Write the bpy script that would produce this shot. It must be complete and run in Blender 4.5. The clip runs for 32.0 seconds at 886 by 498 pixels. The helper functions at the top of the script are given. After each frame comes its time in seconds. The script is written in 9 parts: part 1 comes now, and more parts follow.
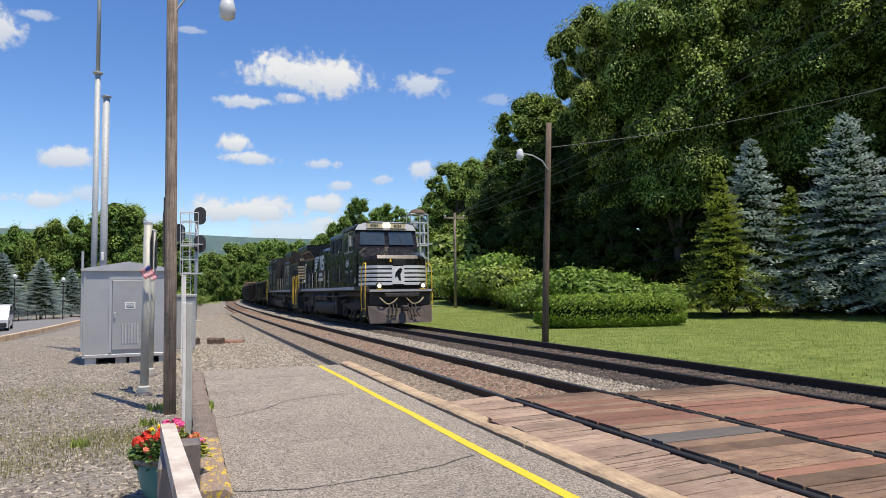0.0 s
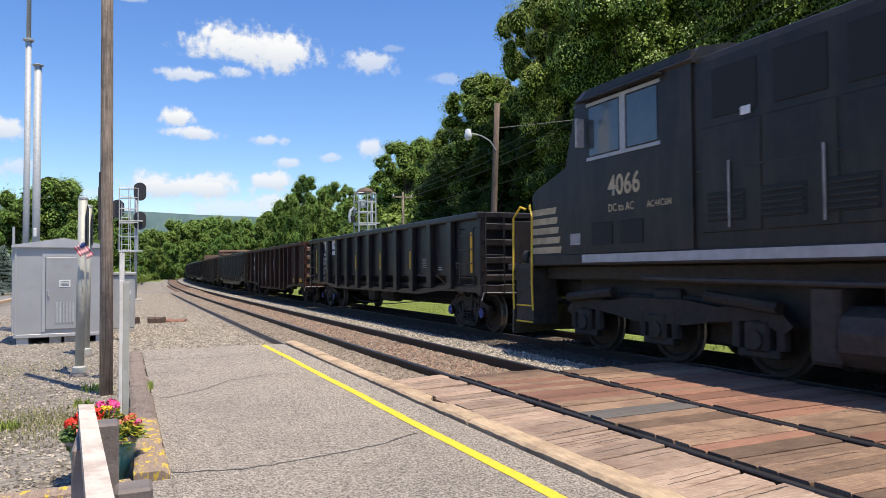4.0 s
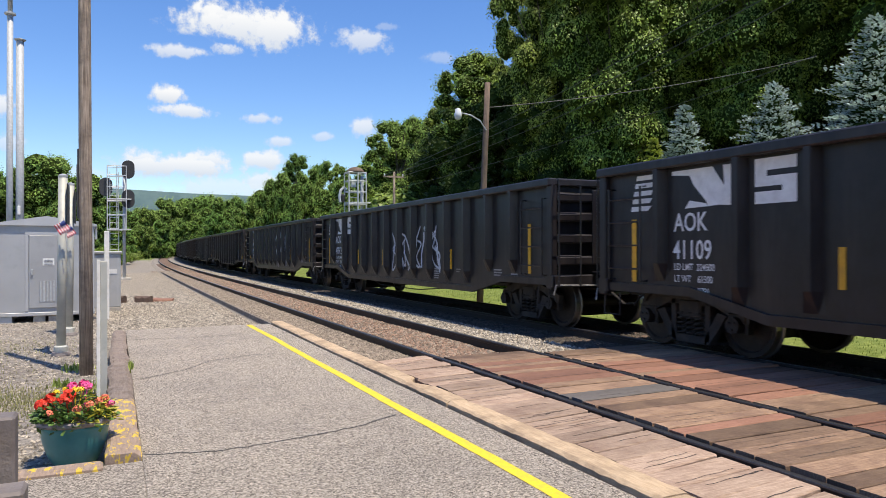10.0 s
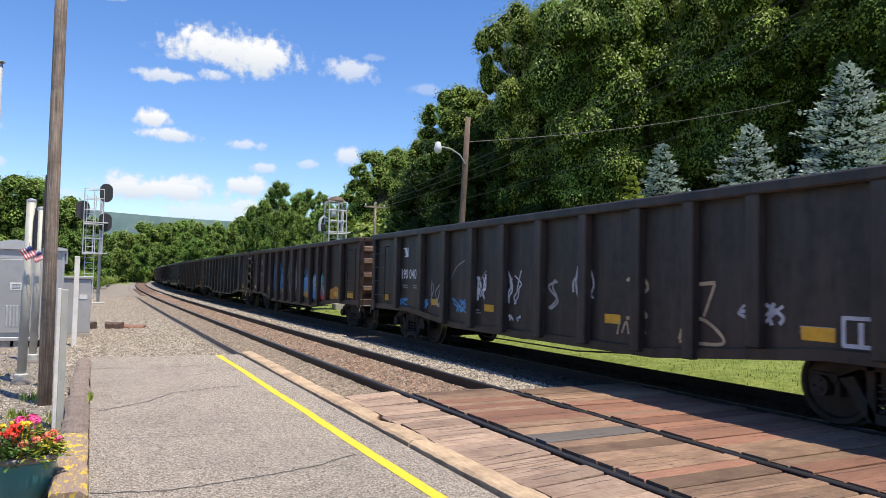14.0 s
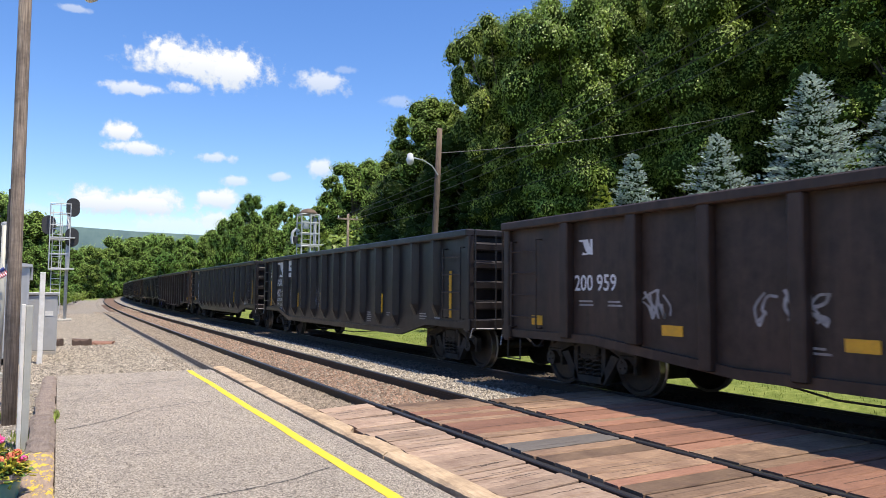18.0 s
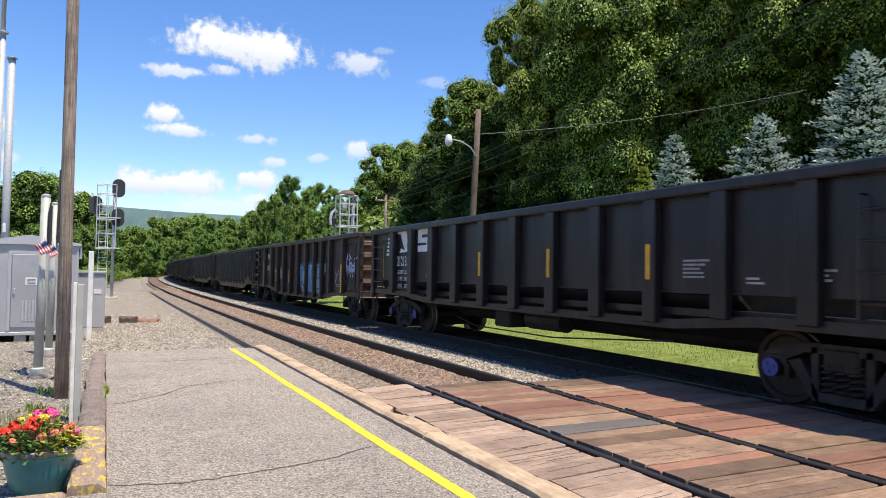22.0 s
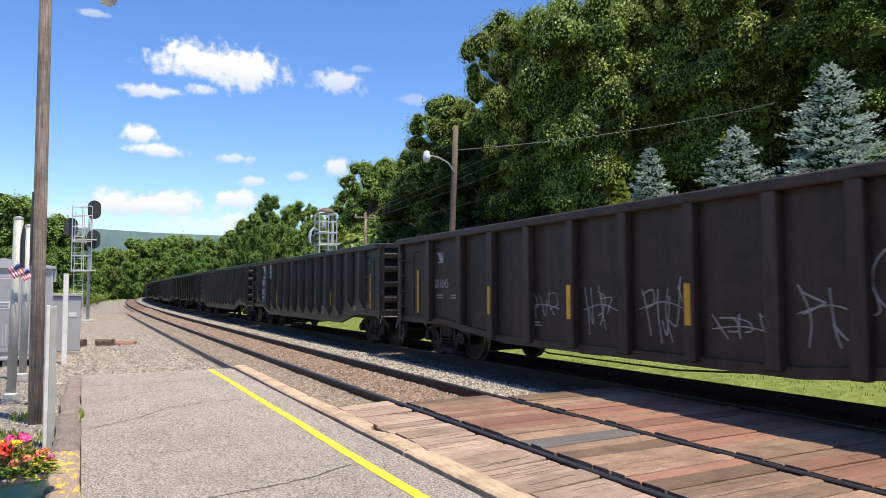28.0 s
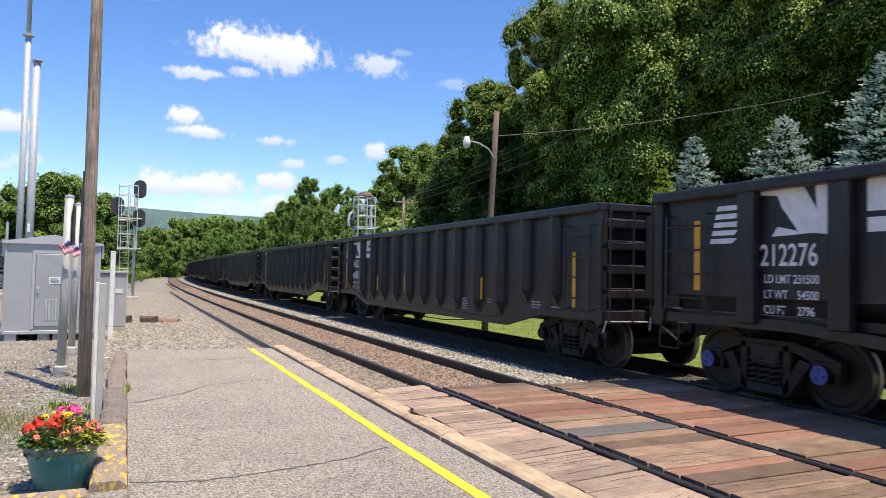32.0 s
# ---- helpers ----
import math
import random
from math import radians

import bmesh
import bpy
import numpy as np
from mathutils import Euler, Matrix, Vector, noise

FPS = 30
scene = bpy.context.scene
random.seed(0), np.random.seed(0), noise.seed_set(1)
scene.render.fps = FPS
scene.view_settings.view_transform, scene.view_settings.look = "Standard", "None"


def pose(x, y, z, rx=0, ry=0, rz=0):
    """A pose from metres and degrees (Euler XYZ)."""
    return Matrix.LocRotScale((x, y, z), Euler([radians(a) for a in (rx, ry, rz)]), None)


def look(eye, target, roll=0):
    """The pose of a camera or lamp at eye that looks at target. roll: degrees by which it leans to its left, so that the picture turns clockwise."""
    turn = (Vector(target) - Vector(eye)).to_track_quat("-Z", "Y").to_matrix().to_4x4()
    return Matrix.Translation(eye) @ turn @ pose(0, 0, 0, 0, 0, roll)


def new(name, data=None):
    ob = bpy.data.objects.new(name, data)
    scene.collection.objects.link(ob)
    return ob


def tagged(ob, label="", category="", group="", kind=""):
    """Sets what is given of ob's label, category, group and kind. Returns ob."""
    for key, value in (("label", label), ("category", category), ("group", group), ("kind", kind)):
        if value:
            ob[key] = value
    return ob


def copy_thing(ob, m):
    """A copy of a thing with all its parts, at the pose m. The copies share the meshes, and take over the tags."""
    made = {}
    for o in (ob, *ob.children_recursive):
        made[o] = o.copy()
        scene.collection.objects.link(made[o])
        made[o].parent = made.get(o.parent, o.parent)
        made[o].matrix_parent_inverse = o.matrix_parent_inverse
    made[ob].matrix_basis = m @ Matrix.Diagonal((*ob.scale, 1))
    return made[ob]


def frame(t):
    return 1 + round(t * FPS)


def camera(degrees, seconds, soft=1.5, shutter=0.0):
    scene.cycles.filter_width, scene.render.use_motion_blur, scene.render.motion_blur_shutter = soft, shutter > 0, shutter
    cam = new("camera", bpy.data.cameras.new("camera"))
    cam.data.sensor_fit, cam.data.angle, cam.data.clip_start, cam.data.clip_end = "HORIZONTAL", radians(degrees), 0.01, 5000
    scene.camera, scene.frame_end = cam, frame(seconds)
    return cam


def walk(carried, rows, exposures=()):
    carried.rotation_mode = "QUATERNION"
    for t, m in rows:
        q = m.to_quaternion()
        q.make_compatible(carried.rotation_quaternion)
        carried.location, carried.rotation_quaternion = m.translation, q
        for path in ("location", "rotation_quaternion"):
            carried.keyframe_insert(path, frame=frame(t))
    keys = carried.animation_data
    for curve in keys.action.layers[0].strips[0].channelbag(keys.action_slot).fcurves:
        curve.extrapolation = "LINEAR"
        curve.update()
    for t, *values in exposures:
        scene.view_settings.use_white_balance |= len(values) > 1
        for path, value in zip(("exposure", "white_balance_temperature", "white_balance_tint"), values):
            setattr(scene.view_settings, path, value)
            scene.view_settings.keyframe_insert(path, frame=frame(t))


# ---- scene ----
cam = camera(64.4, 32.0, soft=0.5, shutter=0.08)
PATH = [
    (0, (-0.014, 0.083, 1.471), (0.676, 1.956, 1.591), -0.7),
    (0.5, (-0.004, 0.065, 1.479), (0.696, 1.934, 1.613), -0.5),
    (1, (-0.003, 0.067, 1.475), (0.702, 1.933, 1.621), -0.2),
    (1.5, (-0.006, 0.056, 1.475), (0.708, 1.919, 1.619), -0.2),
    (2, (0.007, 0.077, 1.471), (0.739, 1.933, 1.602), -0.2),
    (2.5, (0.012, 0.067, 1.476), (0.78, 1.909, 1.596), -0.2),
    (3, (0.014, 0.076, 1.478), (0.811, 1.907, 1.581), -0.1),
    (3.5, (0.022, 0.08, 1.468), (0.837, 1.905, 1.551), -0.3),
    (5.5, (0.02, 0.072, 1.469), (0.857, 1.889, 1.473), -0.2),
    (6, (0.02, 0.083, 1.463), (0.855, 1.9, 1.461), -0.3),
    (6.5, (0.018, 0.087, 1.469), (0.854, 1.904, 1.465), -0.4),
    (7, (0.023, 0.083, 1.462), (0.861, 1.9, 1.458), -0.3),
    (7.5, (0.024, 0.089, 1.462), (0.866, 1.903, 1.454), -0.2),
    (8, (0.028, 0.084, 1.467), (0.874, 1.896, 1.459), -0.1),
    (8.5, (0.027, 0.07, 1.471), (0.901, 1.869, 1.455), 0.3),
    (9, (0.07, 0.072, 1.469), (0.957, 1.864, 1.447), 0.4),
    (9.5, (0.091, 0.088, 1.472), (0.957, 1.891, 1.461), 0.1),
    (10, (0.16, 0.107, 1.475), (1.005, 1.92, 1.479), -0.1),
    (10.5, (0.217, 0.092, 1.482), (1.042, 1.913, 1.538), 0.1),
    (11, (0.252, 0.073, 1.522), (1.08, 1.891, 1.63), 0.1),
    (11.5, (0.28, 0.068, 1.518), (1.111, 1.883, 1.655), -0.1),
    (12, (0.305, 0.05, 1.519), (1.153, 1.855, 1.672), -0.2),
    (12.5, (0.302, 0.071, 1.522), (1.166, 1.869, 1.67), 0.3),
    (13, (0.298, 0.076, 1.531), (1.172, 1.87, 1.661), 0.9),
    (13.5, (0.302, 0.077, 1.535), (1.178, 1.872, 1.638), 1.2),
    (14, (0.303, 0.06, 1.542), (1.192, 1.849, 1.633), 1.2),
    (14.5, (0.289, 0.052, 1.538), (1.191, 1.834, 1.635), 1.2),
    (16.5, (0.313, 0.054, 1.534), (1.238, 1.822, 1.671), 0.7),
    (17, (0.317, 0.063, 1.531), (1.249, 1.828, 1.667), 0.6),
    (17.5, (0.312, 0.048, 1.529), (1.257, 1.806, 1.661), 0.5),
    (18, (0.313, 0.053, 1.532), (1.267, 1.806, 1.656), 0.4),
    (18.5, (0.313, 0.049, 1.529), (1.27, 1.801, 1.646), 0.4),
    (19, (0.314, 0.06, 1.529), (1.272, 1.813, 1.633), 0.8),
    (19.5, (0.3, 0.086, 1.533), (1.237, 1.851, 1.627), 1.0),
    (20, (0.3, 0.093, 1.538), (1.207, 1.873, 1.617), 0.8),
    (20.5, (0.291, 0.072, 1.536), (1.185, 1.86, 1.604), 0.8),
    (21, (0.293, 0.078, 1.538), (1.176, 1.871, 1.603), 0.8),
    (21.5, (0.295, 0.091, 1.542), (1.171, 1.888, 1.609), 0.8),
    (22, (0.285, 0.088, 1.534), (1.148, 1.89, 1.605), 0.9),
    (22.5, (0.284, 0.087, 1.542), (1.132, 1.897, 1.613), 1.1),
    (23, (0.281, 0.076, 1.54), (1.112, 1.894, 1.605), 1.0),
    (23.5, (0.286, 0.068, 1.536), (1.126, 1.882, 1.592), 0.6),
    (24, (0.284, 0.088, 1.525), (1.132, 1.898, 1.584), 0.4),
    (24.5, (0.285, 0.077, 1.53), (1.142, 1.882, 1.593), 0.3),
    (26.5, (0.276, 0.076, 1.525), (1.148, 1.874, 1.607), 0.4),
    (27, (0.28, 0.063, 1.528), (1.162, 1.856, 1.628), 0.3),
    (27.5, (0.296, 0.057, 1.527), (1.19, 1.843, 1.645), -0.0),
    (28, (0.308, 0.054, 1.526), (1.219, 1.831, 1.643), -0.2),
    (28.5, (0.307, 0.052, 1.522), (1.226, 1.825, 1.625), -0.1),
    (29, (0.304, 0.065, 1.523), (1.228, 1.836, 1.606), 0.3),
    (29.5, (0.294, 0.078, 1.527), (1.2, 1.86, 1.598), 0.6),
    (30, (0.294, 0.084, 1.529), (1.178, 1.877, 1.595), 0.8),
    (30.5, (0.295, 0.061, 1.531), (1.163, 1.861, 1.599), 1.0),
    (31, (0.292, 0.086, 1.529), (1.14, 1.895, 1.601), 1.3),
    (31.5, (0.281, 0.072, 1.533), (1.111, 1.89, 1.607), 1.3),
    (32, (0.277, 0.078, 1.531), (1.095, 1.901, 1.606), 1.2),
]
walk(cam, [(t, look(eye, target, roll)) for t, eye, target, roll in PATH],
     exposures=[(0, 0.0), (1, 0.13), (2, 0.15), (3.5, 0.19), (6, 0.19), (13, 0.21), (18, 0.33), (23, 0.34), (32, 0.34)])

# ---- world, sun ----
SUN_EL, SUN_AZ = 69.5, 156.0


def node_maker(tree):
    def make(kind, **values):
        n = tree.nodes.new(kind)
        for key, value in values.items():
            if key in n.inputs:
                n.inputs[key].default_value = value
        return n
    return make


def make_world():
    world = bpy.data.worlds.new("sky")
    scene.world = world
    world.use_nodes = True
    tree = world.node_tree
    tree.nodes.clear()
    make, link = node_maker(tree), tree.links.new
    sky = make("ShaderNodeTexSky")
    sky.sky_type, sky.sun_disc = "NISHITA", False
    sky.sun_elevation, sky.sun_rotation = radians(SUN_EL), radians(SUN_AZ)
    sky.air_density, sky.dust_density, sky.ozone_density = 1.0, 0.3, 3.0
    coord = make("ShaderNodeTexCoord")
    wob = make("ShaderNodeTexNoise", Scale=26.0, Detail=6.0, Roughness=0.6)
    link(coord.outputs["Generated"], wob.inputs["Vector"])
    fine = make("ShaderNodeTexNoise", Scale=75.0, Detail=5.0, Roughness=0.6)
    link(coord.outputs["Generated"], fine.inputs["Vector"])
    grow = make("ShaderNodeMath")
    grow.operation = "ADD"
    link(wob.outputs["Fac"], grow.inputs[0])
    link(fine.outputs["Fac"], grow.inputs[1])
    ragged = make("ShaderNodeMath")
    ragged.operation = "MULTIPLY_ADD"
    ragged.inputs[1].default_value, ragged.inputs[2].default_value = 1.6, -0.64
    link(grow.outputs[0], ragged.inputs[0])
    # each cloud: azimuth, elevation, half width, half height in degrees, density
    clouds = [(9.4, 17.2, 4.6, 1.5, 1.0), (7.6, 17.6, 2.6, 1.5, 1.0), (11.6, 17.0, 2.2, 1.6, 1.0), (4.5, 14.9, 1.9, 0.5, 0.8),
              (7.9, 15.4, 1.1, 0.5, 0.8), (18.6, 16.6, 1.9, 0.9, 0.75), (3.7, 11.7, 1.1, 0.7, 1.0), (4.7, 10.6, 1.8, 0.5, 0.9),
              (10.5, 10.3, 1.5, 0.45, 0.7), (11.9, 8.6, 1.0, 0.4, 0.7), (15.3, 9.1, 0.8, 0.35, 0.6), (10.7, 7.1, 1.8, 0.75, 0.9),
              (4.3, 6.5, 4.7, 0.9, 0.95), (2.0, 6.8, 2.0, 0.9, 0.9), (6.6, 6.9, 1.8, 0.8, 0.9), (-8.1, 10.0, 1.8, 0.8, 0.9),
              (-9.7, 6.8, 2.2, 0.65, 0.8), (-6.9, 7.5, 1.0, 0.6, 0.6), (-12.6, 18.3, 1.6, 1.3, 0.9), (-10.3, 19.4, 1.5, 0.35, 0.6),
              (0.3, 19.8, 1.0, 0.25, 0.5), (8.0, 4.9, 5.0, 0.8, 0.55), (10.5, 5.4, 2.0, 0.8, 0.75), (18.7, 9.9, 1.0, 0.8, 0.8),
              (-13.5, 10.1, 1.0, 0.4, 0.7), (24.8, 15.3, 1.4, 0.4, 0.35), (20.4, 17.6, 1.0, 0.3, 0.3), (-9.0, 4.6, 3.0, 0.6, 0.4),
              (-2.5, 5.6, 2.0, 0.5, 0.4)]
    total = None
    shade = None
    for az, el, wide, high, dense in clouds:
        a, e = radians(az), radians(el)
        mid = Vector((math.sin(a) * math.cos(e), math.cos(a) * math.cos(e), math.sin(e)))
        side = Vector((math.cos(a), -math.sin(a), 0.0))
        up = side.cross(mid)
        rel = make("ShaderNodeVectorMath")
        rel.operation = "SUBTRACT"
        link(coord.outputs["Generated"], rel.inputs[0])
        rel.inputs[1].default_value = mid
        dots = []
        for axis, size in ((side, radians(wide)), (up, radians(high))):
            d = make("ShaderNodeVectorMath")
            d.operation = "DOT_PRODUCT"
            link(rel.outputs[0], d.inputs[0])
            d.inputs[1].default_value = axis / size
            dots.append(d)
        pair = make("ShaderNodeCombineXYZ")
        link(dots[0].outputs["Value"], pair.inputs[0])
        link(dots[1].outputs["Value"], pair.inputs[1])
        far = make("ShaderNodeVectorMath")
        far.operation = "LENGTH"
        link(pair.outputs[0], far.inputs[0])
        # 1 inside, falling to 0 past the wobbling edge
        edge = make("ShaderNodeMath")
        edge.operation = "SUBTRACT"
        link(ragged.outputs[0], edge.inputs[0])
        link(far.outputs["Value"], edge.inputs[1])
        soft = make("ShaderNodeMapRange", **{"From Min": -0.25, "From Max": 0.45, "To Min": 0.0, "To Max": dense})
        soft.interpolation_type = "SMOOTHSTEP"
        link(edge.outputs[0], soft.inputs["Value"])
        low = make("ShaderNodeMapRange", **{"From Min": -0.9, "From Max": 0.35, "To Min": 0.0, "To Max": 1.0})
        link(dots[1].outputs["Value"], low.inputs["Value"])
        lit = make("ShaderNodeMath")
        lit.operation = "MULTIPLY"
        link(soft.outputs[0], lit.inputs[0])
        link(low.outputs[0], lit.inputs[1])
        if total is None:
            total, shade = soft.outputs[0], lit.outputs[0]
        else:
            for now, add, which in ((total, soft.outputs[0], 0), (shade, lit.outputs[0], 1)):
                m = make("ShaderNodeMath")
                m.operation = "MAXIMUM"
                link(now, m.inputs[0])
                link(add, m.inputs[1])
                if which:
                    shade = m.outputs[0]
                else:
                    total = m.outputs[0]
    white = make("ShaderNodeMix")
    white.data_type = "RGBA"
    link(shade, white.inputs["Factor"])
    white.inputs["A"].default_value = (5.7, 6.2, 7.0, 1)
    white.inputs["B"].default_value = (8.0, 8.05, 8.1, 1)
    over = make("ShaderNodeMix")
    over.data_type = "RGBA"
    link(total, over.inputs["Factor"])
    deep = make("ShaderNodeHueSaturation", Hue=0.511, Saturation=1.24, Value=1.55)
    link(sky.outputs[0], deep.inputs["Color"])
    link(deep.outputs[0], over.inputs["A"])
    link(white.outputs["Result"], over.inputs["B"])
    back = make("ShaderNodeBackground", Strength=0.105)
    link(over.outputs["Result"], back.inputs["Color"])
    out = make("ShaderNodeOutputWorld")
    link(back.outputs[0], out.inputs[0])


make_world()
sun = new("sun", bpy.data.lights.new("sun", "SUN"))
sun.data.energy, sun.data.angle, sun.data.color = 5.0, radians(0.53), (1.0, 0.89, 0.73)
sun_from = Vector((math.sin(radians(SUN_AZ)) * math.cos(radians(SUN_EL)), math.cos(radians(SUN_AZ)) * math.cos(radians(SUN_EL)), math.sin(radians(SUN_EL))))
sun.matrix_world = look(sun_from * 60, (0, 0, 0))

# ---- materials ----
def surface(name, low, high, scale=8.0, rough=0.8, bump=0.2, metal=0.0, stain=None, stain_scale=0.6, stain_amount=0.5, spread=0.12,
            grain=None, bump_scale=None, leafy=0.0, island=False, sheen=0.5, streak=None, edge=(0.45, 0.68), chips=None, clear=0.16, wave=None):
    """A weathered surface: two tones at a fine scale, stains at a large one, and a value shift from piece to piece."""
    m = bpy.data.materials.new(name)
    m.use_nodes = True
    tree = m.node_tree
    tree.nodes.clear()
    make, link = node_maker(tree), tree.links.new
    coord = make("ShaderNodeTexCoord")
    place = coord.outputs["Object"]
    if grain:
        mp = make("ShaderNodeMapping")
        mp.inputs["Scale"].default_value = grain
        link(place, mp.inputs["Vector"])
        place = mp.outputs[0]
    n1 = make("ShaderNodeTexNoise", Scale=scale, Detail=6.0, Roughness=0.65)
    link(place, n1.inputs["Vector"])
    ramp = make("ShaderNodeValToRGB")
    ramp.color_ramp.elements[0].position, ramp.color_ramp.elements[1].position = 0.32, 0.68
    ramp.color_ramp.elements[0].color, ramp.color_ramp.elements[1].color = (*low, 1), (*high, 1)
    link(n1.outputs["Fac"], ramp.inputs["Fac"])
    colour = ramp.outputs["Color"]
    if stain:
        n2 = make("ShaderNodeTexNoise", Scale=stain_scale, Detail=5.0, Roughness=0.7)
        if streak:
            mp = make("ShaderNodeMapping")
            mp.inputs["Scale"].default_value = streak
            link(coord.outputs["Object"], mp.inputs["Vector"])
            link(mp.outputs[0], n2.inputs["Vector"])
        else:
            link(coord.outputs["Object"], n2.inputs["Vector"])
        cut = make("ShaderNodeMapRange", **{"From Min": edge[0], "From Max": edge[1], "To Min": 0.0, "To Max": stain_amount})
        link(n2.outputs["Fac"], cut.inputs["Value"])
        mix = make("ShaderNodeMix")
        mix.data_type = "RGBA"
        link(cut.outputs[0], mix.inputs["Factor"])
        link(colour, mix.inputs["A"])
        mix.inputs["B"].default_value = (*stain, 1)
        colour = mix.outputs["Result"]
    if chips:
        # small stones set in the surface, each with its own tone
        cell = make("ShaderNodeTexVoronoi", Scale=chips[0])
        link(coord.outputs["Object"], cell.inputs["Vector"])
        tone = make("ShaderNodeSeparateColor")
        link(cell.outputs["Color"], tone.inputs[0])
        gain = make("ShaderNodeMapRange", **{"To Min": 1 - chips[1], "To Max": 1 + chips[1]})
        link(tone.outputs[0], gain.inputs["Value"])
        speck = make("ShaderNodeHueSaturation")
        link(gain.outputs[0], speck.inputs["Value"])
        link(colour, speck.inputs["Color"])
        colour = speck.outputs[0]
    if spread:
        if island:
            pick = make("ShaderNodeNewGeometry").outputs["Random Per Island"]
        else:
            pick = make("ShaderNodeObjectInfo").outputs["Random"]
        value = make("ShaderNodeMapRange", **{"To Min": 1 - spread * 1.6, "To Max": 1 + spread * 1.6})
        link(pick, value.inputs["Value"])
        hsv = make("ShaderNodeHueSaturation")
        link(value.outputs[0], hsv.inputs["Value"])
        if leafy:
            hue = make("ShaderNodeMapRange", **{"To Min": 0.5 - leafy, "To Max": 0.5 + leafy})
            link(make("ShaderNodeObjectInfo").outputs["Random"], hue.inputs["Value"])
            link(hue.outputs[0], hsv.inputs["Hue"])
        link(colour, hsv.inputs["Color"])
        colour = hsv.outputs[0]
    out = make("ShaderNodeOutputMaterial")
    shader = make("ShaderNodeBsdfPrincipled", Roughness=rough, Metallic=metal)
    if "Specular IOR Level" in shader.inputs:
        shader.inputs["Specular IOR Level"].default_value = sheen
    link(colour, shader.inputs["Base Color"])
    if bump:
        n3 = make("ShaderNodeTexNoise", Scale=bump_scale or scale * 2.5, Detail=4.0, Roughness=0.7)
        link(place, n3.inputs["Vector"])
        b = make("ShaderNodeBump", Strength=bump, Distance=0.02)
        link(n3.outputs["Fac"], b.inputs["Height"])
        if wave:
            # dented sheet metal: slow swells that bend the reflections
            mw = make("ShaderNodeMapping")
            mw.inputs["Scale"].default_value = wave[1]
            link(coord.outputs["Object"], mw.inputs["Vector"])
            n4 = make("ShaderNodeTexNoise", Scale=1.0, Detail=2.0, Roughness=0.5)
            link(mw.outputs[0], n4.inputs["Vector"])
            b4 = make("ShaderNodeBump", Strength=wave[0], Distance=0.05)
            link(n4.outputs["Fac"], b4.inputs["Height"])
            link(b4.outputs[0], b.inputs["Normal"])
        link(b.outputs[0], shader.inputs["Normal"])
        r = make("ShaderNodeMapRange", **{"To Min": max(0.02, rough - 0.12), "To Max": min(1.0, rough + 0.12)})
        link(n1.outputs["Fac"], r.inputs["Value"])
        link(r.outputs[0], shader.inputs["Roughness"])
    if leafy:
        through_leaf = make("ShaderNodeBsdfTranslucent")
        link(colour, through_leaf.inputs["Color"])
        mixs = make("ShaderNodeMixShader", Fac=clear)
        link(shader.outputs[0], mixs.inputs[1])
        link(through_leaf.outputs[0], mixs.inputs[2])
        link(mixs.outputs[0], out.inputs[0])
    else:
        link(shader.outputs[0], out.inputs[0])
    return m


def glow(name, colour, strength):
    m = bpy.data.materials.new(name)
    m.use_nodes = True
    p = m.node_tree.nodes["Principled BSDF"]
    p.inputs["Base Color"].default_value = (*colour, 1)
    p.inputs["Emission Color"].default_value = (*colour, 1)
    p.inputs["Emission Strength"].default_value = strength
    return m


ASPHALT = surface("asphalt", (0.235, 0.203, 0.163), (0.53, 0.465, 0.385), 42, 0.95, 0.9, stain=(0.25, 0.225, 0.195), stain_scale=0.7, stain_amount=0.5, spread=0, chips=(95, 0.62), bump_scale=90, sheen=0.2)
ROAD = surface("road_asphalt", (0.16, 0.16, 0.16), (0.26, 0.255, 0.25), 30, 0.92, 0.3, spread=0)
CRACK = surface("crack_tar", (0.05, 0.05, 0.045), (0.09, 0.085, 0.08), 30, 0.9, 0.1, spread=0)
YELLOW_LINE = surface("yellow_line_paint", (0.72, 0.52, 0.02), (0.85, 0.66, 0.03), 40, 0.7, 0.2, stain=(0.45, 0.36, 0.10), stain_scale=14, stain_amount=0.5, spread=0)
YELLOW_WORN = surface("worn_yellow_paint", (0.24, 0.175, 0.13), (0.40, 0.30, 0.23), 7, 0.85, 0.4, grain=(8, 0.9, 8), stain=(0.72, 0.50, 0.04), stain_scale=9, stain_amount=0.9, spread=0, edge=(0.535, 0.57), streak=(2.2, 0.9, 1))
TIMBER = surface("grey_timber", (0.17, 0.13, 0.105), (0.29, 0.235, 0.19), 6, 0.9, 0.4, grain=(9, 1, 9), stain=(0.11, 0.085, 0.07), stain_scale=3)
KERB = surface("tan_kerb_timber", (0.50, 0.355, 0.215), (0.72, 0.545, 0.35), 7, 0.88, 0.4, grain=(8, 0.8, 8), stain=(0.20, 0.135, 0.09), stain_scale=2.5, stain_amount=0.6)
# near-black brown: painted shade for gaps and holes, also a dark roof
KERB_DARK = surface("gap_shade_and_dark_roof", (0.03, 0.025, 0.02), (0.07, 0.055, 0.045), 8, 0.9, 0.3)
PLANK = surface("crossing_plank", (0.165, 0.100, 0.062), (0.36, 0.238, 0.152), 6, 0.85, 0.45, grain=(1.0, 14, 6), stain=(0.12, 0.07, 0.05), stain_scale=2.2, stain_amount=0.7, spread=0.26)
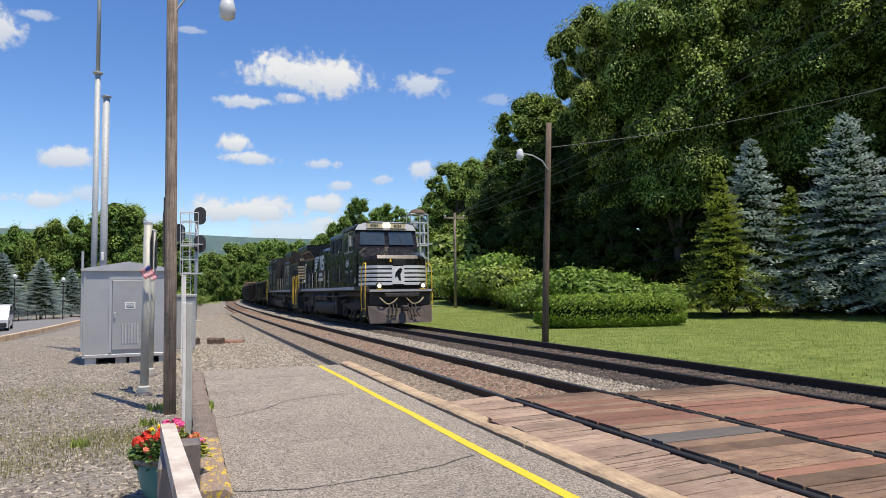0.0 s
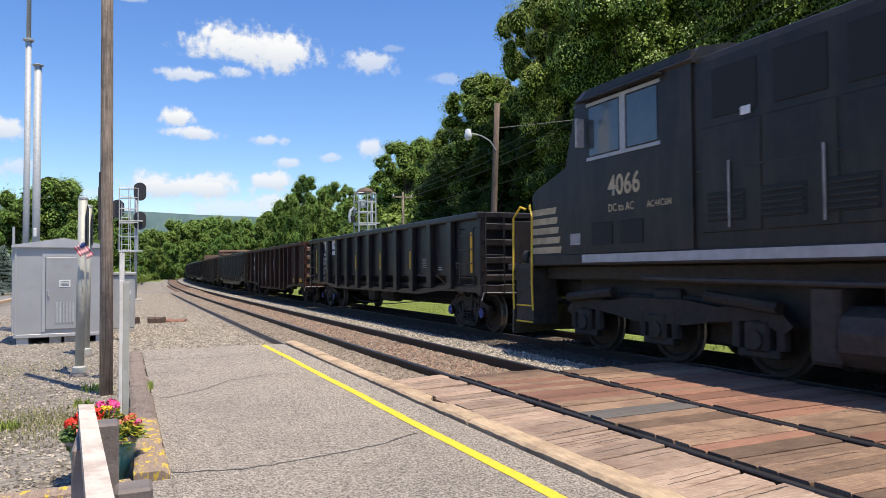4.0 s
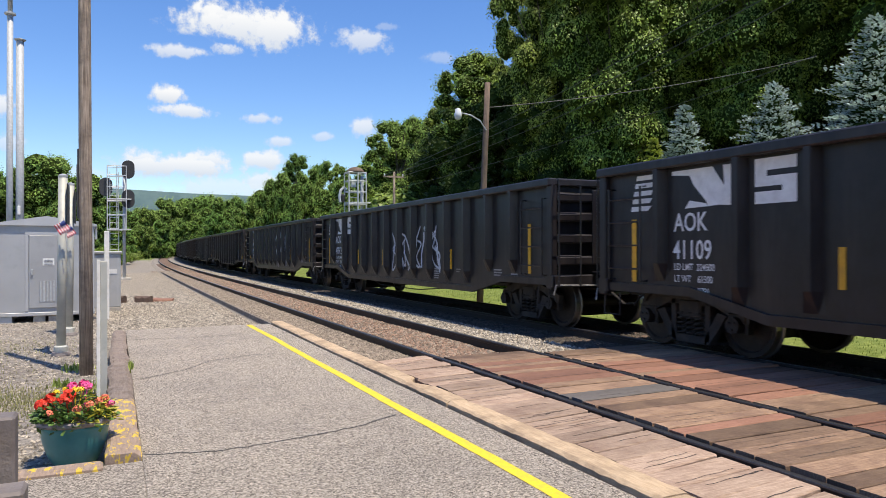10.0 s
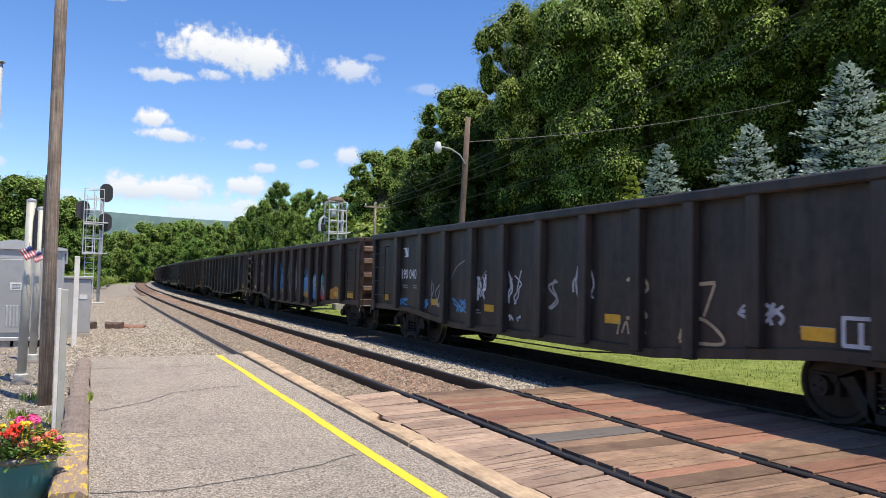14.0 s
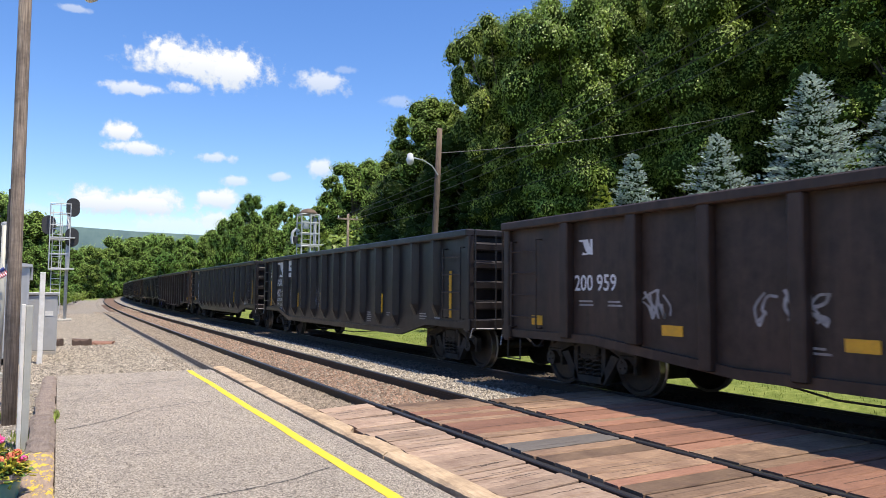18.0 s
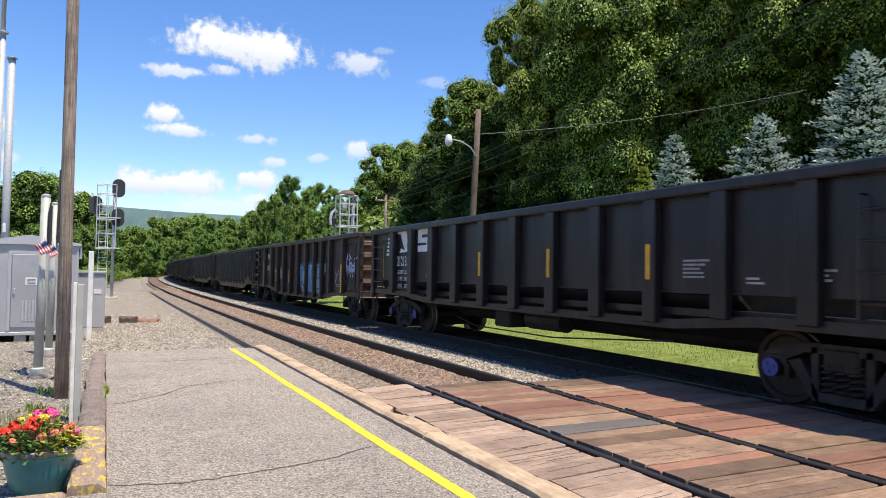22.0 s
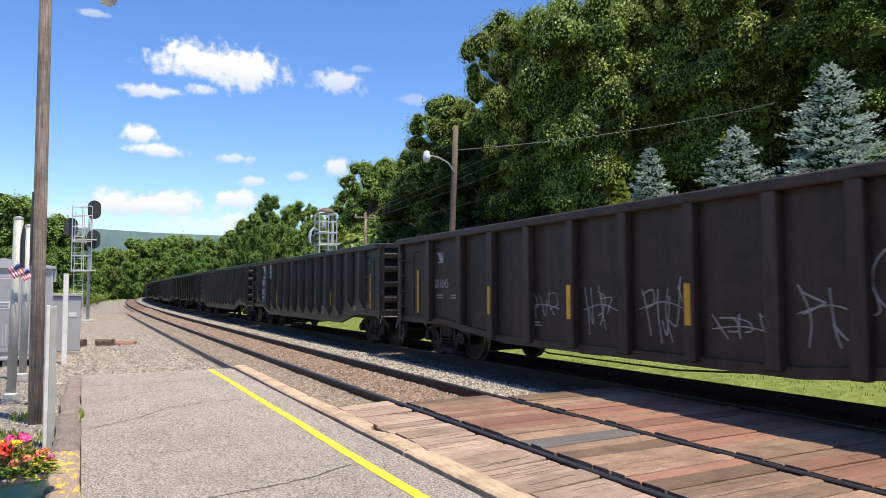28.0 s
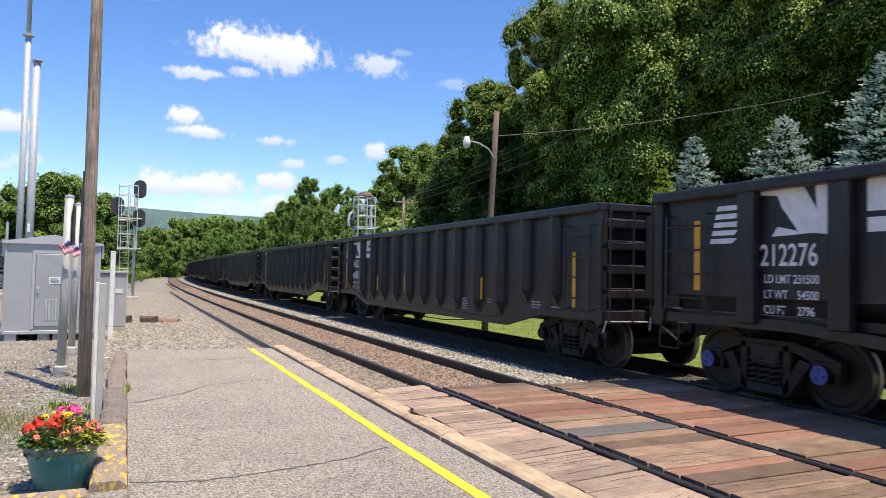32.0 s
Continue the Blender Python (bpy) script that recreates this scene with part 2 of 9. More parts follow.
PLANK_PALE = surface("pale_crossing_plank", (0.255, 0.172, 0.12), (0.50, 0.37, 0.27), 6, 0.85, 0.45, grain=(1.0, 14, 6), stain=(0.2, 0.12, 0.085), stain_scale=2.2, stain_amount=0.6, spread=0.17)
PLANK_RED = surface("red_crossing_plank", (0.20, 0.096, 0.062), (0.33, 0.17, 0.11), 5, 0.85, 0.45, grain=(1.0, 14, 6), stain=(0.16, 0.08, 0.055), stain_scale=2.2, spread=0.15)
PLANK_GREY = surface("grey_crossing_plank", (0.10, 0.088, 0.078), (0.165, 0.148, 0.132), 5, 0.85, 0.45, grain=(1.0, 14, 6), spread=0.1)
RAIL = surface("rusty_rail", (0.018, 0.013, 0.011), (0.045, 0.03, 0.023), 14, 0.6, 0.2, metal=0.3, spread=0)
RAIL_TOP = surface("polished_railhead", (0.09, 0.085, 0.08), (0.17, 0.16, 0.15), 30, 0.32, 0.05, metal=0.75, spread=0)
TIE = surface("creosote_tie", (0.085, 0.055, 0.042), (0.17, 0.115, 0.085), 8, 0.9, 0.4, grain=(1, 8, 8), spread=0.2)
BALLAST = surface("ballast_bed", (0.10, 0.086, 0.068), (0.44, 0.395, 0.33), 18, 0.95, 0.9, stain=(0.16, 0.125, 0.10), stain_scale=1.2, stain_amount=0.5, spread=0)
BALLAST_RED = surface("rusty_ballast_bed", (0.075, 0.048, 0.030), (0.27, 0.175, 0.112), 26, 0.95, 0.9, stain=(0.10, 0.066, 0.048), stain_scale=1.5, spread=0)
STONE = surface("ballast_stone", (0.175, 0.15, 0.114), (0.43, 0.375, 0.30), 9, 0.9, 0.25, spread=0.42, island=True)
STONE_PALE = surface("pale_chip", (0.34, 0.305, 0.26), (0.52, 0.47, 0.405), 9, 0.9, 0, spread=0.2, island=True)
STONE_RED = surface("rusty_ballast_stone", (0.17, 0.108, 0.072), (0.34, 0.225, 0.155), 9, 0.9, 0.25, spread=0.4, island=True)
STONE_BROWN = surface("brown_ballast_stone", (0.16, 0.125, 0.092), (0.34, 0.28, 0.21), 9, 0.9, 0.25, spread=0.28, island=True)
STONE_DARK = surface("dark_ballast_stone", (0.045, 0.037, 0.029), (0.105, 0.088, 0.070), 9, 0.9, 0.25, spread=0.28, island=True)
GRASS = surface("mown_lawn", (0.12, 0.165, 0.034), (0.27, 0.315, 0.09), 7, 0.9, 0.8, stain=(0.085, 0.125, 0.025), stain_scale=1.1, stain_amount=0.75, spread=0, bump_scale=45, sheen=0.12)
BLADE = surface("grass_blade", (0.20, 0.265, 0.05), (0.33, 0.39, 0.10), 2, 0.8, 0, spread=0.2, island=True, sheen=0.2)
WEED = surface("dry_weed", (0.20, 0.21, 0.075), (0.36, 0.33, 0.16), 2, 0.85, 0, spread=0.25, island=True, sheen=0.2)
FOREST_FLOOR = surface("forest_floor", (0.03, 0.04, 0.015), (0.09, 0.09, 0.035), 2, 0.95, 0.6, spread=0)
LEAF = surface("leaf", (0.10, 0.17, 0.022), (0.34, 0.44, 0.075), 0.5, 0.48, 0, spread=0.3, island=True, leafy=0.010, sheen=0.45, clear=0.12)
LEAF_LIGHT = surface("light_leaf", (0.12, 0.205, 0.026), (0.25, 0.35, 0.05), 0.5, 0.55, 0, spread=0.22, island=True, leafy=0.015, sheen=0.35)
LEAF_HEDGE = surface("hedge_leaf", (0.12, 0.20, 0.02), (0.24, 0.335, 0.035), 2.5, 0.6, 0, spread=0.25, island=True, leafy=0.01, sheen=0.3)
LEAF_FAR = surface("far_leaf", (0.15, 0.27, 0.055), (0.30, 0.44, 0.10), 0.3, 0.7, 0, spread=0.2, island=True, leafy=0.02, sheen=0.2)
NEEDLE_BLUE = surface("blue_spruce_needle", (0.34, 0.43, 0.415), (0.56, 0.64, 0.605), 1.2, 0.65, 0, spread=0.25, island=True, leafy=0.006, sheen=0.25)
NEEDLE_GREEN = surface("green_spruce_needle", (0.27, 0.34, 0.06), (0.46, 0.52, 0.12), 1.2, 0.65, 0, spread=0.25, island=True, leafy=0.01, sheen=0.25)
# leaf darkened in its colour to stand for canopy shade, not another species
LEAF_SHADED = surface("shaded_leaf", (0.026, 0.045, 0.012), (0.064, 0.098, 0.024), 0.5, 0.5, 0, spread=0.25, island=True, leafy=0.012, sheen=0.2)
# dark fillers for crowns: the shade between leaves, put into their colour
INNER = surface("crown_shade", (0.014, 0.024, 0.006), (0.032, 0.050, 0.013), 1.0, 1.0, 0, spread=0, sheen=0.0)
INNER_LEAF_SHADE = surface("shaded_inner_foliage", (0.007, 0.013, 0.003), (0.055, 0.080, 0.015), 9.0, 0.9, 1.0, spread=0, sheen=0.05, bump_scale=7)
BARK = surface("bark", (0.06, 0.048, 0.038), (0.13, 0.105, 0.085), 7, 0.95, 0.6, grain=(6, 6, 1))
# blue distance haze is mixed into the ridge's own colour
RIDGE = surface("hazed_ridge", (0.085, 0.135, 0.145), (0.125, 0.185, 0.180), 0.02, 1.0, 0, spread=0, sheen=0.0)
POLE_WOOD = surface("weathered_pole_wood", (0.13, 0.098, 0.075), (0.50, 0.40, 0.31), 4, 0.9, 0.75, grain=(16, 16, 0.5), stain=(0.06, 0.045, 0.036), stain_scale=2, stain_amount=0.7, spread=0.1)
POLE_DARK = surface("brown_pole_wood", (0.085, 0.060, 0.044), (0.235, 0.168, 0.122), 4, 0.9, 0.5, grain=(14, 14, 0.5), stain=(0.05, 0.038, 0.03), stain_scale=2, spread=0.05)
GALV_PALE = surface("pale_galvanised_steel", (0.46, 0.48, 0.49), (0.62, 0.64, 0.65), 20, 0.55, 0.05, metal=0.15, spread=0.05)
GALV = surface("galvanised_steel", (0.36, 0.38, 0.39), (0.50, 0.52, 0.535), 20, 0.62, 0.08, metal=0.15, spread=0.05)
GALV_WORN = surface("aged_galvanised_steel", (0.40, 0.405, 0.365), (0.54, 0.54, 0.485), 12, 0.6, 0.08, metal=0.2, stain=(0.30, 0.29, 0.24), stain_scale=3, spread=0.05)
HUT_METAL = surface("grey_hut_aluminium", (0.42, 0.425, 0.43), (0.53, 0.535, 0.54), 3, 0.45, 0.04, metal=0.25, stain=(0.35, 0.35, 0.345), stain_scale=1.5, stain_amount=0.5, spread=0.05)
HUT_DOOR = surface("grey_hut_door", (0.36, 0.365, 0.37), (0.45, 0.455, 0.46), 3, 0.5, 0.04, metal=0.2, stain=(0.25, 0.25, 0.25), stain_scale=1.5, spread=0.03)
PAPER = surface("white_notice", (0.70, 0.70, 0.68), (0.8, 0.8, 0.78), 20, 0.7, 0, spread=0)
INK = surface("print", (0.08, 0.08, 0.09), (0.14, 0.14, 0.15), 20, 0.7, 0, spread=0)
DARK = surface("dark_gap", (0.012, 0.012, 0.012), (0.03, 0.03, 0.03), 6, 0.9, 0, spread=0)
CONCRETE = surface("concrete", (0.33, 0.31, 0.27), (0.48, 0.45, 0.40), 14, 0.9, 0.4, stain=(0.25, 0.22, 0.18), stain_scale=2)
SIGNAL_BLACK = surface("black_signal_plate", (0.022, 0.022, 0.024), (0.045, 0.045, 0.046), 10, 0.6, 0.05)
WHITE_PAINT = surface("white_post_paint", (0.66, 0.64, 0.58), (0.78, 0.76, 0.71), 9, 0.7, 0.15, stain=(0.45, 0.41, 0.35), stain_scale=3)
CREAM = surface("cream_rail_paint", (0.58, 0.52, 0.43), (0.72, 0.66, 0.57), 14, 0.7, 0.25, stain=(0.28, 0.17, 0.13), stain_scale=9, stain_amount=0.8, spread=0, sheen=0.25)
POST_BROWN = surface("grey_brown_post", (0.20, 0.17, 0.155), (0.30, 0.265, 0.245), 8, 0.7, 0.25, stain=(0.12, 0.10, 0.09), stain_scale=6)
TEAL = surface("teal_glazed_pot", (0.06, 0.22, 0.215), (0.095, 0.29, 0.275), 4, 0.35, 0.03, spread=0)
POT_RIM = surface("taupe_pot_rim", (0.24, 0.20, 0.19), (0.31, 0.265, 0.25), 6, 0.5, 0.05, spread=0)
SOIL = surface("soil", (0.03, 0.02, 0.015), (0.07, 0.05, 0.035), 20, 0.95, 0.6, spread=0)
PETAL_RED = surface("red_petal", (0.68, 0.03, 0.012), (0.85, 0.075, 0.03), 20, 0.6, 0, spread=0.15, island=True)
PETAL_PINK = surface("pink_petal", (0.75, 0.05, 0.22), (0.85, 0.13, 0.36), 20, 0.6, 0, spread=0.15, island=True)
PETAL_CORAL = surface("coral_petal", (0.72, 0.16, 0.09), (0.85, 0.27, 0.15), 20, 0.6, 0, spread=0.15, island=True)
PETAL_YELLOW = surface("yellow_petal", (0.80, 0.52, 0.02), (0.88, 0.66, 0.04), 20, 0.6, 0, spread=0.15, island=True)
LEAF_YELLOW = surface("variegated_leaf", (0.32, 0.35, 0.05), (0.62, 0.52, 0.06), 14, 0.55, 0, spread=0.25, island=True, leafy=0.01)
LEAF_POT = surface("potted_leaf", (0.06, 0.12, 0.025), (0.13, 0.21, 0.045), 12, 0.5, 0, spread=0.25, island=True, leafy=0.01)
FLAG_RED = surface("flag_red", (0.50, 0.03, 0.05), (0.58, 0.05, 0.07), 10, 0.8, 0, spread=0)
FLAG_WHITE = surface("flag_white", (0.74, 0.73, 0.72), (0.8, 0.79, 0.78), 10, 0.8, 0, spread=0)
FLAG_BLUE = surface("flag_blue", (0.03, 0.05, 0.20), (0.05, 0.07, 0.25), 10, 0.8, 0, spread=0)
WIRE = surface("black_wire", (0.05, 0.05, 0.05), (0.08, 0.08, 0.08), 5, 0.6, 0, spread=0)
# rolling stock
CAR_BLACK = surface("black_wagon_paint", (0.0125, 0.0105, 0.012), (0.0215, 0.0185, 0.0205), 5, 0.34, 0.08, sheen=0.40, stain=(0.046, 0.038, 0.036), stain_scale=1.3, stain_amount=0.6, spread=0.05, streak=(2.6, 2.6, 0.32), wave=(0.30, (0.5, 1.7, 0.7)))
CAR_DARK = surface("worn_black_wagon_paint", (0.020, 0.0182, 0.0175), (0.045, 0.040, 0.037), 4, 0.40, 0.15, sheen=0.34, stain=(0.082, 0.062, 0.050), stain_scale=1.3, stain_amount=0.7, spread=0.10, streak=(2.8, 2.8, 0.35), wave=(0.28, (0.5, 1.5, 0.7)))
CAR_RUST = surface("oxide_brown_wagon_paint", (0.034, 0.015, 0.0108), (0.076, 0.034, 0.0235), 4, 0.48, 0.15, sheen=0.22, stain=(0.016, 0.011, 0.010), stain_scale=1.2, stain_amount=0.8, spread=0.10, streak=(2.8, 2.8, 0.35), wave=(0.25, (0.5, 1.5, 0.7)))
CAR_BROWN = surface("dull_brown_wagon_paint", (0.027, 0.0195, 0.0165), (0.060, 0.042, 0.034), 4, 0.46, 0.15, sheen=0.28, stain=(0.085, 0.055, 0.041), stain_scale=1.2, stain_amount=0.65, spread=0.10, streak=(2.8, 2.8, 0.35), wave=(0.25, (0.5, 1.5, 0.7)))
CAR_END_TAN = surface("dusty_tan_panel", (0.19, 0.115, 0.075), (0.30, 0.19, 0.13), 3, 0.8, 0.2, stain=(0.10, 0.06, 0.045), stain_scale=1.6, spread=0.08)
TRUCK = surface("grimy_cast_steel", (0.012, 0.0105, 0.0095), (0.032, 0.027, 0.023), 9, 0.75, 0.3, stain=(0.075, 0.055, 0.042), stain_scale=4, stain_amount=0.5, spread=0.1)
WHEEL = surface("wheel_steel", (0.02, 0.015, 0.012), (0.055, 0.038, 0.028), 9, 0.55, 0.15, metal=0.4, spread=0.1)
TREAD = surface("polished_tread", (0.22, 0.20, 0.18), (0.34, 0.31, 0.29), 12, 0.35, 0.05, metal=0.8, spread=0.05)
REFLECT = surface("yellow_reflector", (0.66, 0.34, 0.015), (0.76, 0.43, 0.03), 14, 0.5, 0.03, stain=(0.40, 0.22, 0.04), stain_scale=6, spread=0.12)
LETTER = surface("white_lettering", (0.70, 0.70, 0.70), (0.82, 0.82, 0.81), 7, 0.55, 0, stain=(0.50, 0.49, 0.47), stain_scale=5, stain_amount=0.5, spread=0)
LETTER_GREY = surface("faded_lettering", (0.30, 0.29, 0.28), (0.45, 0.44, 0.43), 7, 0.7, 0, stain=(0.14, 0.13, 0.12), stain_scale=3, stain_amount=0.7, spread=0)
LETTER_GOLD = surface("soiled_gold_lettering", (0.42, 0.33, 0.20), (0.55, 0.45, 0.29), 7, 0.65, 0, stain=(0.22, 0.16, 0.10), stain_scale=3, stain_amount=0.6, spread=0)
SPRAY_WHITE = surface("white_spray_paint", (0.46, 0.47, 0.50), (0.66, 0.67, 0.70), 9, 0.6, 0, stain=(0.28, 0.28, 0.30), stain_scale=4, spread=0.1)
SPRAY_LILAC = surface("lilac_spray_paint", (0.30, 0.32, 0.50), (0.48, 0.50, 0.68), 9, 0.6, 0, spread=0.1)
SPRAY_BLUE = surface("blue_spray_paint", (0.045, 0.19, 0.42), (0.14, 0.36, 0.60), 6, 0.6, 0, spread=0.1)
SPRAY_PALE = surface("pale_blue_spray_paint", (0.18, 0.30, 0.40), (0.34, 0.46, 0.55), 6, 0.6, 0, spread=0.1)
SPRAY_TEAL = surface("teal_spray_paint", (0.03, 0.26, 0.26), (0.06, 0.40, 0.38), 6, 0.6, 0, spread=0.1)
SPRAY_ORANGE = surface("orange_spray_paint", (0.55, 0.20, 0.02), (0.68, 0.30, 0.05), 6, 0.6, 0, spread=0.1)
PATCH = surface("grey_patch_paint", (0.062, 0.058, 0.056), (0.105, 0.098, 0.093), 4, 0.6, 0.05, stain=(0.06, 0.035, 0.026), stain_scale=2.0, stain_amount=0.6, spread=0.05)
LOCO_BLACK = surface("black_locomotive_paint", (0.0075, 0.0066, 0.0076), (0.0125, 0.0112, 0.0125), 4, 0.28, 0.03, sheen=0.26, stain=(0.034, 0.029, 0.027), stain_scale=1.2, stain_amount=0.4, spread=0.03, streak=(1.6, 1.6, 0.4), wave=(0.15, (0.6, 1.2, 0.7)))
LOCO_WORN = surface("dusty_locomotive_paint", (0.014, 0.0132, 0.0125), (0.027, 0.025, 0.0225), 4, 0.42, 0.05, sheen=0.32, stain=(0.062, 0.050, 0.038), stain_scale=1.2, stain_amount=0.5, spread=0.03, streak=(2.0, 2.0, 0.4), wave=(0.15, (0.6, 1.2, 0.7)))
LOCO_FRAME = surface("grimy_underframe", (0.02, 0.018, 0.016), (0.055, 0.046, 0.04), 8, 0.7, 0.2, stain=(0.06, 0.047, 0.038), stain_scale=2, spread=0.08)
LOCO_GRILL = surface("dark_grille", (0.006, 0.006, 0.006), (0.014, 0.014, 0.014), 30, 0.7, 0.2, spread=0)
PILOT = surface("dusty_pilot_steel", (0.075, 0.060, 0.052), (0.135, 0.108, 0.092), 5, 0.75, 0.2, stain=(0.045, 0.037, 0.033), stain_scale=2.5)
STRIPE_WHITE = surface("white_stripe_paint", (0.70, 0.70, 0.70), (0.8, 0.8, 0.79), 5, 0.45, 0, stain=(0.55, 0.54, 0.52), stain_scale=2, spread=0)
SILL_STRIPE = surface("silver_sill_stripe", (0.36, 0.37, 0.39), (0.48, 0.49, 0.50), 6, 0.5, 0, stain=(0.28, 0.27, 0.26), stain_scale=2, spread=0.04)
HAND_YELLOW = surface("yellow_handrail_paint", (0.72, 0.46, 0.02), (0.80, 0.55, 0.05), 8, 0.5, 0, stain=(0.45, 0.30, 0.06), stain_scale=4, spread=0.05)
HOSE = surface("tan_air_hose", (0.42, 0.33, 0.18), (0.55, 0.44, 0.26), 8, 0.7, 0.1, spread=0)
NUMBER_CREAM = surface("cream_number_paint", (0.62, 0.52, 0.30), (0.75, 0.64, 0.40), 8, 0.5, 0, spread=0)
RED_DOT = surface("red_marker", (0.55, 0.02, 0.02), (0.62, 0.04, 0.03), 8, 0.5, 0, spread=0)
BLUE_CAP = surface("blue_bearing_cap", (0.05, 0.07, 0.26), (0.08, 0.10, 0.34), 8, 0.6, 0.1, spread=0)
GLASS_CAB = surface("cab_window_glass", (0.03, 0.045, 0.055), (0.05, 0.065, 0.075), 2, 0.06, 0, spread=0, sheen=0.9)
LAMP_GLOW = glow("headlight_glow", (1.0, 0.84, 0.58), 1.5)
LAMP_GLASS = surface("lamp_glass", (0.55, 0.57, 0.58), (0.68, 0.70, 0.71), 8, 0.15, 0, spread=0)
CAR_PAINT = surface("white_car_paint", (0.72, 0.72, 0.72), (0.78, 0.78, 0.78), 2, 0.25, 0, spread=0)
TYRE = surface("tyre_rubber", (0.015, 0.015, 0.015), (0.03, 0.03, 0.03), 10, 0.8, 0.1, spread=0)
TAIL_RED = surface("red_roof_sign", (0.55, 0.05, 0.02), (0.65, 0.08, 0.03), 4, 0.6, 0, spread=0)

# ---- mesh helpers ----
class Geo:
    """Vertices and faces of one mesh, gathered piece by piece."""

    def __init__(self):
        self.v, self.f = [], []

    def add(self, verts, faces):
        n = len(self.v)
        self.v.extend(verts)
        self.f.extend([tuple(i + n for i in f) for f in faces])
        return self

    def box(self, x0, x1, y0, y1, z0, z1, b=0.0):
        if not b:
            v = [(x, y, z) for x in (x0, x1) for y in (y0, y1) for z in (z0, z1)]
            return self.add(v, [(0, 1, 3, 2), (4, 6, 7, 5), (0, 4, 5, 1), (2, 3, 7, 6), (0, 2, 6, 4), (1, 5, 7, 3)])
        v, index = [], {}
        for i, x in enumerate((x0, x1)):
            for j, y in enumerate((y0, y1)):
                for k, z in enumerate((z0, z1)):
                    ix, iy, iz = x + (b, -b)[i], y + (b, -b)[j], z + (b, -b)[k]
                    for a, p in enumerate(((x, iy, iz), (ix, y, iz), (ix, iy, z))):
                        index[i, j, k, a] = len(v)
                        v.append(p)
        g = lambda i, j, k, a: index[i, j, k, a]
        f = []
        for s in (0, 1):
            f.append([g(s, 0, 0, 0), g(s, 0, 1, 0), g(s, 1, 1, 0), g(s, 1, 0, 0)])
            f.append([g(0, s, 0, 1), g(1, s, 0, 1), g(1, s, 1, 1), g(0, s, 1, 1)])
            f.append([g(0, 0, s, 2), g(0, 1, s, 2), g(1, 1, s, 2), g(1, 0, s, 2)])
            for r in (0, 1):
                f.append([g(s, r, 0, 0), g(s, r, 1, 0), g(s, r, 1, 1), g(s, r, 0, 1)])
                f.append([g(s, 0, r, 0), g(s, 1, r, 0), g(s, 1, r, 2), g(s, 0, r, 2)])
                f.append([g(0, s, r, 1), g(1, s, r, 1), g(1, s, r, 2), g(0, s, r, 2)])
        for i in (0, 1):
            for j in (0, 1):
                for k in (0, 1):
                    f.append([g(i, j, k, 0), g(i, j, k, 1), g(i, j, k, 2)])
        return self.add(v, f)

    def tube(self, points, r, seg=8, r1=None, caps=True):
        """A round tube through points, with radius r at the start and r1 at the end."""
        pts = [Vector(p) for p in points]
        r1 = r if r1 is None else r1
        v, f, n = [], [], len(pts)
        side = None
        for i, p in enumerate(pts):
            d = (pts[min(i + 1, n - 1)] - pts[max(i - 1, 0)])
            d = d.normalized() if d.length > 1e-9 else Vector((0, 0, 1))
            if side is None:
                side = d.orthogonal().normalized()
            side = (side - d * side.dot(d))
            side = side.normalized() if side.length > 1e-6 else d.orthogonal().normalized()
            up = d.cross(side)
            rr = r + (r1 - r) * i / max(1, n - 1)
            for k in range(seg):
                a = 2 * math.pi * k / seg
                v.append(tuple(p + side * math.cos(a) * rr + up * math.sin(a) * rr))
        for i in range(n - 1):
            for k in range(seg):
                k2 = (k + 1) % seg
                f.append((i * seg + k, i * seg + k2, (i + 1) * seg + k2, (i + 1) * seg + k))
        if caps:
            f.append(tuple(range(seg))[::-1])
            f.append(tuple((n - 1) * seg + k for k in range(seg)))
        return self.add(v, f)

    def prism(self, outline, axis, a, b):
        """A closed outline of 2D points pushed from a to b along an axis (outline in the other two axes, in order)."""
        n = len(outline)
        def at(p, w):
            q = list(p)
            q.insert("xyz".index(axis), w)
            return tuple(q)
        v = [at(p, a) for p in outline] + [at(p, b) for p in outline]
        f = [tuple(range(n))[::-1], tuple(range(n, 2 * n))]
        f += [(i, (i + 1) % n, n + (i + 1) % n, n + i) for i in range(n)]
        return self.add(v, f)

    def lathe(self, profile, seg=24, at=(0, 0, 0)):
        """A profile of (radius, z) turned about the upright axis."""
        v, f, n = [], [], len(profile)
        for r, z in profile:
            for k in range(seg):
                a = 2 * math.pi * k / seg
                v.append((at[0] + r * math.cos(a), at[1] + r * math.sin(a), at[2] + z))
        for i in range(n - 1):
            for k in range(seg):
                k2 = (k + 1) % seg
                f.append((i * seg + k, i * seg + k2, (i + 1) * seg + k2, (i + 1) * seg + k))
        f.append(tuple(range(seg))[::-1])
        f.append(tuple((n - 1) * seg + k for k in range(seg)))
        return self.add(v, f)

    def ribbon(self, points, width, normal, closed=False):
        """A flat stripe of that width through points, facing the normal."""
        nrm, v, f = Vector(normal), [], []
        pts = [Vector(p) for p in points]
        for i, p in enumerate(pts):
            d = pts[min(i + 1, len(pts) - 1)] - pts[max(i - 1, 0)]
            s = d.cross(nrm)
            s = s.normalized() * width / 2 if s.length > 1e-9 else Vector((0, 0, 0))
            v += [tuple(p + s), tuple(p - s)]
        f = [(2 * i, 2 * i + 1, 2 * i + 3, 2 * i + 2) for i in range(len(pts) - 1)]
        return self.add(v, f)

    def mesh(self, name, material, smooth=False):
        me = bpy.data.meshes.new(name)
        me.from_pydata(self.v, [], self.f)
        me.materials.append(material)
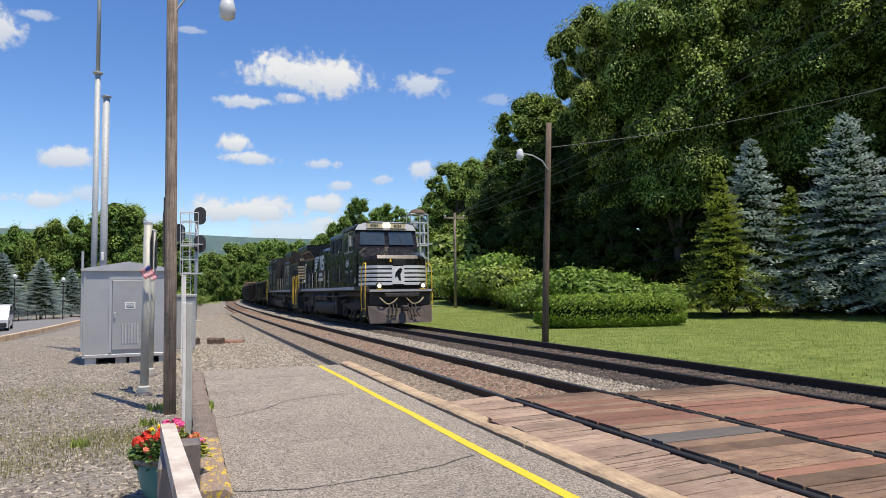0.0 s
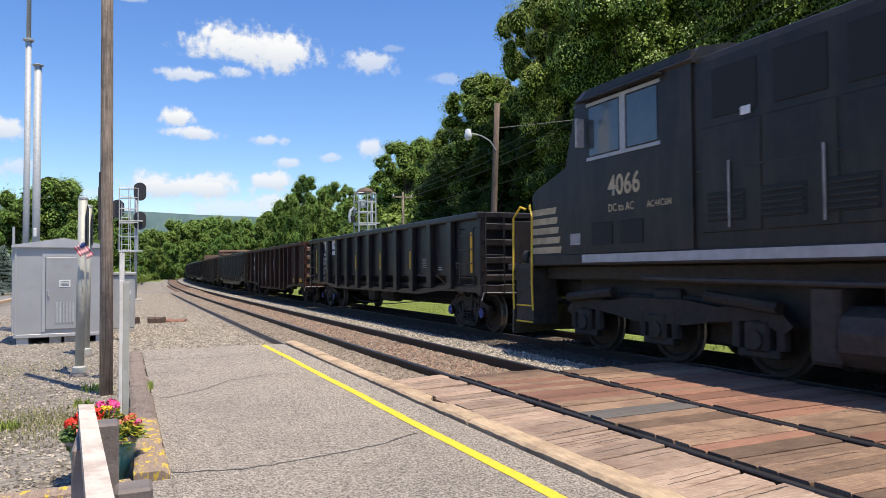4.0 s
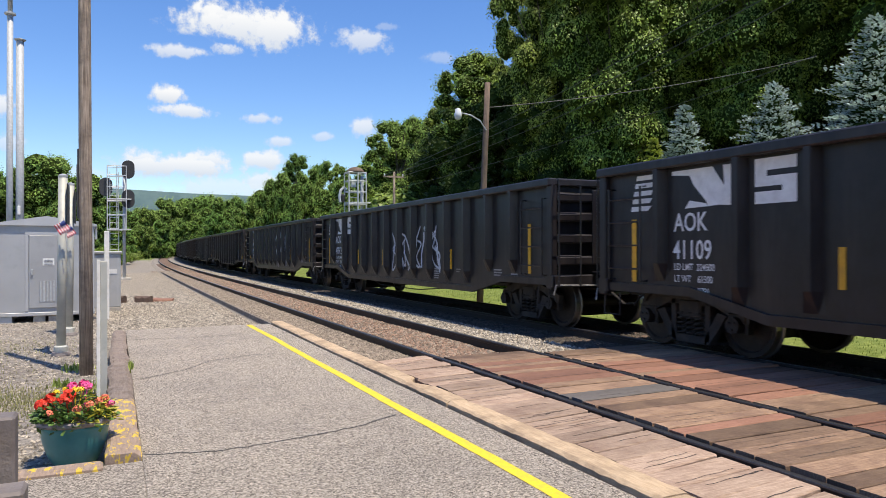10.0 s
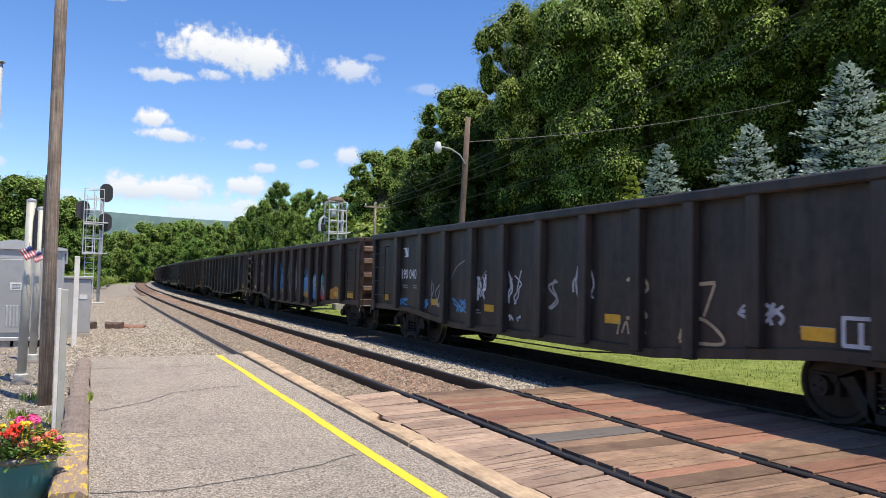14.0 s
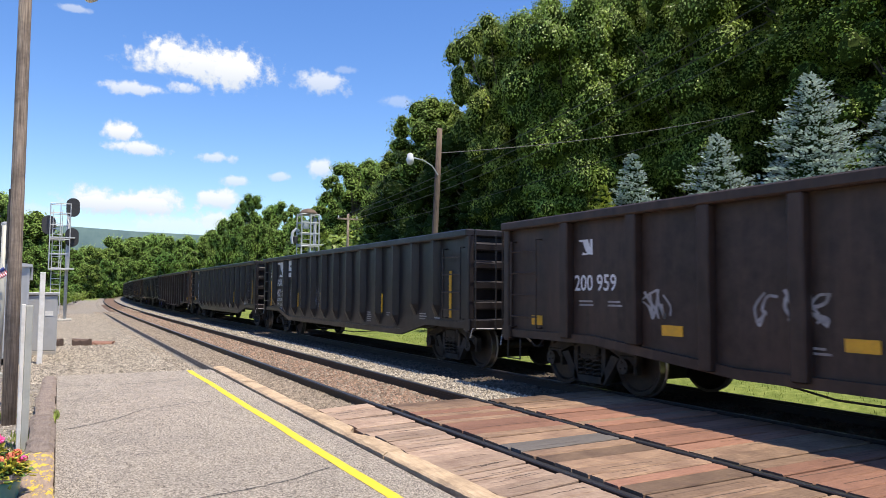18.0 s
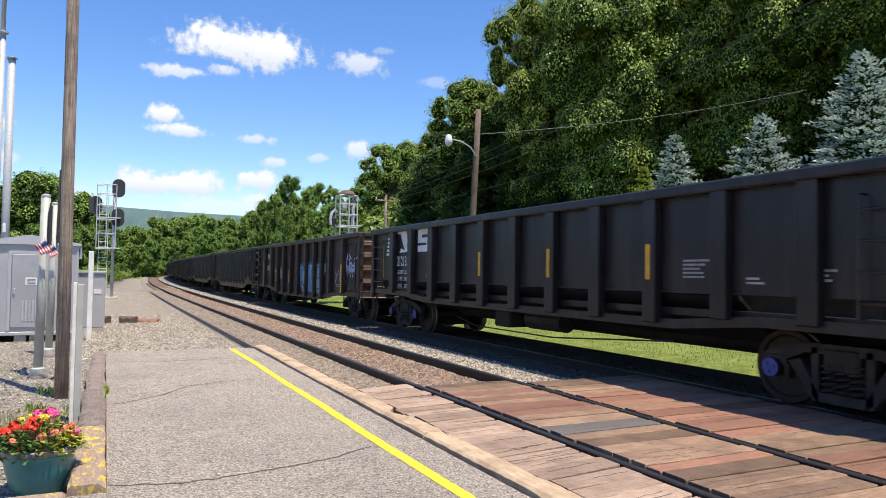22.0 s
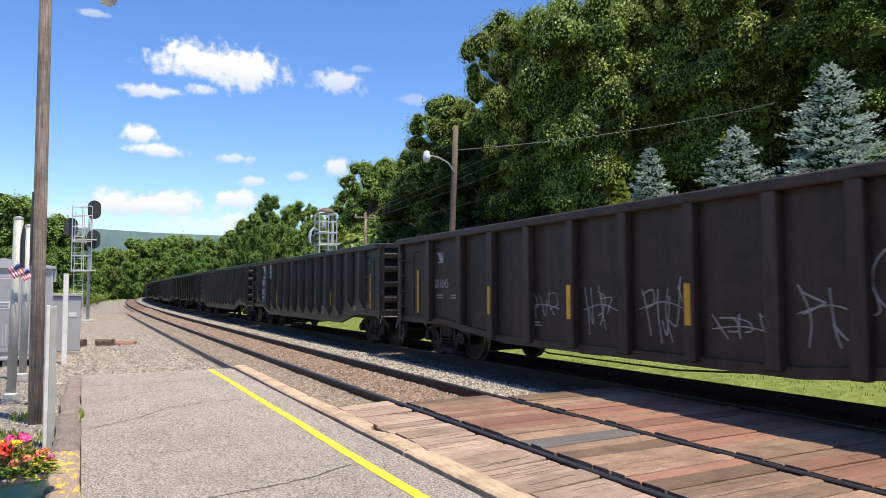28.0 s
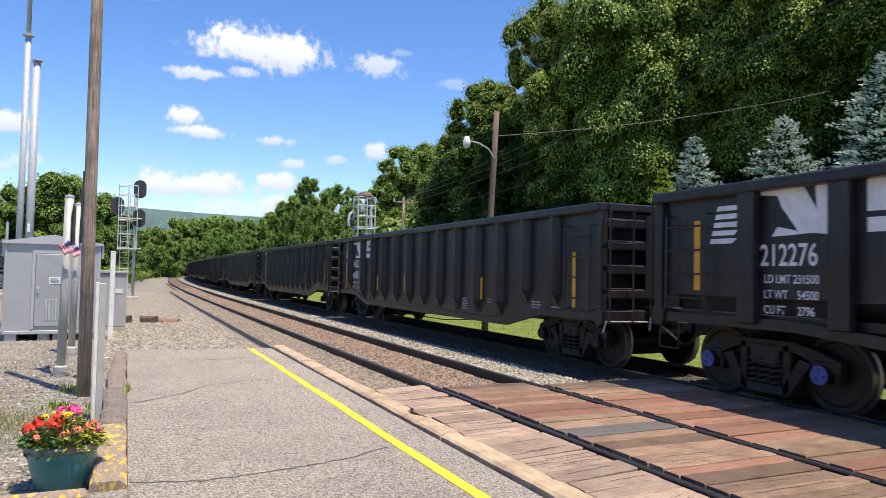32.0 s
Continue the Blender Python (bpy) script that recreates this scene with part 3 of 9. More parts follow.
        if smooth:
            me.polygons.foreach_set("use_smooth", [True] * len(me.polygons))
        return me


def part(name, geo, material, parent, label="", smooth=False, at=None):
    """Links a mesh as ONE object under a thing or part. geo: a Geo or a ready mesh."""
    me = geo if isinstance(geo, bpy.types.Mesh) else geo.mesh(name, material, smooth)
    ob = new(name, me)
    ob.parent = parent
    if at is not None:
        ob.matrix_basis = at if isinstance(at, Matrix) else Matrix.Translation(at)
    if label:
        ob["label"] = label
    return ob


def thing(name, geo, material, label, category, group="", kind="", smooth=False, at=None):
    ob = new(name, geo if isinstance(geo, bpy.types.Mesh) else geo.mesh(name, material, smooth))
    if at is not None:
        ob.matrix_basis = at if isinstance(at, Matrix) else Matrix.Translation(at)
    return tagged(ob, label, category, group, kind)


def root(name, label, category, group="", kind="", at=(0, 0, 0)):
    ob = new(name)
    ob.empty_display_size = 0.2
    ob.matrix_basis = at if isinstance(at, Matrix) else Matrix.Translation(at)
    return tagged(ob, label, category, group, kind)


def hash01(*k):
    return random.Random(repr(k)).random()


# ---- the two tracks: straight past the platform, then a wide curve to the right ----
NEAR_X, FAR_X = 4.95, 8.80
CURVE_Y, CURVE_R = 35.0, 1650.0
GAUGE = 1.505


def on_track(s, x0):
    """The place and heading (degrees) on a track whose straight part runs at x0, s metres along."""
    if s <= CURVE_Y:
        return x0, s, 0.0
    r = CURVE_R - (x0 - FAR_X)
    a = (s - CURVE_Y) / CURVE_R
    return x0 + r * (1 - math.cos(a)), CURVE_Y + r * math.sin(a), -math.degrees(a)


def lawn_height(x, y):
    up = max(0.0, y - 24.0)
    bank = min(1.4, 0.0011 * up * up) * min(1.0, max(0.0, (x - 11.2) / 3.0))
    side = max(0.0, x - 13.0) * 0.012
    hill = max(0.0, x - 31.0 - 0.25 * max(0.0, y - 30)) * 0.30
    return -0.12 + bank + side + min(hill, 9.0)


def ground_height(x, y):
    bend = on_track(y, FAR_X)[0] - FAR_X if y > CURVE_Y else 0.0
    x = x - bend
    if x > 11.0:
        return lawn_height(x, y)
    if x > 10.4:
        return -0.30 + (x - 10.4) / 0.6 * (lawn_height(11.0, y) + 0.30)
    if x > 3.2:
        return -0.30
    if x > 2.9:
        return -0.30 + (3.2 - x) / 0.3 * 0.16
    left = max(0.0, -3.0 - x)
    return -0.14 - min(0.5, left * 0.02)


def make_ground():
    xs = [-700, -400, -220, -120, -70, -45, -30, -20, -14, -10, -7, -5, -3, -1.5, 0, 1.5, 2.9, 3.2, 4.2, 5.7, 7.2, 8.8, 10.4, 11.0, 12, 13, 15, 17, 20, 24, 28, 31, 34, 38, 44, 52, 65, 90, 140, 240, 400, 700]
    ys = [-700, -400, -200, -100, -50, -30, -20, -12, -6, 0, 4, 8, 12, 16, 20, 24, 28, 32, 36, 40, 45, 50, 56, 64, 72, 82, 95, 110, 130, 150, 180, 220, 260, 320, 400, 500, 650, 800]
    v, n = [], len(xs)
    for y in ys:
        bend = on_track(y, FAR_X)[0] - FAR_X if y > CURVE_Y else 0.0
        for x in xs:
            v.append((x + bend, y, ground_height(x + bend, y)))
    g = Geo()
    kinds = []
    for j in range(len(ys) - 1):
        for i in range(n - 1):
            g.f.append((j * n + i, j * n + i + 1, (j + 1) * n + i + 1, (j + 1) * n + i))
            x, y = (xs[i] + xs[i + 1]) / 2, (ys[j] + ys[j + 1]) / 2
            kinds.append(2 if x > 31 else 1 if x > 10.4 else 3 if 2.9 < x else 1 if (x < -20 or y > 130) else 0)
    g.v = v
    me = g.mesh("ground", BALLAST, True)
    for m in (GRASS, FOREST_FLOOR, BALLAST_BED):
        me.materials.append(m)
    me.polygons.foreach_set("material_index", kinds)
    tagged(new("ground", me), "gravel yard, track bed and mown lawn", "ground", kind="structure")


BALLAST_BED = BALLAST
make_ground()


def sweep_track(x0, offset, outline, s0, s1, step=4.0):
    """A closed cross-section (x, z) carried along a track at a sideways offset."""
    g, n = Geo(), len(outline)
    ss = []
    s = s0
    while s < s1:
        ss.append(s)
        s += 60.0 if (s + 60 <= CURVE_Y - 40 and s < -60) else step if s < 140 else 12.0
    ss.append(s1)
    for s in ss:
        x, y, a = on_track(s, x0)
        c, d = math.cos(radians(a)), math.sin(radians(a))
        for px, pz in outline:
            g.v.append((x + (px + offset) * c, y + (px + offset) * d, pz))
    for i in range(len(ss) - 1):
        for k in range(n):
            k2 = (k + 1) % n
            g.f.append((i * n + k, i * n + k2, (i + 1) * n + k2, (i + 1) * n + k))
    g.f.append(tuple(range(n))[::-1])
    g.f.append(tuple((len(ss) - 1) * n + k for k in range(n)))
    return g


RAIL_OUTLINE = [(-0.075, -0.185), (0.075, -0.185), (0.075, -0.170), (0.012, -0.150), (0.010, -0.050), (0.036, -0.040), (0.037, -0.010), (0.030, -0.001), (-0.030, -0.001), (-0.037, -0.010), (-0.036, -0.040), (-0.010, -0.050), (-0.012, -0.150), (-0.075, -0.170)]
RAIL_SHINE = [(-0.028, -0.001), (0.028, -0.001), (0.026, 0.003), (-0.026, 0.003)]
BED_OUTLINE = [(-2.0, -0.36), (2.0, -0.36), (1.45, -0.165), (-1.45, -0.165)]
TRACK_FROM, TRACK_TO = -500.0, 760.0


def make_track(name, x0, bed_material, label, ties_to):
    track = root(name, label, "railway track", kind="structure")
    part("ballast_bed", sweep_track(x0, 0, BED_OUTLINE, TRACK_FROM, TRACK_TO), bed_material, track)
    for side in (-1, 1):
        rail = part("rail", sweep_track(x0, side * GAUGE / 2, RAIL_OUTLINE, TRACK_FROM, TRACK_TO), RAIL, track)
        part("railhead", sweep_track(x0, side * GAUGE / 2, RAIL_SHINE, TRACK_FROM, TRACK_TO), RAIL_TOP, rail, "worn bright running surface")
    return track


near_track = make_track("track_near", NEAR_X, BALLAST, "rusty rails on creosoted ties in red-brown ballast", 70)
part("rust_stain", sweep_track(NEAR_X, 0, [(-0.74, -0.17), (0.74, -0.17), (0.70, -0.142), (-0.70, -0.142)], 8.9, 200.0), BALLAST_RED, near_track, "rust-stained ballast between the rails")
part("ballast_shoulder", sweep_track(NEAR_X, 0, [(0.86, -0.36), (2.45, -0.36), (2.05, -0.125), (0.92, -0.125)], 8.9, 240.0), BALLAST, near_track, "pale ballast heaped between the tracks")
part("ballast_shoulder", sweep_track(NEAR_X, 0, [(-1.68, -0.36), (-0.86, -0.36), (-0.90, -0.125), (-1.68, -0.135)], 8.9, 60.0), BALLAST, near_track, "pale ballast heaped beside the platform kerb")
far_track = make_track("track_far", FAR_X, STONE_DARK, "dark rails on ties in grimy ballast", 70)


# ---- platform, its kerbs and the crossing ----
def rough_beam(x0, x1, y0, y1, z0, z1, seed, wear=0.012, bites=()):
    """A weathered timber along y: chipped arrises, an uneven top and bites (y, half length, depth) out of its +x side."""
    r = random.Random(seed)
    n = max(3, int((y1 - y0) / 0.07))
    g = Geo()
    c = 0.020
    drift = [0.0, 0.0]
    for i in range(n + 1):
        y = y0 + (y1 - y0) * i / n
        drift = [0.8 * d + r.gauss(0, wear * 0.35) for d in drift]
        chip = [c + abs(r.gauss(0, wear)) for _ in range(2)]
        bite = sum(depth * max(0.0, 1 - ((y - yc) / half) ** 2) for yc, half, depth in bites)
        top = z1 + drift[1] * 0.5
        a, b = x0 + drift[0], x1 + drift[0] * 0.7 + r.gauss(0, wear * 0.25) - bite
        g.v += [(a, y, z0), (b, y, z0), (b, y, top - chip[0]), (b - chip[0] * 1.2, y, top - 0.003), ((a + b) / 2, y, top + r.gauss(0, 0.0015)), (a + chip[1] * 1.2, y, top - 0.003), (a, y, top - chip[1])]
    m = 7
    for i in range(n):
        for k in range(m):
            k2 = (k + 1) % m
            g.f.append((i * m + k, (i + 1) * m + k, (i + 1) * m + k2, i * m + k2))
    g.f.append(tuple(range(m)))
    g.f.append(tuple(n * m + k for k in range(m))[::-1])
    return g


def make_platform():
    deck = root("platform", "grey cracked asphalt platform with a yellow safety line", "platform", kind="structure")
    part("paving", Geo().box(0.335, 2.985, -9.0, 14.44, -0.40, 0.0, 0.006), ASPHALT, deck)
    part("paving", Geo().box(-8.0, 0.335, -9.0, 5.50, -0.40, -0.004, 0.006), ASPHALT, deck)
    g = Geo()
    rng = random.Random(4)
    pts, y = [], -9.0
    while y < 14.40:
        pts.append((2.57 + 0.006 * math.sin(y * 1.7) + rng.uniform(-0.004, 0.004), y, 0.004))
        y += 0.25
    pts.append((2.57, 14.41, 0.004))
    part("safety_line", g.ribbon(pts, 0.105, (0, 0, 1)), YELLOW_LINE, deck, "painted yellow safety line")
    def crack(points, wide, seed):
        r, out = random.Random(seed), []
        for (xa, ya), (xb, yb) in zip(points, points[1:]):
            n = max(3, int(math.hypot(xb - xa, yb - ya) / 0.07))
            for i in range(n):
                t = i / n
                out.append((xa + (xb - xa) * t + r.uniform(-0.015, 0.015), ya + (yb - ya) * t + r.uniform(-0.02, 0.02), 0.0035))
        part("crack", Geo().ribbon(out, wide, (0, 0, 1)), CRACK, deck)
    crack([(0.36, 5.62), (0.9, 5.50), (1.5, 5.62), (2.0, 5.75), (2.5, 6.05)], 0.016, 1)
    crack([(0.4, 8.9), (0.95, 9.35), (1.3, 9.95), (1.9, 10.25), (2.4, 10.3)], 0.017, 2)
    crack([(0.45, 12.9), (1.2, 12.7), (2.3, 12.9)], 0.022, 3)
    crack([(0.4, 7.4), (1.2, 7.25), (2.0, 7.3)], 0.007, 5)
    crack([(2.62, 3.4), (1.6, 3.3), (0.6, 3.5)], 0.012, 6)
    # edge timbers along the rails
    kerb = root("platform_kerb", "tan weathered timber edging along the platform", "kerb", kind="structure")
    y, k = 14.52, 0
    for length in (2.6, 2.45, 3.3, 2.9, 3.1, 3.0, 3.0, 3.0):
        dx = (hash01("kerb", k) - 0.5) * 0.03
        part("kerb_timber", rough_beam(3.02 + dx, 3.26 + dx, y - length + 0.012, y, -0.24, 0.035 + 0.012 * hash01("kz", k), 50 + k, 0.006, ((7.24, 0.30, 0.12), (9.9, 0.2, 0.02), (4.6, 0.2, 0.02), (6.1, 0.12, 0.03))), KERB, kerb)
        y -= length
        k += 1
    # dark strip in the open gap, its shade put into the colour
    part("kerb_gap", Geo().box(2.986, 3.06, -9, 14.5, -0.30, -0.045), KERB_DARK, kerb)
    # timbers along the far side of the deck
    edge = root("deck_edging", "grey and worn yellow timber edging beside the platform", "kerb", kind="structure")
    part("edge_timber", rough_beam(0.095, 0.330, 5.54, 7.55, -0.2, 0.052, 71, 0.008), YELLOW_WORN, edge, "timber with flaking yellow paint")
    part("edge_timber", rough_beam(0.085, 0.325, 7.57, 9.85, -0.2, 0.048, 72, 0.02), TIMBER, edge)
    part("edge_timber", rough_beam(0.100, 0.330, 9.87, 12.1, -0.2, 0.035, 73, 0.022), TIMBER, edge)
    part("edge_timber", rough_beam(0.110, 0.330, 12.12, 14.3, -0.2, 0.020, 74, 0.022), TIMBER, edge)
    part("edge_timber", Geo().box(-8.0, 0.085, 5.36, 5.52, -0.2, 0.03, 0.018), YELLOW_WORN, edge, "timber with flaking yellow paint")
    part("edge_timber", Geo().box(0.336, 2.985, 14.445, 14.58, -0.2, -0.012, 0.01), CONCRETE, edge)


make_platform()


def make_crossing():
    """Short boards laid square to the rails, in three panels."""
    deck = root("board_crossing", "weathered wooden board crossing laid over the tracks", "crossing", kind="structure")
    panels = ((3.28, 4.12, 9.0, 0.27, (PLANK_PALE, PLANK_PALE, PLANK_PALE)), (4.30, 5.62, 9.03, 0.25, (PLANK, PLANK_RED, PLANK)), (5.79, 7.86, 8.75, 0.26, (PLANK, PLANK_RED, PLANK)))
    for p, (x0, x1, top, width, mats) in enumerate(panels):
        y, k = top, 0
        while y > -4.5:
            w = width * (0.72 + 0.5 * hash01("w", p, k))
            m = mats[int(hash01("m", p, k) * 3)]
            if p == 1 and 5.95 < y < 6.3:
                m = PLANK_GREY
            a, b = x0 + (0.07 if p == 0 else 0.03) * hash01("a", p, k), x1 - 0.03 * hash01("b", p, k)
            skew = (0.16 if p == 0 else 0.05) * (0.4 + hash01("s", p, k) * 0.4) * (1 if p == 0 else hash01("t", p, k) - 0.3)
            if p == 0 and k < 3:
                skew = 0.20
            lift = (hash01("z", p, k) - 0.5) * 0.016
            z0, z1 = -0.150, -0.002 + lift
            c = 0.009
            g = Geo()
            lean = (hash01("l", p, k) - 0.5) * 0.008
            ring = lambda x, d, zt: [(x, y - w + 0.009 + d, z0), (x, y - 0.009 + d, z0), (x, y - 0.009 + d, zt - c), (x, y - 0.009 - c + d, zt), (x, y - w + 0.009 + c + d, zt), (x, y - w + 0.009 + d, zt - c)]
            r0, r1 = ring(a, 0, z1 - lean), ring(b, skew, z1 + lean)
            g.add(r0 + r1, [tuple(range(6)), tuple(range(11, 5, -1))] + [(i, 6 + i, 6 + (i + 1) % 6, (i + 1) % 6) for i in range(6)])
            board = part("board", g, m, deck)
            # open splits along the grain
            for q in range(int(hash01("n", p, k) * (3.4 if p == 0 else 2.2))):
                u, ln = hash01("u", p, k, q), 0.25 + 0.5 * hash01("v", p, k, q)
                xa = a + (b - a) * (1 - ln) * hash01("x", p, k, q)
                xb = xa + (b - a) * ln
                at_y = lambda x: y - w * (0.15 + 0.7 * u) + skew * (x - a) / (b - a)
                pts = [(xa + (xb - xa) * i / 8, at_y(xa + (xb - xa) * i / 8) + 0.006 * math.sin(i * 1.7 + k), z1 + lean * (2 * (xa + (xb - xa) * i / 8 - a) / (b - a) - 1) + 0.0015) for i in range(9)]
                part("split", Geo().ribbon(pts, 0.005 + 0.006 * hash01("q", p, k, q), (0, 0, 1)), KERB_DARK, board)
            y -= w
            k += 1
    # the worn hole beside the kerb, a near-black block as the shade in it
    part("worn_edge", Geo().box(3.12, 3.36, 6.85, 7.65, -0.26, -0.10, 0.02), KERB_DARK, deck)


make_crossing()

# ---- the train ----
SPEED = 14.70
PITCH = 16.95
TRAIN_HALF = 1.55


def text_mesh(words, size, spread=1.0, bold=0.012):
    cu = bpy.data.curves.new("lettering", "FONT")
    cu.body, cu.size, cu.offset, cu.resolution_u = words, size, bold * size, 3
    cu.fill_mode = "FRONT"
    ob = bpy.data.objects.new("lettering", cu)
    scene.collection.objects.link(ob)
    bpy.context.view_layer.update()
    me = bpy.data.meshes.new_from_object(ob.evaluated_get(bpy.context.evaluated_depsgraph_get()))
    bpy.data.objects.remove(ob)
    bpy.data.curves.remove(cu)
    return me


def side_text(words, y, z, size, x, material, parent, squeeze=0.85, label=""):
    """Lettering on the flank that faces -x, reading from +y to -y; y, z is its lower start."""
    me = text_mesh(words, size)
    turn = Matrix(((0, 0, -1, x), (-squeeze, 0, 0, y), (0, 1, 0, z), (0, 0, 0, 1)))
    me.transform(turn)
    me.materials.clear()
    me.materials.append(material)
    return part("lettering", me, material, parent, label)


def side_poly(outlines, x, material, parent, name="emblem", label=""):
    """Flat painted shapes on the flank, each an outline of (y, z)."""
    g = Geo()
    for o in outlines:
        g.add([(x, a, b) for a, b in o], [tuple(range(len(o)))])
    return part(name, g, material, parent, label)


def bars(y0, y1, z, h):
    return [(y0, z), (y1, z), (y1, z + h), (y0, z + h)]


def scrawl(seed, y, z, wide, high, x, material, parent, width=0.042, strokes=6):
    """Loose looping spray-can strokes, none of them a letter."""
    r = random.Random(seed)
    g = Geo()
    for k in range(strokes):
        cell = wide / strokes
        left = y - cell * k
        for q in range(r.choice((2, 2, 3))):
            n = r.choice((3, 4, 5))
            knots = [(left - cell * r.uniform(-0.05, 1.05), z + high * (1 - i / (n - 1)) * r.uniform(0.75, 1.0) + high * r.uniform(-0.06, 0.1)) for i in range(n)]
            if r.random() < 0.4:
                knots.append((knots[0][0] + cell * r.uniform(-0.3, 0.3), knots[1][1]))
            pts = []
            for i in range(len(knots) - 1):
                p0, p1, p2, p3 = knots[max(i - 1, 0)], knots[i], knots[i + 1], knots[min(i + 2, len(knots) - 1)]
                for m in range(7):
                    t = m / 7
                    pts.append((x - 0.0004 * (k % 5) - 0.0002 * q, *[0.5 * (2 * p1[c] + (p2[c] - p0[c]) * t + (2 * p0[c] - 5 * p1[c] + 4 * p2[c] - p3[c]) * t * t + (3 * p1[c] - p0[c] - 3 * p2[c] + p3[c]) * t ** 3) for c in (0, 1)]))
            g.ribbon(pts, width * r.uniform(0.7, 1.25), (-1, 0, 0))
    return tagged(part("graffiti", g, material, parent), kind="stuff")


def brush(strokes, x, material, parent, width=0.045):
    """Spray-can strokes through given (y, z) knots, smoothed."""
    g = Geo()
    for k, knots in enumerate(strokes):
        pts = []
        for i in range(len(knots) - 1):
            p0, p1, p2, p3 = knots[max(i - 1, 0)], knots[i], knots[i + 1], knots[min(i + 2, len(knots) - 1)]
            for m in range(6):
                t = m / 6
                pts.append((x - 0.0004 * (k % 5), *[0.5 * (2 * p1[c] + (p2[c] - p0[c]) * t + (2 * p0[c] - 5 * p1[c] + 4 * p2[c] - p3[c]) * t * t + (3 * p1[c] - p0[c] - 3 * p2[c] + p3[c]) * t ** 3) for c in (0, 1)]))
        pts.append((x - 0.0004 * (k % 5), *knots[-1]))
        g.ribbon(pts, width * (0.85 + 0.3 * hash01("brush", k, knots[0][0])), (-1, 0, 0))
    return tagged(part("graffiti", g, material, parent), kind="stuff")


# wheelsets: one built, the rest copies that share its mesh and its turning
def wheel_profile(r):
    return [(0.05, -0.06), (0.09, -0.05), (0.10, -0.035), (r * 0.80, -0.035), (r * 0.86, -0.065), (r - 0.005, -0.065), (r, -0.060), (r + 0.002, 0.045), (r + 0.028, 0.055), (r + 0.028, 0.075), (r - 0.02, 0.08), (r * 0.82, 0.06), (0.10, 0.03), (0.05, 0.03)]


def wheelset_mesh(name, r, cap_material):
    """Two flanged wheels on an axle along x, centred on its own origin."""
    g = Geo()
    for side in (-1, 1):
        h = Geo().lathe(wheel_profile(r), 32)
        g.add([(side * (GAUGE / 2 - p[2]), p[0], p[1]) for p in h.v], h.f if side > 0 else [q[::-1] for q in h.f])
    g.tube([(-0.98, 0, 0), (0.98, 0, 0)], 0.085, 12)
    for side in (-1, 1):
        g.tube([(side * 0.90, 0, 0), (side * 1.13, 0, 0)], 0.115, 14)
        for k in range(3):
            a = k * 2.094
            g.tube([(side * 1.12, 0.06 * math.cos(a), 0.06 * math.sin(a)), (side * 1.15, 0.06 * math.cos(a), 0.06 * math.sin(a))], 0.02, 6)
    me = g.mesh(name, WHEEL)
    me.materials.append(TREAD)
    me.materials.append(cap_material)
    idx = []
    for poly in me.polygons:
        c = poly.center
        rr = math.hypot(c.y, c.z)
        idx.append(1 if rr > r * 0.93 else 2 if abs(c.x) > 1.05 else 0)
    me.polygons.foreach_set("material_index", idx)
    return me


WHEEL_R, LOCO_WHEEL_R = 0.455, 0.52
wheel_meshes = {"plain": wheelset_mesh("wheelset", WHEEL_R, TRUCK), "blue": wheelset_mesh("wheelset", WHEEL_R, BLUE_CAP), "loco": wheelset_mesh("wheelset", LOCO_WHEEL_R, TRUCK)}


def truck_frame_geo(side, half, wheel_z):
    """One cast side frame of a two-axle truck, with pedestals over the axle ends and a window for the springs."""
    g = Geo()
    x0, x1 = side * 0.97 - 0.06, side * 0.97 + 0.06
    top = [(-half - 0.20, wheel_z + 0.16), (-half + 0.10, wheel_z + 0.27), (-0.42, wheel_z + 0.34), (0.42, wheel_z + 0.34), (half - 0.10, wheel_z + 0.27), (half + 0.20, wheel_z + 0.16)]
    low = [(half + 0.20, wheel_z + 0.03), (half - 0.16, wheel_z + 0.12), (0.46, wheel_z + 0.22), (-0.46, wheel_z + 0.22), (-half + 0.16, wheel_z + 0.12), (-half - 0.20, wheel_z + 0.03)]
    g.prism(top + low, "x", x0, x1)
    g.prism([(-half + 0.18, wheel_z + 0.10), (-half + 0.34, wheel_z + 0.14), (-0.28, wheel_z - 0.24), (-0.28, wheel_z - 0.33), (-0.36, wheel_z - 0.33)], "x", x0, x1)
    g.prism([(half - 0.18, wheel_z + 0.10), (0.36, wheel_z - 0.33), (0.28, wheel_z - 0.33), (0.28, wheel_z - 0.24), (half - 0.34, wheel_z + 0.14)], "x", x0, x1)
    g.box(x0, x1, -0.33, 0.33, wheel_z - 0.34, wheel_z - 0.22, 0.01)
    for s in (-1, 1):
        g.box(x0, x1, s * 0.33 - 0.05, s * 0.33 + 0.05, wheel_z - 0.30, wheel_z + 0.30, 0.01)
        g.box(x0 - 0.02, x1 + 0.02, s * half - 0.16, s * half + 0.16, wheel_z + 0.02, wheel_z + 0.16, 0.02)
        g.box(x0, x1, s * half - 0.18, s * half - 0.12, wheel_z - 0.12, wheel_z + 0.06, 0.01)
        g.box(x0, x1, s * half + 0.12, s * half + 0.18, wheel_z - 0.12, wheel_z + 0.06, 0.01)
    return g


def spring_geo(side, wheel_z):
    g = Geo()
    for y in (-0.17, 0.0, 0.17):
        pts = [(side * 0.99 + 0.075 * math.cos(a * 0.9), y + 0.075 * math.sin(a * 0.9), wheel_z - 0.22 + 0.36 * a / 36) for a in range(37)]
        g.tube(pts, 0.017, 5, caps=False)
    return g


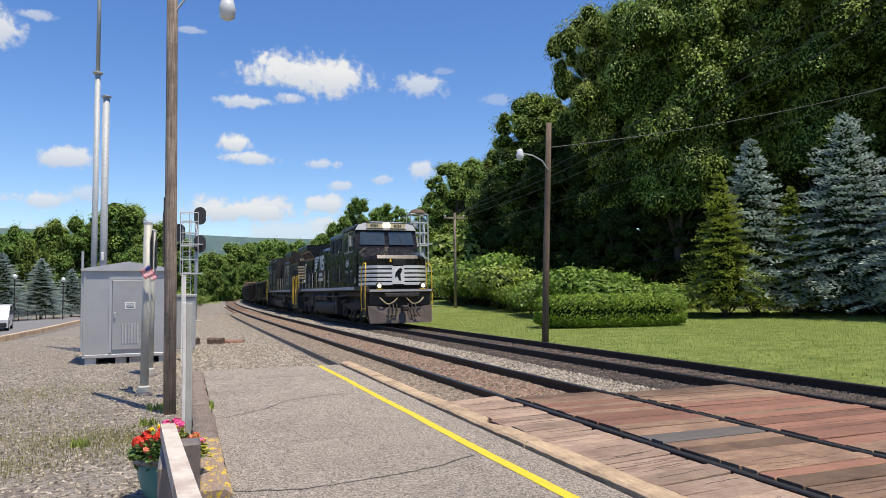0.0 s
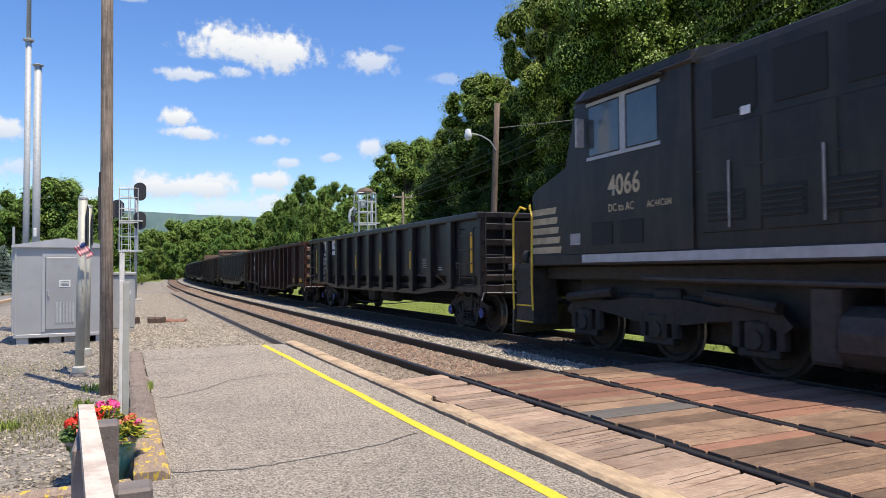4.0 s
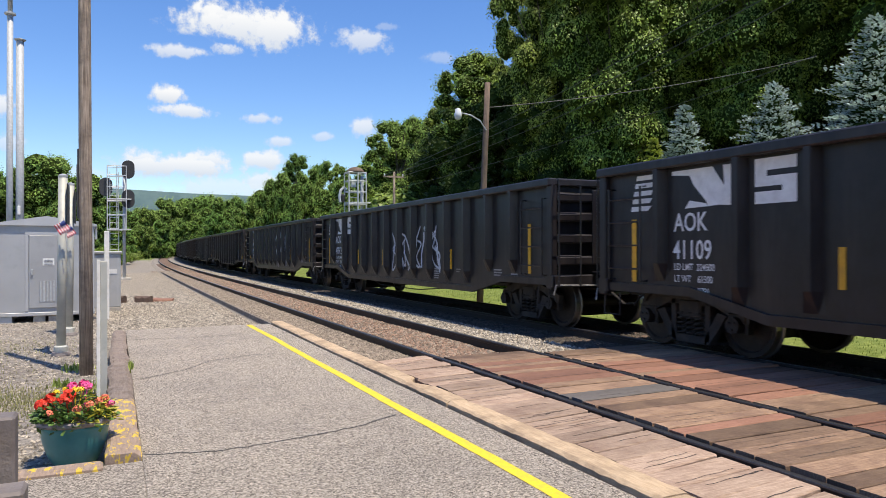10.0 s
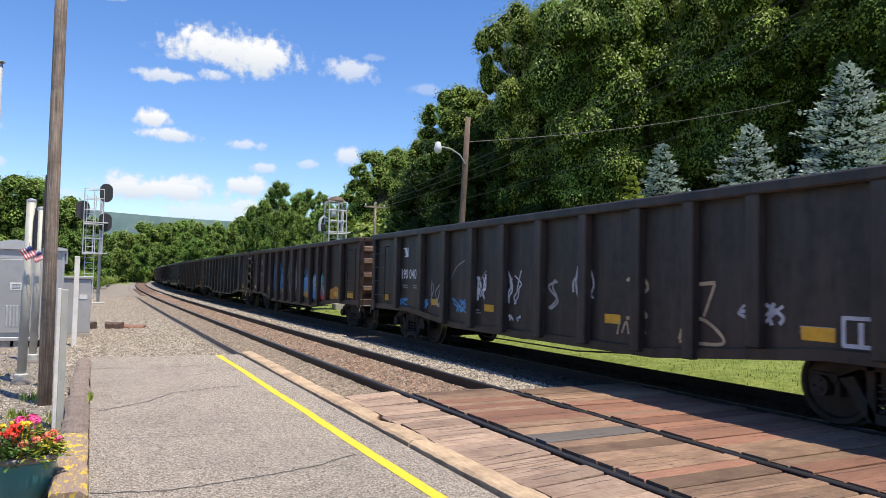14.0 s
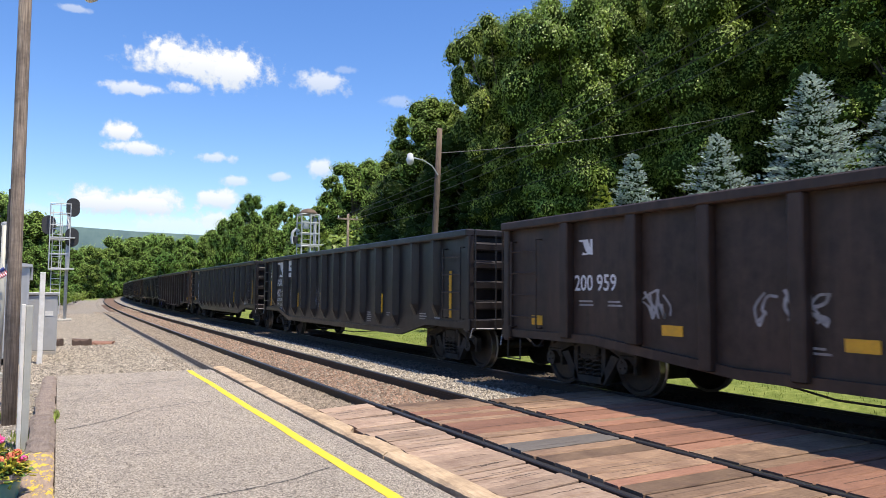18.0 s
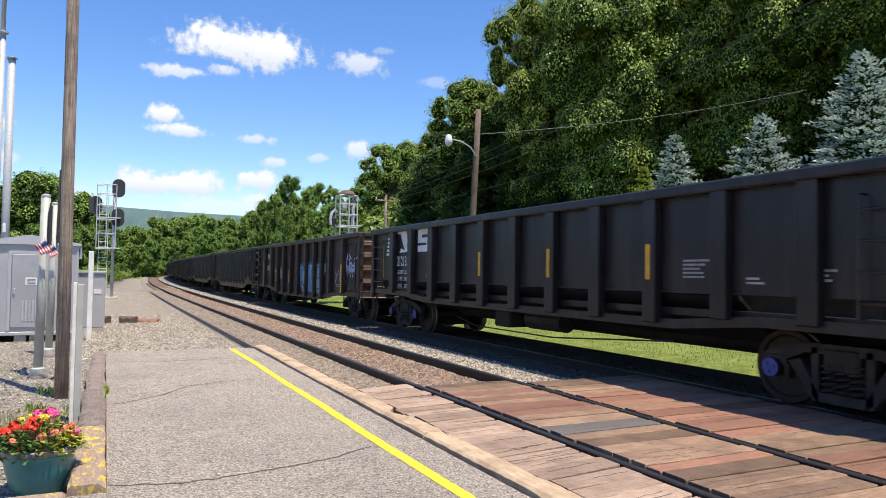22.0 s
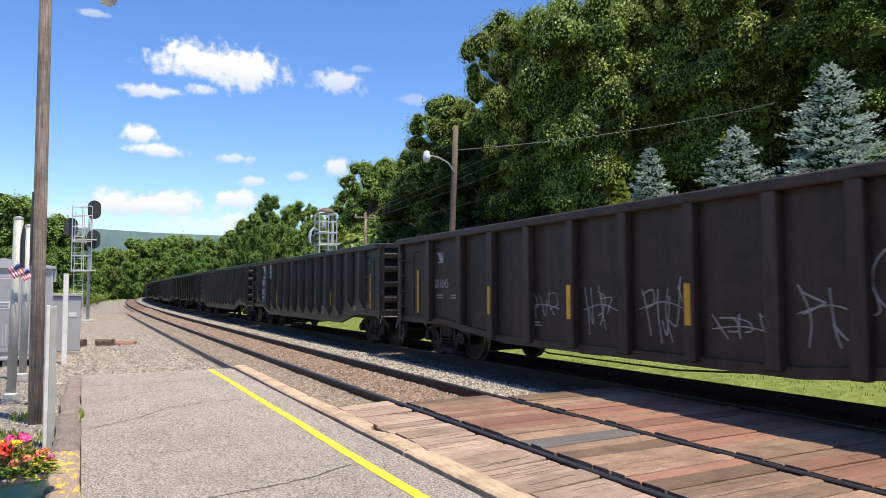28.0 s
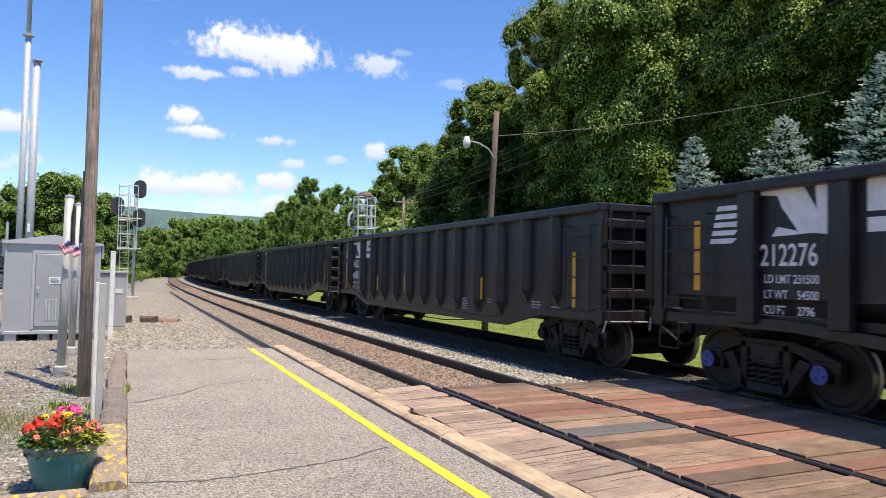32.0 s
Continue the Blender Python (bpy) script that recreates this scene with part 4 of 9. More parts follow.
FRAME_MESH = {s: truck_frame_geo(s, 0.86, WHEEL_R).mesh("side_frame", TRUCK) for s in (-1, 1)}
SPRING_MESH = {s: spring_geo(s, WHEEL_R).mesh("spring_nest", TRUCK) for s in (-1, 1)}
BOLSTER_MESH = Geo().box(-1.05, 1.05, -0.22, 0.22, WHEEL_R + 0.02, WHEEL_R + 0.30, 0.03).box(-0.3, 0.3, -0.3, 0.3, WHEEL_R + 0.28, WHEEL_R + 0.42, 0.02).box(-0.93, 0.93, -0.27, 0.27, WHEEL_R - 0.33, WHEEL_R + 0.05, 0.02).box(-0.8, 0.8, -0.62, -0.42, WHEEL_R - 0.12, WHEEL_R + 0.06, 0.02).box(-0.8, 0.8, 0.42, 0.62, WHEEL_R - 0.12, WHEEL_R + 0.06, 0.02).mesh("truck", TRUCK)


def add_truck(car, y, wheels="plain"):
    t = part("truck", BOLSTER_MESH, TRUCK, car, at=(0, y, 0))
    for s in (-1, 1):
        part("side_frame", FRAME_MESH[s], TRUCK, t)
        part("spring_nest", SPRING_MESH[s], TRUCK, t)
    for s in (-1, 1):
        w = part("wheelset", wheel_meshes[wheels], WHEEL, t)
        w.matrix_parent_inverse = Matrix.Translation((0, s * 0.86, WHEEL_R))
    return t


def coupler_geo(y, s):
    g = Geo()
    g.box(-0.07, 0.07, min(y, y + s * 0.62), max(y, y + s * 0.62), 0.70, 0.84, 0.02)
    g.box(-0.13, 0.16, min(y + s * 0.50, y + s * 0.78), max(y + s * 0.50, y + s * 0.78), 0.66, 0.90, 0.05)
    return g


def ladder_geo(axis, where, a, b, z0, z1, rungs, stand=0.07):
    """Two stiles and rungs standing off a wall. axis 'x': on a flank at x = where from y a to b; 'y': on an end at y = where."""
    g = Geo()
    def p(u, z, off):
        return (where + off, u, z) if axis == "x" else (u, where + off, z)
    for u in (a, b):
        g.tube([p(u, z0, 0), p(u, z0, stand), p(u, z1, stand), p(u, z1, 0)], 0.017, 6)
    for i in range(rungs):
        z = z0 + (z1 - z0) * (i + 0.5) / rungs
        g.tube([p(a, z, stand), p(b, z, stand)], 0.014, 6)
    return g


STYLES = {
    # paint, rib count, rib half width, sill heights (end, middle), end plate, tan ends, wheel caps
    "post": dict(ribs=13, rib_w=0.085, end_z=0.86, mid_z=0.58, ramp=1.3, wedge=True, wheels="plain", hl=7.72, axle=1.45, inner=2.05),
    "plain": dict(ribs=11, rib_w=0.095, end_z=0.80, mid_z=0.56, ramp=2.6, wedge=False, wheels="plain", hl=7.88),
    "tub": dict(ribs=11, rib_w=0.13, end_z=0.98, mid_z=0.86, ramp=1.4, wedge=False, wheels="blue", sheet=1.33, hl=7.85, axle=1.48),
}
TOP = 2.78
HALF_LEN = 7.62
RIB_MESH = {}


def rib_place(style, i):
    n = STYLES[style]["ribs"]
    if style == "plain":
        return (-6.27, -4.76, -3.75, -2.75, -1.53, -0.28, 0.96, 2.20, 3.45, 4.70, 6.18)[i]
    if style == "post":
        return 6.42 if i == n - 1 else -6.35 + 1.03 * i
    return -HALF_LEN + 1.30 + (2 * HALF_LEN - (2.52 if style == "post" else 2.70)) * i / (n - 1)


def inner_end(hl):
    return hl - 2.6


def build_gondola(style, paint, end_paint, label):
    """An open gondola wagon on two trucks; its own origin lies on the rails under its middle, +y is its trailing end."""
    k = STYLES[style]
    car = root("gondola_wagon", label, "gondola wagon", "wagons of the train")
    hl, xs = k.get("hl", HALF_LEN), 1.40
    ez, mz, rp = k["end_z"], k["mid_z"], k["ramp"]
    inner = hl - k.get("inner", 2.45)
    low = [(-hl, ez), (-inner - 0.2, ez), (-inner + rp - 0.2, mz), (inner - rp + 0.2, mz), (inner + 0.2, ez), (hl, ez)]
    sheet = [(-hl, k["sheet"]), (hl, k["sheet"])] if "sheet" in k else low
    outline = sheet + [(hl, TOP - 0.05), (-hl, TOP - 0.05)]
    if "sheet" in k:
        for s in (-1, 1):
            part("slope_sheet", Geo().prism([(s * (xs - 0.05), k["sheet"]), (s * 0.62, 0.72), (s * 0.62, 0.68), (s * (xs - 0.01), k["sheet"] - 0.03)], "y", -inner_end(hl), inner_end(hl)), paint, car)
        # added dark plates: shade behind the ribs, hiding the floor's sky reflection
        for s in (-1, 1):
            part("inner_side", Geo().box(*sorted((s * (xs - 0.30), s * (xs - 0.34))), -hl + 0.1, hl - 0.1, 1.0, k["sheet"] + 0.1), TRUCK, car)
        part("centre_sill_tube", Geo().tube([(0, -hl + 3.2, 0.78), (0, hl - 3.2, 0.78)], 0.32, 20), TRUCK, car)
    for s in (-1, 1):
        part("side_wall", Geo().prism(outline, "x", *sorted((s * xs, s * (xs - 0.045)))), paint, car)
    part("floor", Geo().box(-xs + 0.05, xs - 0.05, -hl + 0.02, hl - 0.02, 1.02, 1.12).box(-0.25, 0.25, -hl - 0.1, hl + 0.1, 0.62, 1.02, 0.02), paint, car)
    # top chord all round
    g = Geo()
    for s in (-1, 1):
        g.box(*sorted((s * 1.36, s * 1.565)), -hl - 0.06, hl + 0.06, TOP - 0.14, TOP, 0.02)
        g.box(-1.36, 1.36, *sorted((s * (hl - 0.06), s * (hl + 0.09))), TOP - 0.14, TOP - 0.003, 0.02)
    part("top_chord", g, paint, car)
    # end walls, stiffened by level ribs
    for s in (-1, 1):
        e = part("end_wall", Geo().box(-1.39, 1.39, *sorted((s * (hl - 0.02), s * (hl - 0.07))), ez + 0.1, TOP - 0.1), end_paint, car)
        g = Geo()
        for z in (1.28, 1.68, 2.08, 2.44):
            g.box(-1.37, 1.37, *sorted((s * (hl - 0.03), s * (hl + 0.10))), z - 0.085, z + 0.085, 0.03)
        part("end_corrugation", g, end_paint, e)
        part("end_panel", Geo().box(-0.62, 0.98, *sorted((s * (hl + 0.09), s * (hl + 0.12))), 1.22, TOP - 0.2, 0.008), end_paint, e)
        part("end_sill", Geo().box(-1.5, 1.5, *sorted((s * (hl - 0.14), s * (hl + 0.10))), ez - 0.06, ez + 0.16, 0.02), paint, car)
        part("coupler", coupler_geo(s * hl, s), TRUCK, car, "grimy cast knuckle coupler")
        part("end_ladder", ladder_geo("y", s * (hl + 0.06), -s * 1.42, -s * 0.95, ez - 0.05, TOP - 0.12, 5, s * 0.14), paint, car)
        part("end_ladder", ladder_geo("y", s * (hl + 0.06), s * 0.95, s * 1.42, ez - 0.05, TOP - 0.12, 5, s * 0.14), paint, car)
        part("end_platform", Geo().box(-0.6, 0.75, *sorted((s * (hl + 0.06), s * (hl + 0.34))), ez + 0.18, ez + 0.22, 0.008), end_paint, car)
        part("air_hose", Geo().tube([(-0.35, s * (hl + 0.1), 0.8), (-0.36, s * (hl + 0.4), 0.66), (-0.30, s * (hl + 0.62), 0.50), (-0.2, s * (hl + 0.74), 0.52)], 0.022, 6), TRUCK, car)
        part("uncoupling_lever", Geo().tube([(-1.5, s * (hl + 0.14), ez - 0.20), (-1.46, s * (hl + 0.16), ez - 0.02), (-0.5, s * (hl + 0.18), ez - 0.04), (-0.16, s * (hl + 0.5), 0.86)], 0.014, 6), LETTER_GREY, car, "pale steel uncoupling rod")
        for q in (-1, 1):
            part("corner_post", Geo().box(*sorted((q * 1.36, q * 1.50)), *sorted((s * (hl - 0.10), s * (hl + 0.06))), ez - 0.1, TOP - 0.1, 0.02), paint, car)
            part("step", Geo().tube([(q * 1.46, s * (hl - 0.05), ez - 0.05), (q * 1.47, s * (hl - 0.05), ez - 0.40), (q * 1.47, s * (hl - 0.42), ez - 0.40), (q * 1.46, s * (hl - 0.42), ez - 0.05)], 0.016, 6), TRUCK, car)
    # side ribs: one mesh a kind, shared by all
    key = style, paint.name
    if key not in RIB_MESH:
        w = k["rib_w"]
        for zone, z0 in (("end", ez), ("mid", mz)):
            g = Geo()
            if k["wedge"]:
                ring = [(-w * 1.25, 0), (-w * 0.55, 1), (w * 0.55, 1), (w * 1.25, 0)]
                v = [(-xs + 0.002, y, TOP - 0.13) if not d else (-TRAIN_HALF, y, TOP - 0.13) for y, d in ring]
                v += [(-xs + 0.002, y, z0 + 0.42) if not d else (-TRAIN_HALF, y, z0 + 0.42) for y, d in ring]
                v += [(-xs + 0.002, y * 1.5, z0 + 0.16) if not d else (-xs - 0.012, y, z0 + 0.16) for y, d in ring]
                f = [(3, 2, 1, 0), (0, 1, 5, 4), (1, 2, 6, 5), (2, 3, 7, 6), (4, 5, 9, 8), (5, 6, 10, 9), (6, 7, 11, 10), (8, 9, 10, 11)]
                g.add(v, f)
            else:
                g.box(-TRAIN_HALF, -xs + 0.002, -w, w, z0 + 0.03, TOP - 0.13, 0.018)
            m = g.mesh("side_rib", paint)
            h = Geo().add([(-x, y, z) for x, y, z in g.v], [q[::-1] for q in g.f])
            RIB_MESH[key + (zone, -1)] = m
            RIB_MESH[key + (zone, 1)] = h.mesh("side_rib", paint)
        RIB_MESH[key] = True
    n = k["ribs"]
    for s in (-1, 1):
        for i in range(n):
            y = rib_place(style, i)
            zone = "mid" if abs(y) < inner - 0.5 * rp else "end"
            part("side_rib", RIB_MESH[key + (zone, s)], paint, car, at=(0, y, 0))
        sill = [(yy, zz - 0.03) for yy, zz in low] + [(yy, zz + 0.10) for yy, zz in reversed(low)]
        part("side_sill", Geo().prism(sill, "x", *sorted((s * (xs - 0.02), s * (xs + 0.055)))), paint, car)
        for e in (-1, 1):
            part("side_ladder", ladder_geo("x", s * 1.40, e * (hl - 0.95), e * (hl - 0.22), ez + 0.15, TOP - 0.35, 4, s * 0.12), paint, car)
    for e in (-1, 1):
        add_truck(car, e * (hl - k.get("axle", 1.70)), k["wheels"])
    part("brake_reservoir", Geo().tube([(-0.7, -0.7, 0.66), (-0.7, 0.5, 0.66)], 0.2, 12).box(-1.0, -0.5, 0.9, 1.5, 0.45, 0.8, 0.03), TRUCK, car)
    part("brake_rod", Geo().tube([(-1.15, -3.9, 0.62), (-1.2, -1.0, 0.42), (-1.2, 2.0, 0.42), (-1.15, 3.0, 0.56)], 0.014, 5), TRUCK, car)
    part("train_line", Geo().tube([(-0.45, -hl - 0.1, 0.74), (-0.45, hl + 0.1, 0.74)], 0.025, 6), TRUCK, car)
    return car


FLANK = -1.405
RIB_FACE = -TRAIN_HALF - 0.006


def stripes_emblem(car, y, z, x, height, material):
    """Five slanting bars and three angular painted blocks, the operator's emblem as plain shapes."""
    h = height / 9.0
    o = []
    for i in range(5):
        zz = z + (8 - 2 * i) * h
        o.append([(y + 0.03 * i, zz), (y - 0.40 + 0.035 * i, zz), (y - 0.42 + 0.02 * i, zz + h * 1.25), (y - 0.02 + 0.03 * i, zz + h * 1.25)])
    return side_poly(o, x, material, car)


def block_emblem(car, y, z, h, w, x, material):
    """Two bold angular blocks."""
    shapes = (((0.0, 1.0), (0.0, 0.90), (0.30, 0.84), (0.36, 0.60), (0.50, 1.0)), ((0.50, 1.0), (0.36, 0.60), (0.56, 0.16), (0.60, 0.02), (0.76, 0.04), (0.66, 1.0)),
              ((0.66, 1.0), (0.76, 0.04), (0.98, 0.0), (0.84, 0.50)), ((0.84, 0.50), (0.98, 0.0), (1.0, 0.0), (1.0, 1.0), (0.82, 1.0)), ((0.22, 0.0), (0.30, 0.20), (0.56, 0.10), (0.60, 0.02)))
    return side_poly([[(y - a * w, z + b * h) for a, b in o] for o in shapes], x, material, car)


def s_block(car, y, z, h, w, x, material):
    t = 0.27 * h
    o = [[(y, z), (y - w, z), (y - w, z + 0.60 * h), (y - 0.30 * w, z + 0.60 * h), (y - 0.30 * w, z + h - t), (y - w, z + h - t), (y - w, z + h), (y, z + h), (y, z + 0.38 * h), (y - 0.66 * w, z + 0.38 * h), (y - 0.66 * w, z + t), (y, z + t)]]
    return side_poly(o, x, material, car)


def reflectors(car, marks, upright, style):
    """Yellow strips: upright ones beyond the ribs or on the nearest rib's face, level ones in the middle of a panel."""
    ribs = [rib_place(style, i) for i in range(STYLES[style]["ribs"])]
    for y, z0, z1, w in marks:
        x = FLANK
        if upright and style != "post" and -6.3 < y < 6.2:
            y, x = min(ribs, key=lambda q: abs(q - y)), -TRAIN_HALF
        elif not upright and -6.2 < y < 6.1:
            y = min([(a + b) / 2 for a, b in zip(ribs, ribs[1:])], key=lambda q: abs(q - y))
        part("reflector", Geo().box(x - 0.006, x, y - w / 2, y + w / 2, z0, z1), REFLECT, car)


def small_print(car, rows):
    """Bars where the small stencilled notices stand."""
    for y, z, w, lines in rows:
        g = Geo()
        for i in range(lines):
            ww = w * (0.6 + 0.4 * hash01("print", y, i))
            g.add([(FLANK - 0.004, y, z - i * 0.055), (FLANK - 0.004, y - ww, z - i * 0.055), (FLANK - 0.004, y - ww, z - i * 0.055 + 0.028), (FLANK - 0.004, y, z - i * 0.055 + 0.028)], [(0, 1, 2, 3)])
        part("stencil", g, LETTER_GREY, car)


def dress_black(car, mark, number, limits=("LD LMT  224500", "LT WT    61500", "CU FT     2791")):
    """Emblem, marks and upright yellow reflectors of the black ribbed wagons."""
    x = FLANK - 0.006
    stripes_emblem(car, 6.98, 2.06, x, 0.52, LETTER)
    block_emblem(car, 6.22, 2.05, 0.54, 1.14, x, LETTER)
    s_block(car, 4.78, 2.04, 0.56, 0.60, x, LETTER)
    side_text(mark, 6.18, 1.74, 0.36, x, LETTER, car, 0.80)
    side_text(number, 6.20, 1.35, 0.37, x, LETTER, car, 0.78)
    for i, words in enumerate(limits):
        side_text(words, 6.18, 1.19 - 0.165 * i, 0.135, x, LETTER, car, 0.80)
    reflectors(car, [(7.03, 0.99, 1.94, 0.10), (3.62, 1.03, 1.50, 0.085), (1.30, 1.03, 1.50, 0.085), (-6.9, 1.02, 1.98, 0.10), (-1.05, 1.03, 1.50, 0.085), (-3.4, 1.03, 1.50, 0.085)], True, "post")
    small_print(car, [(-2.45, 1.00, 0.34, 5), (-3.7, 1.02, 0.22, 2), (-5.5, 1.05, 0.42, 3), (-6.2, 0.98, 0.26, 2)])


def dress_plain(car, number, seeds, colours, upright=False, letter=None):
    letter = letter or LETTER_GREY
    x = FLANK - 0.006
    block_emblem(car, 5.95, 2.12, 0.24, 0.32, x, letter)
    side_text(number, 6.06, 1.58, 0.34 if letter is LETTER else 0.27, x, letter, car)
    small_print(car, [(5.95, 1.40, 0.36, 2), (5.3, 1.40, 0.30, 2), (-5.3, 1.1, 0.5, 2), (-6.5, 1.02, 0.3, 2), (2.2, 0.95, 0.3, 2)])
    if upright:
        reflectors(car, [(6.95, 1.0, 2.0, 0.10), (3.9, 1.06, 1.60, 0.10), (1.2, 1.06, 1.60, 0.10), (-1.3, 1.06, 1.60, 0.10), (-6.0, 0.86, 1.80, 0.14)], True, "plain")
    else:
        reflectors(car, [(7.05, 1.00, 1.16, 0.30), (4.15, 0.98, 1.12, 0.36), (1.1, 0.95, 1.09, 0.36), (-1.9, 0.95, 1.09, 0.36), (-4.9, 0.97, 1.12, 0.40), (-6.9, 0.96, 1.16, 0.55)], False, "plain")
    for i, (sd, y, z, w, h, m) in enumerate(seeds):
        scrawl(sd, y, z, w, h, FLANK - 0.006, colours[m % len(colours)], car, strokes=max(2, int(w / 0.28)))



# ---- locomotives ----
def flank_text(words, y, z, size, side, x, material, parent, squeeze=0.95, slant=0.0):
    """Lettering on either flank of a locomotive; it starts at y and reads to the right as seen from outside."""
    me = text_mesh(words, size, bold=0.02)
    turn = Matrix(((0, 0, side, side * x), (side * squeeze, side * slant, 0, y), (0, 1, 0, z), (0, 0, 0, 1)))
    me.transform(turn)
    me.materials.clear()
    me.materials.append(material)
    return part("lettering", me, material, parent)


def flank_poly(outlines, side, x, y, z, material, parent, name="emblem"):
    """Outlines of (right, up) as seen from outside, starting at y, z."""
    g = Geo()
    for o in outlines:
        g.add([(side * x, y + side * a, z + b) for a, b in o], [tuple(range(len(o)))])
    return part(name, g, material, parent)


LOCO_FRAME_MESH = {}


def loco_truck(loco, y):
    g = Geo().box(-1.0, 1.0, -0.3, 0.3, 0.72, 1.15, 0.04).box(-0.95, 0.95, -1.9, 1.9, 0.85, 1.05, 0.03)
    t = part("truck", g, LOCO_FRAME, loco, at=(0, y, 0))
    for s in (-1, 1):
        if s not in LOCO_FRAME_MESH:
            h = Geo()
            x0, x1 = sorted((s * 1.02, s * 1.17))
            top = [(-2.45, 0.72), (-2.2, 0.98), (-1.2, 0.92), (-0.6, 1.0), (0.6, 1.0), (1.2, 0.92), (2.2, 0.98), (2.45, 0.72)]
            low = [(2.3, 0.60), (1.95, 0.78), (1.1, 0.70), (0.6, 0.62), (-0.6, 0.62), (-1.1, 0.70), (-1.95, 0.78), (-2.3, 0.60)]
            h.prism(top + low, "x", x0, x1)
            for yy in (-1.9, 0.0, 1.9):
                h.box(x0 - 0.03, x1 + 0.03, yy - 0.20, yy + 0.20, 0.36, 0.76, 0.03)
                h.box(x0, x1, yy - 0.34, yy + 0.34, 0.28, 0.40, 0.02)
                h.tube([(s * 1.1, yy, LOCO_WHEEL_R), (s * 1.24, yy, LOCO_WHEEL_R)], 0.13, 12)
                for dy in (-0.36, 0.36):
                    h.tube([(s * 1.1, yy + dy, 0.40), (s * 1.1, yy + dy, 0.80)], 0.085, 8)
            h.tube([(s * 1.22, -2.3, 0.95), (s * 1.22, -1.0, 1.08)], 0.09, 8)
            h.tube([(s * 1.22, 1.1, 1.08), (s * 1.22, 2.3, 0.95)], 0.09, 8)
            LOCO_FRAME_MESH[s] = h.mesh("side_frame", TRUCK)
        part("side_frame", LOCO_FRAME_MESH[s], TRUCK, t)
    for yy in (-1.9, 0.0, 1.9):
        w = part("wheelset", wheel_meshes["loco"], WHEEL, t)
        w.matrix_parent_inverse = Matrix.Translation((0, yy, LOCO_WHEEL_R))


def build_loco(number, paint, letters, label, front_white):
    """A six-axle road locomotive, nose towards -y, its origin on the rails under its middle."""
    L = root("locomotive", label, "locomotive", "locomotives of the train")
    deck = 1.66
    part("walkway_deck", Geo().box(-1.46, 1.46, -9.7, 9.7, 1.47, deck, 0.02), LOCO_FRAME, L)
    part("underframe", Geo().box(-1.12, 1.12, -9.6, 9.6, 1.22, 1.466, 0.03), LOCO_FRAME, L)
    part("draft_sill", Geo().box(-0.6, 0.6, -9.9, 10.2, 0.95, 1.215, 0.03), LOCO_FRAME, L)
    part("fuel_tank", Geo().prism([(-1.20, 0.98), (-1.38, 0.88), (-1.44, 0.70), (-1.42, 0.50), (-1.28, 0.34), (-1.02, 0.27), (1.02, 0.27), (1.28, 0.34), (1.42, 0.50), (1.44, 0.70), (1.38, 0.88), (1.20, 0.98)], "y", -3.1, 2.6), LOCO_FRAME, L, smooth=False)
    for y in (-3.5, 2.6):
        part("tank_bulkhead", Geo().box(-1.40, 1.40, y, y + 0.4, 0.32, 1.21, 0.05), LOCO_FRAME, L)
    for s in (-1, 1):
        part("sill_stripe", Geo().box(*sorted((s * 1.462, s * 1.468)), -7.9, 7.9, deck - 0.15, deck - 0.02), SILL_STRIPE, L)
        for y0 in (-0.9, 0.95):
            tank = part("air_tank", Geo().tube([(s * 1.20, y0, 1.17), (s * 1.20, y0 + 0.06, 1.17), (s * 1.20, y0 + 1.55, 1.17), (s * 1.20, y0 + 1.62, 1.17)], 0.215, 18), LOCO_FRAME, L)
            for yy in (y0 + 0.25, y0 + 1.3):
                part("strap", Geo().tube([(s * 1.20, yy, 1.17), (s * 1.20, yy + 0.05, 1.17)], 0.222, 18), LOCO_GRILL, tank)
        part("sill_valve", Geo().box(*sorted((s * 1.13, s * 1.36)), -2.6, -2.1, 0.98, 1.40, 0.03), LOCO_FRAME, L)
        part("conduit", Geo().tube([(s * 1.40, -6.4, 1.26), (s * 1.42, -3, 1.22), (s * 1.42, 3, 1.22), (s * 1.4, 6.6, 1.26)], 0.035, 6), LOCO_FRAME, L)
    for y in (-6.35, 6.35):
        part("traction_gear", Geo().box(-0.85, 0.85, y - 2.5, y + 2.5, 0.62, 1.30, 0.05).box(-0.6, 0.6, y - 2.3, y + 2.3, 0.30, 0.65, 0.05), LOCO_FRAME, L)
    loco_truck(L, -6.35)
    loco_truck(L, 6.35)
    # long hood with rounded shoulders
    def hood(w, z0, z1, r=0.22):
        return [(-w, z0), (-w, z1 - r), (-w + r * 0.3, z1 - r * 0.3), (-w + r, z1), (w - r, z1), (w - r * 0.3, z1 - r * 0.3), (w, z1 - r), (w, z0)]
    part("engine_hood", Geo().prism(hood(0.98, deck, 4.02), "y", -1.9, 6.0), paint, L)
    part("radiator_hood", Geo().prism(hood(1.02, deck, 3.55, 0.05), "y", 6.0, 8.95), paint, L)
    part("hood_end", Geo().prism([(-1.02, 8.9), (1.02, 8.9), (1.02, 9.05), (0.32, 9.65), (-0.32, 9.65), (-1.02, 9.05)], "z", deck, 4.38), paint, L)
    part("equipment_cabin", Geo().prism(hood(1.42, deck, 4.10, 0.12), "y", -5.25, -1.9), paint, L)
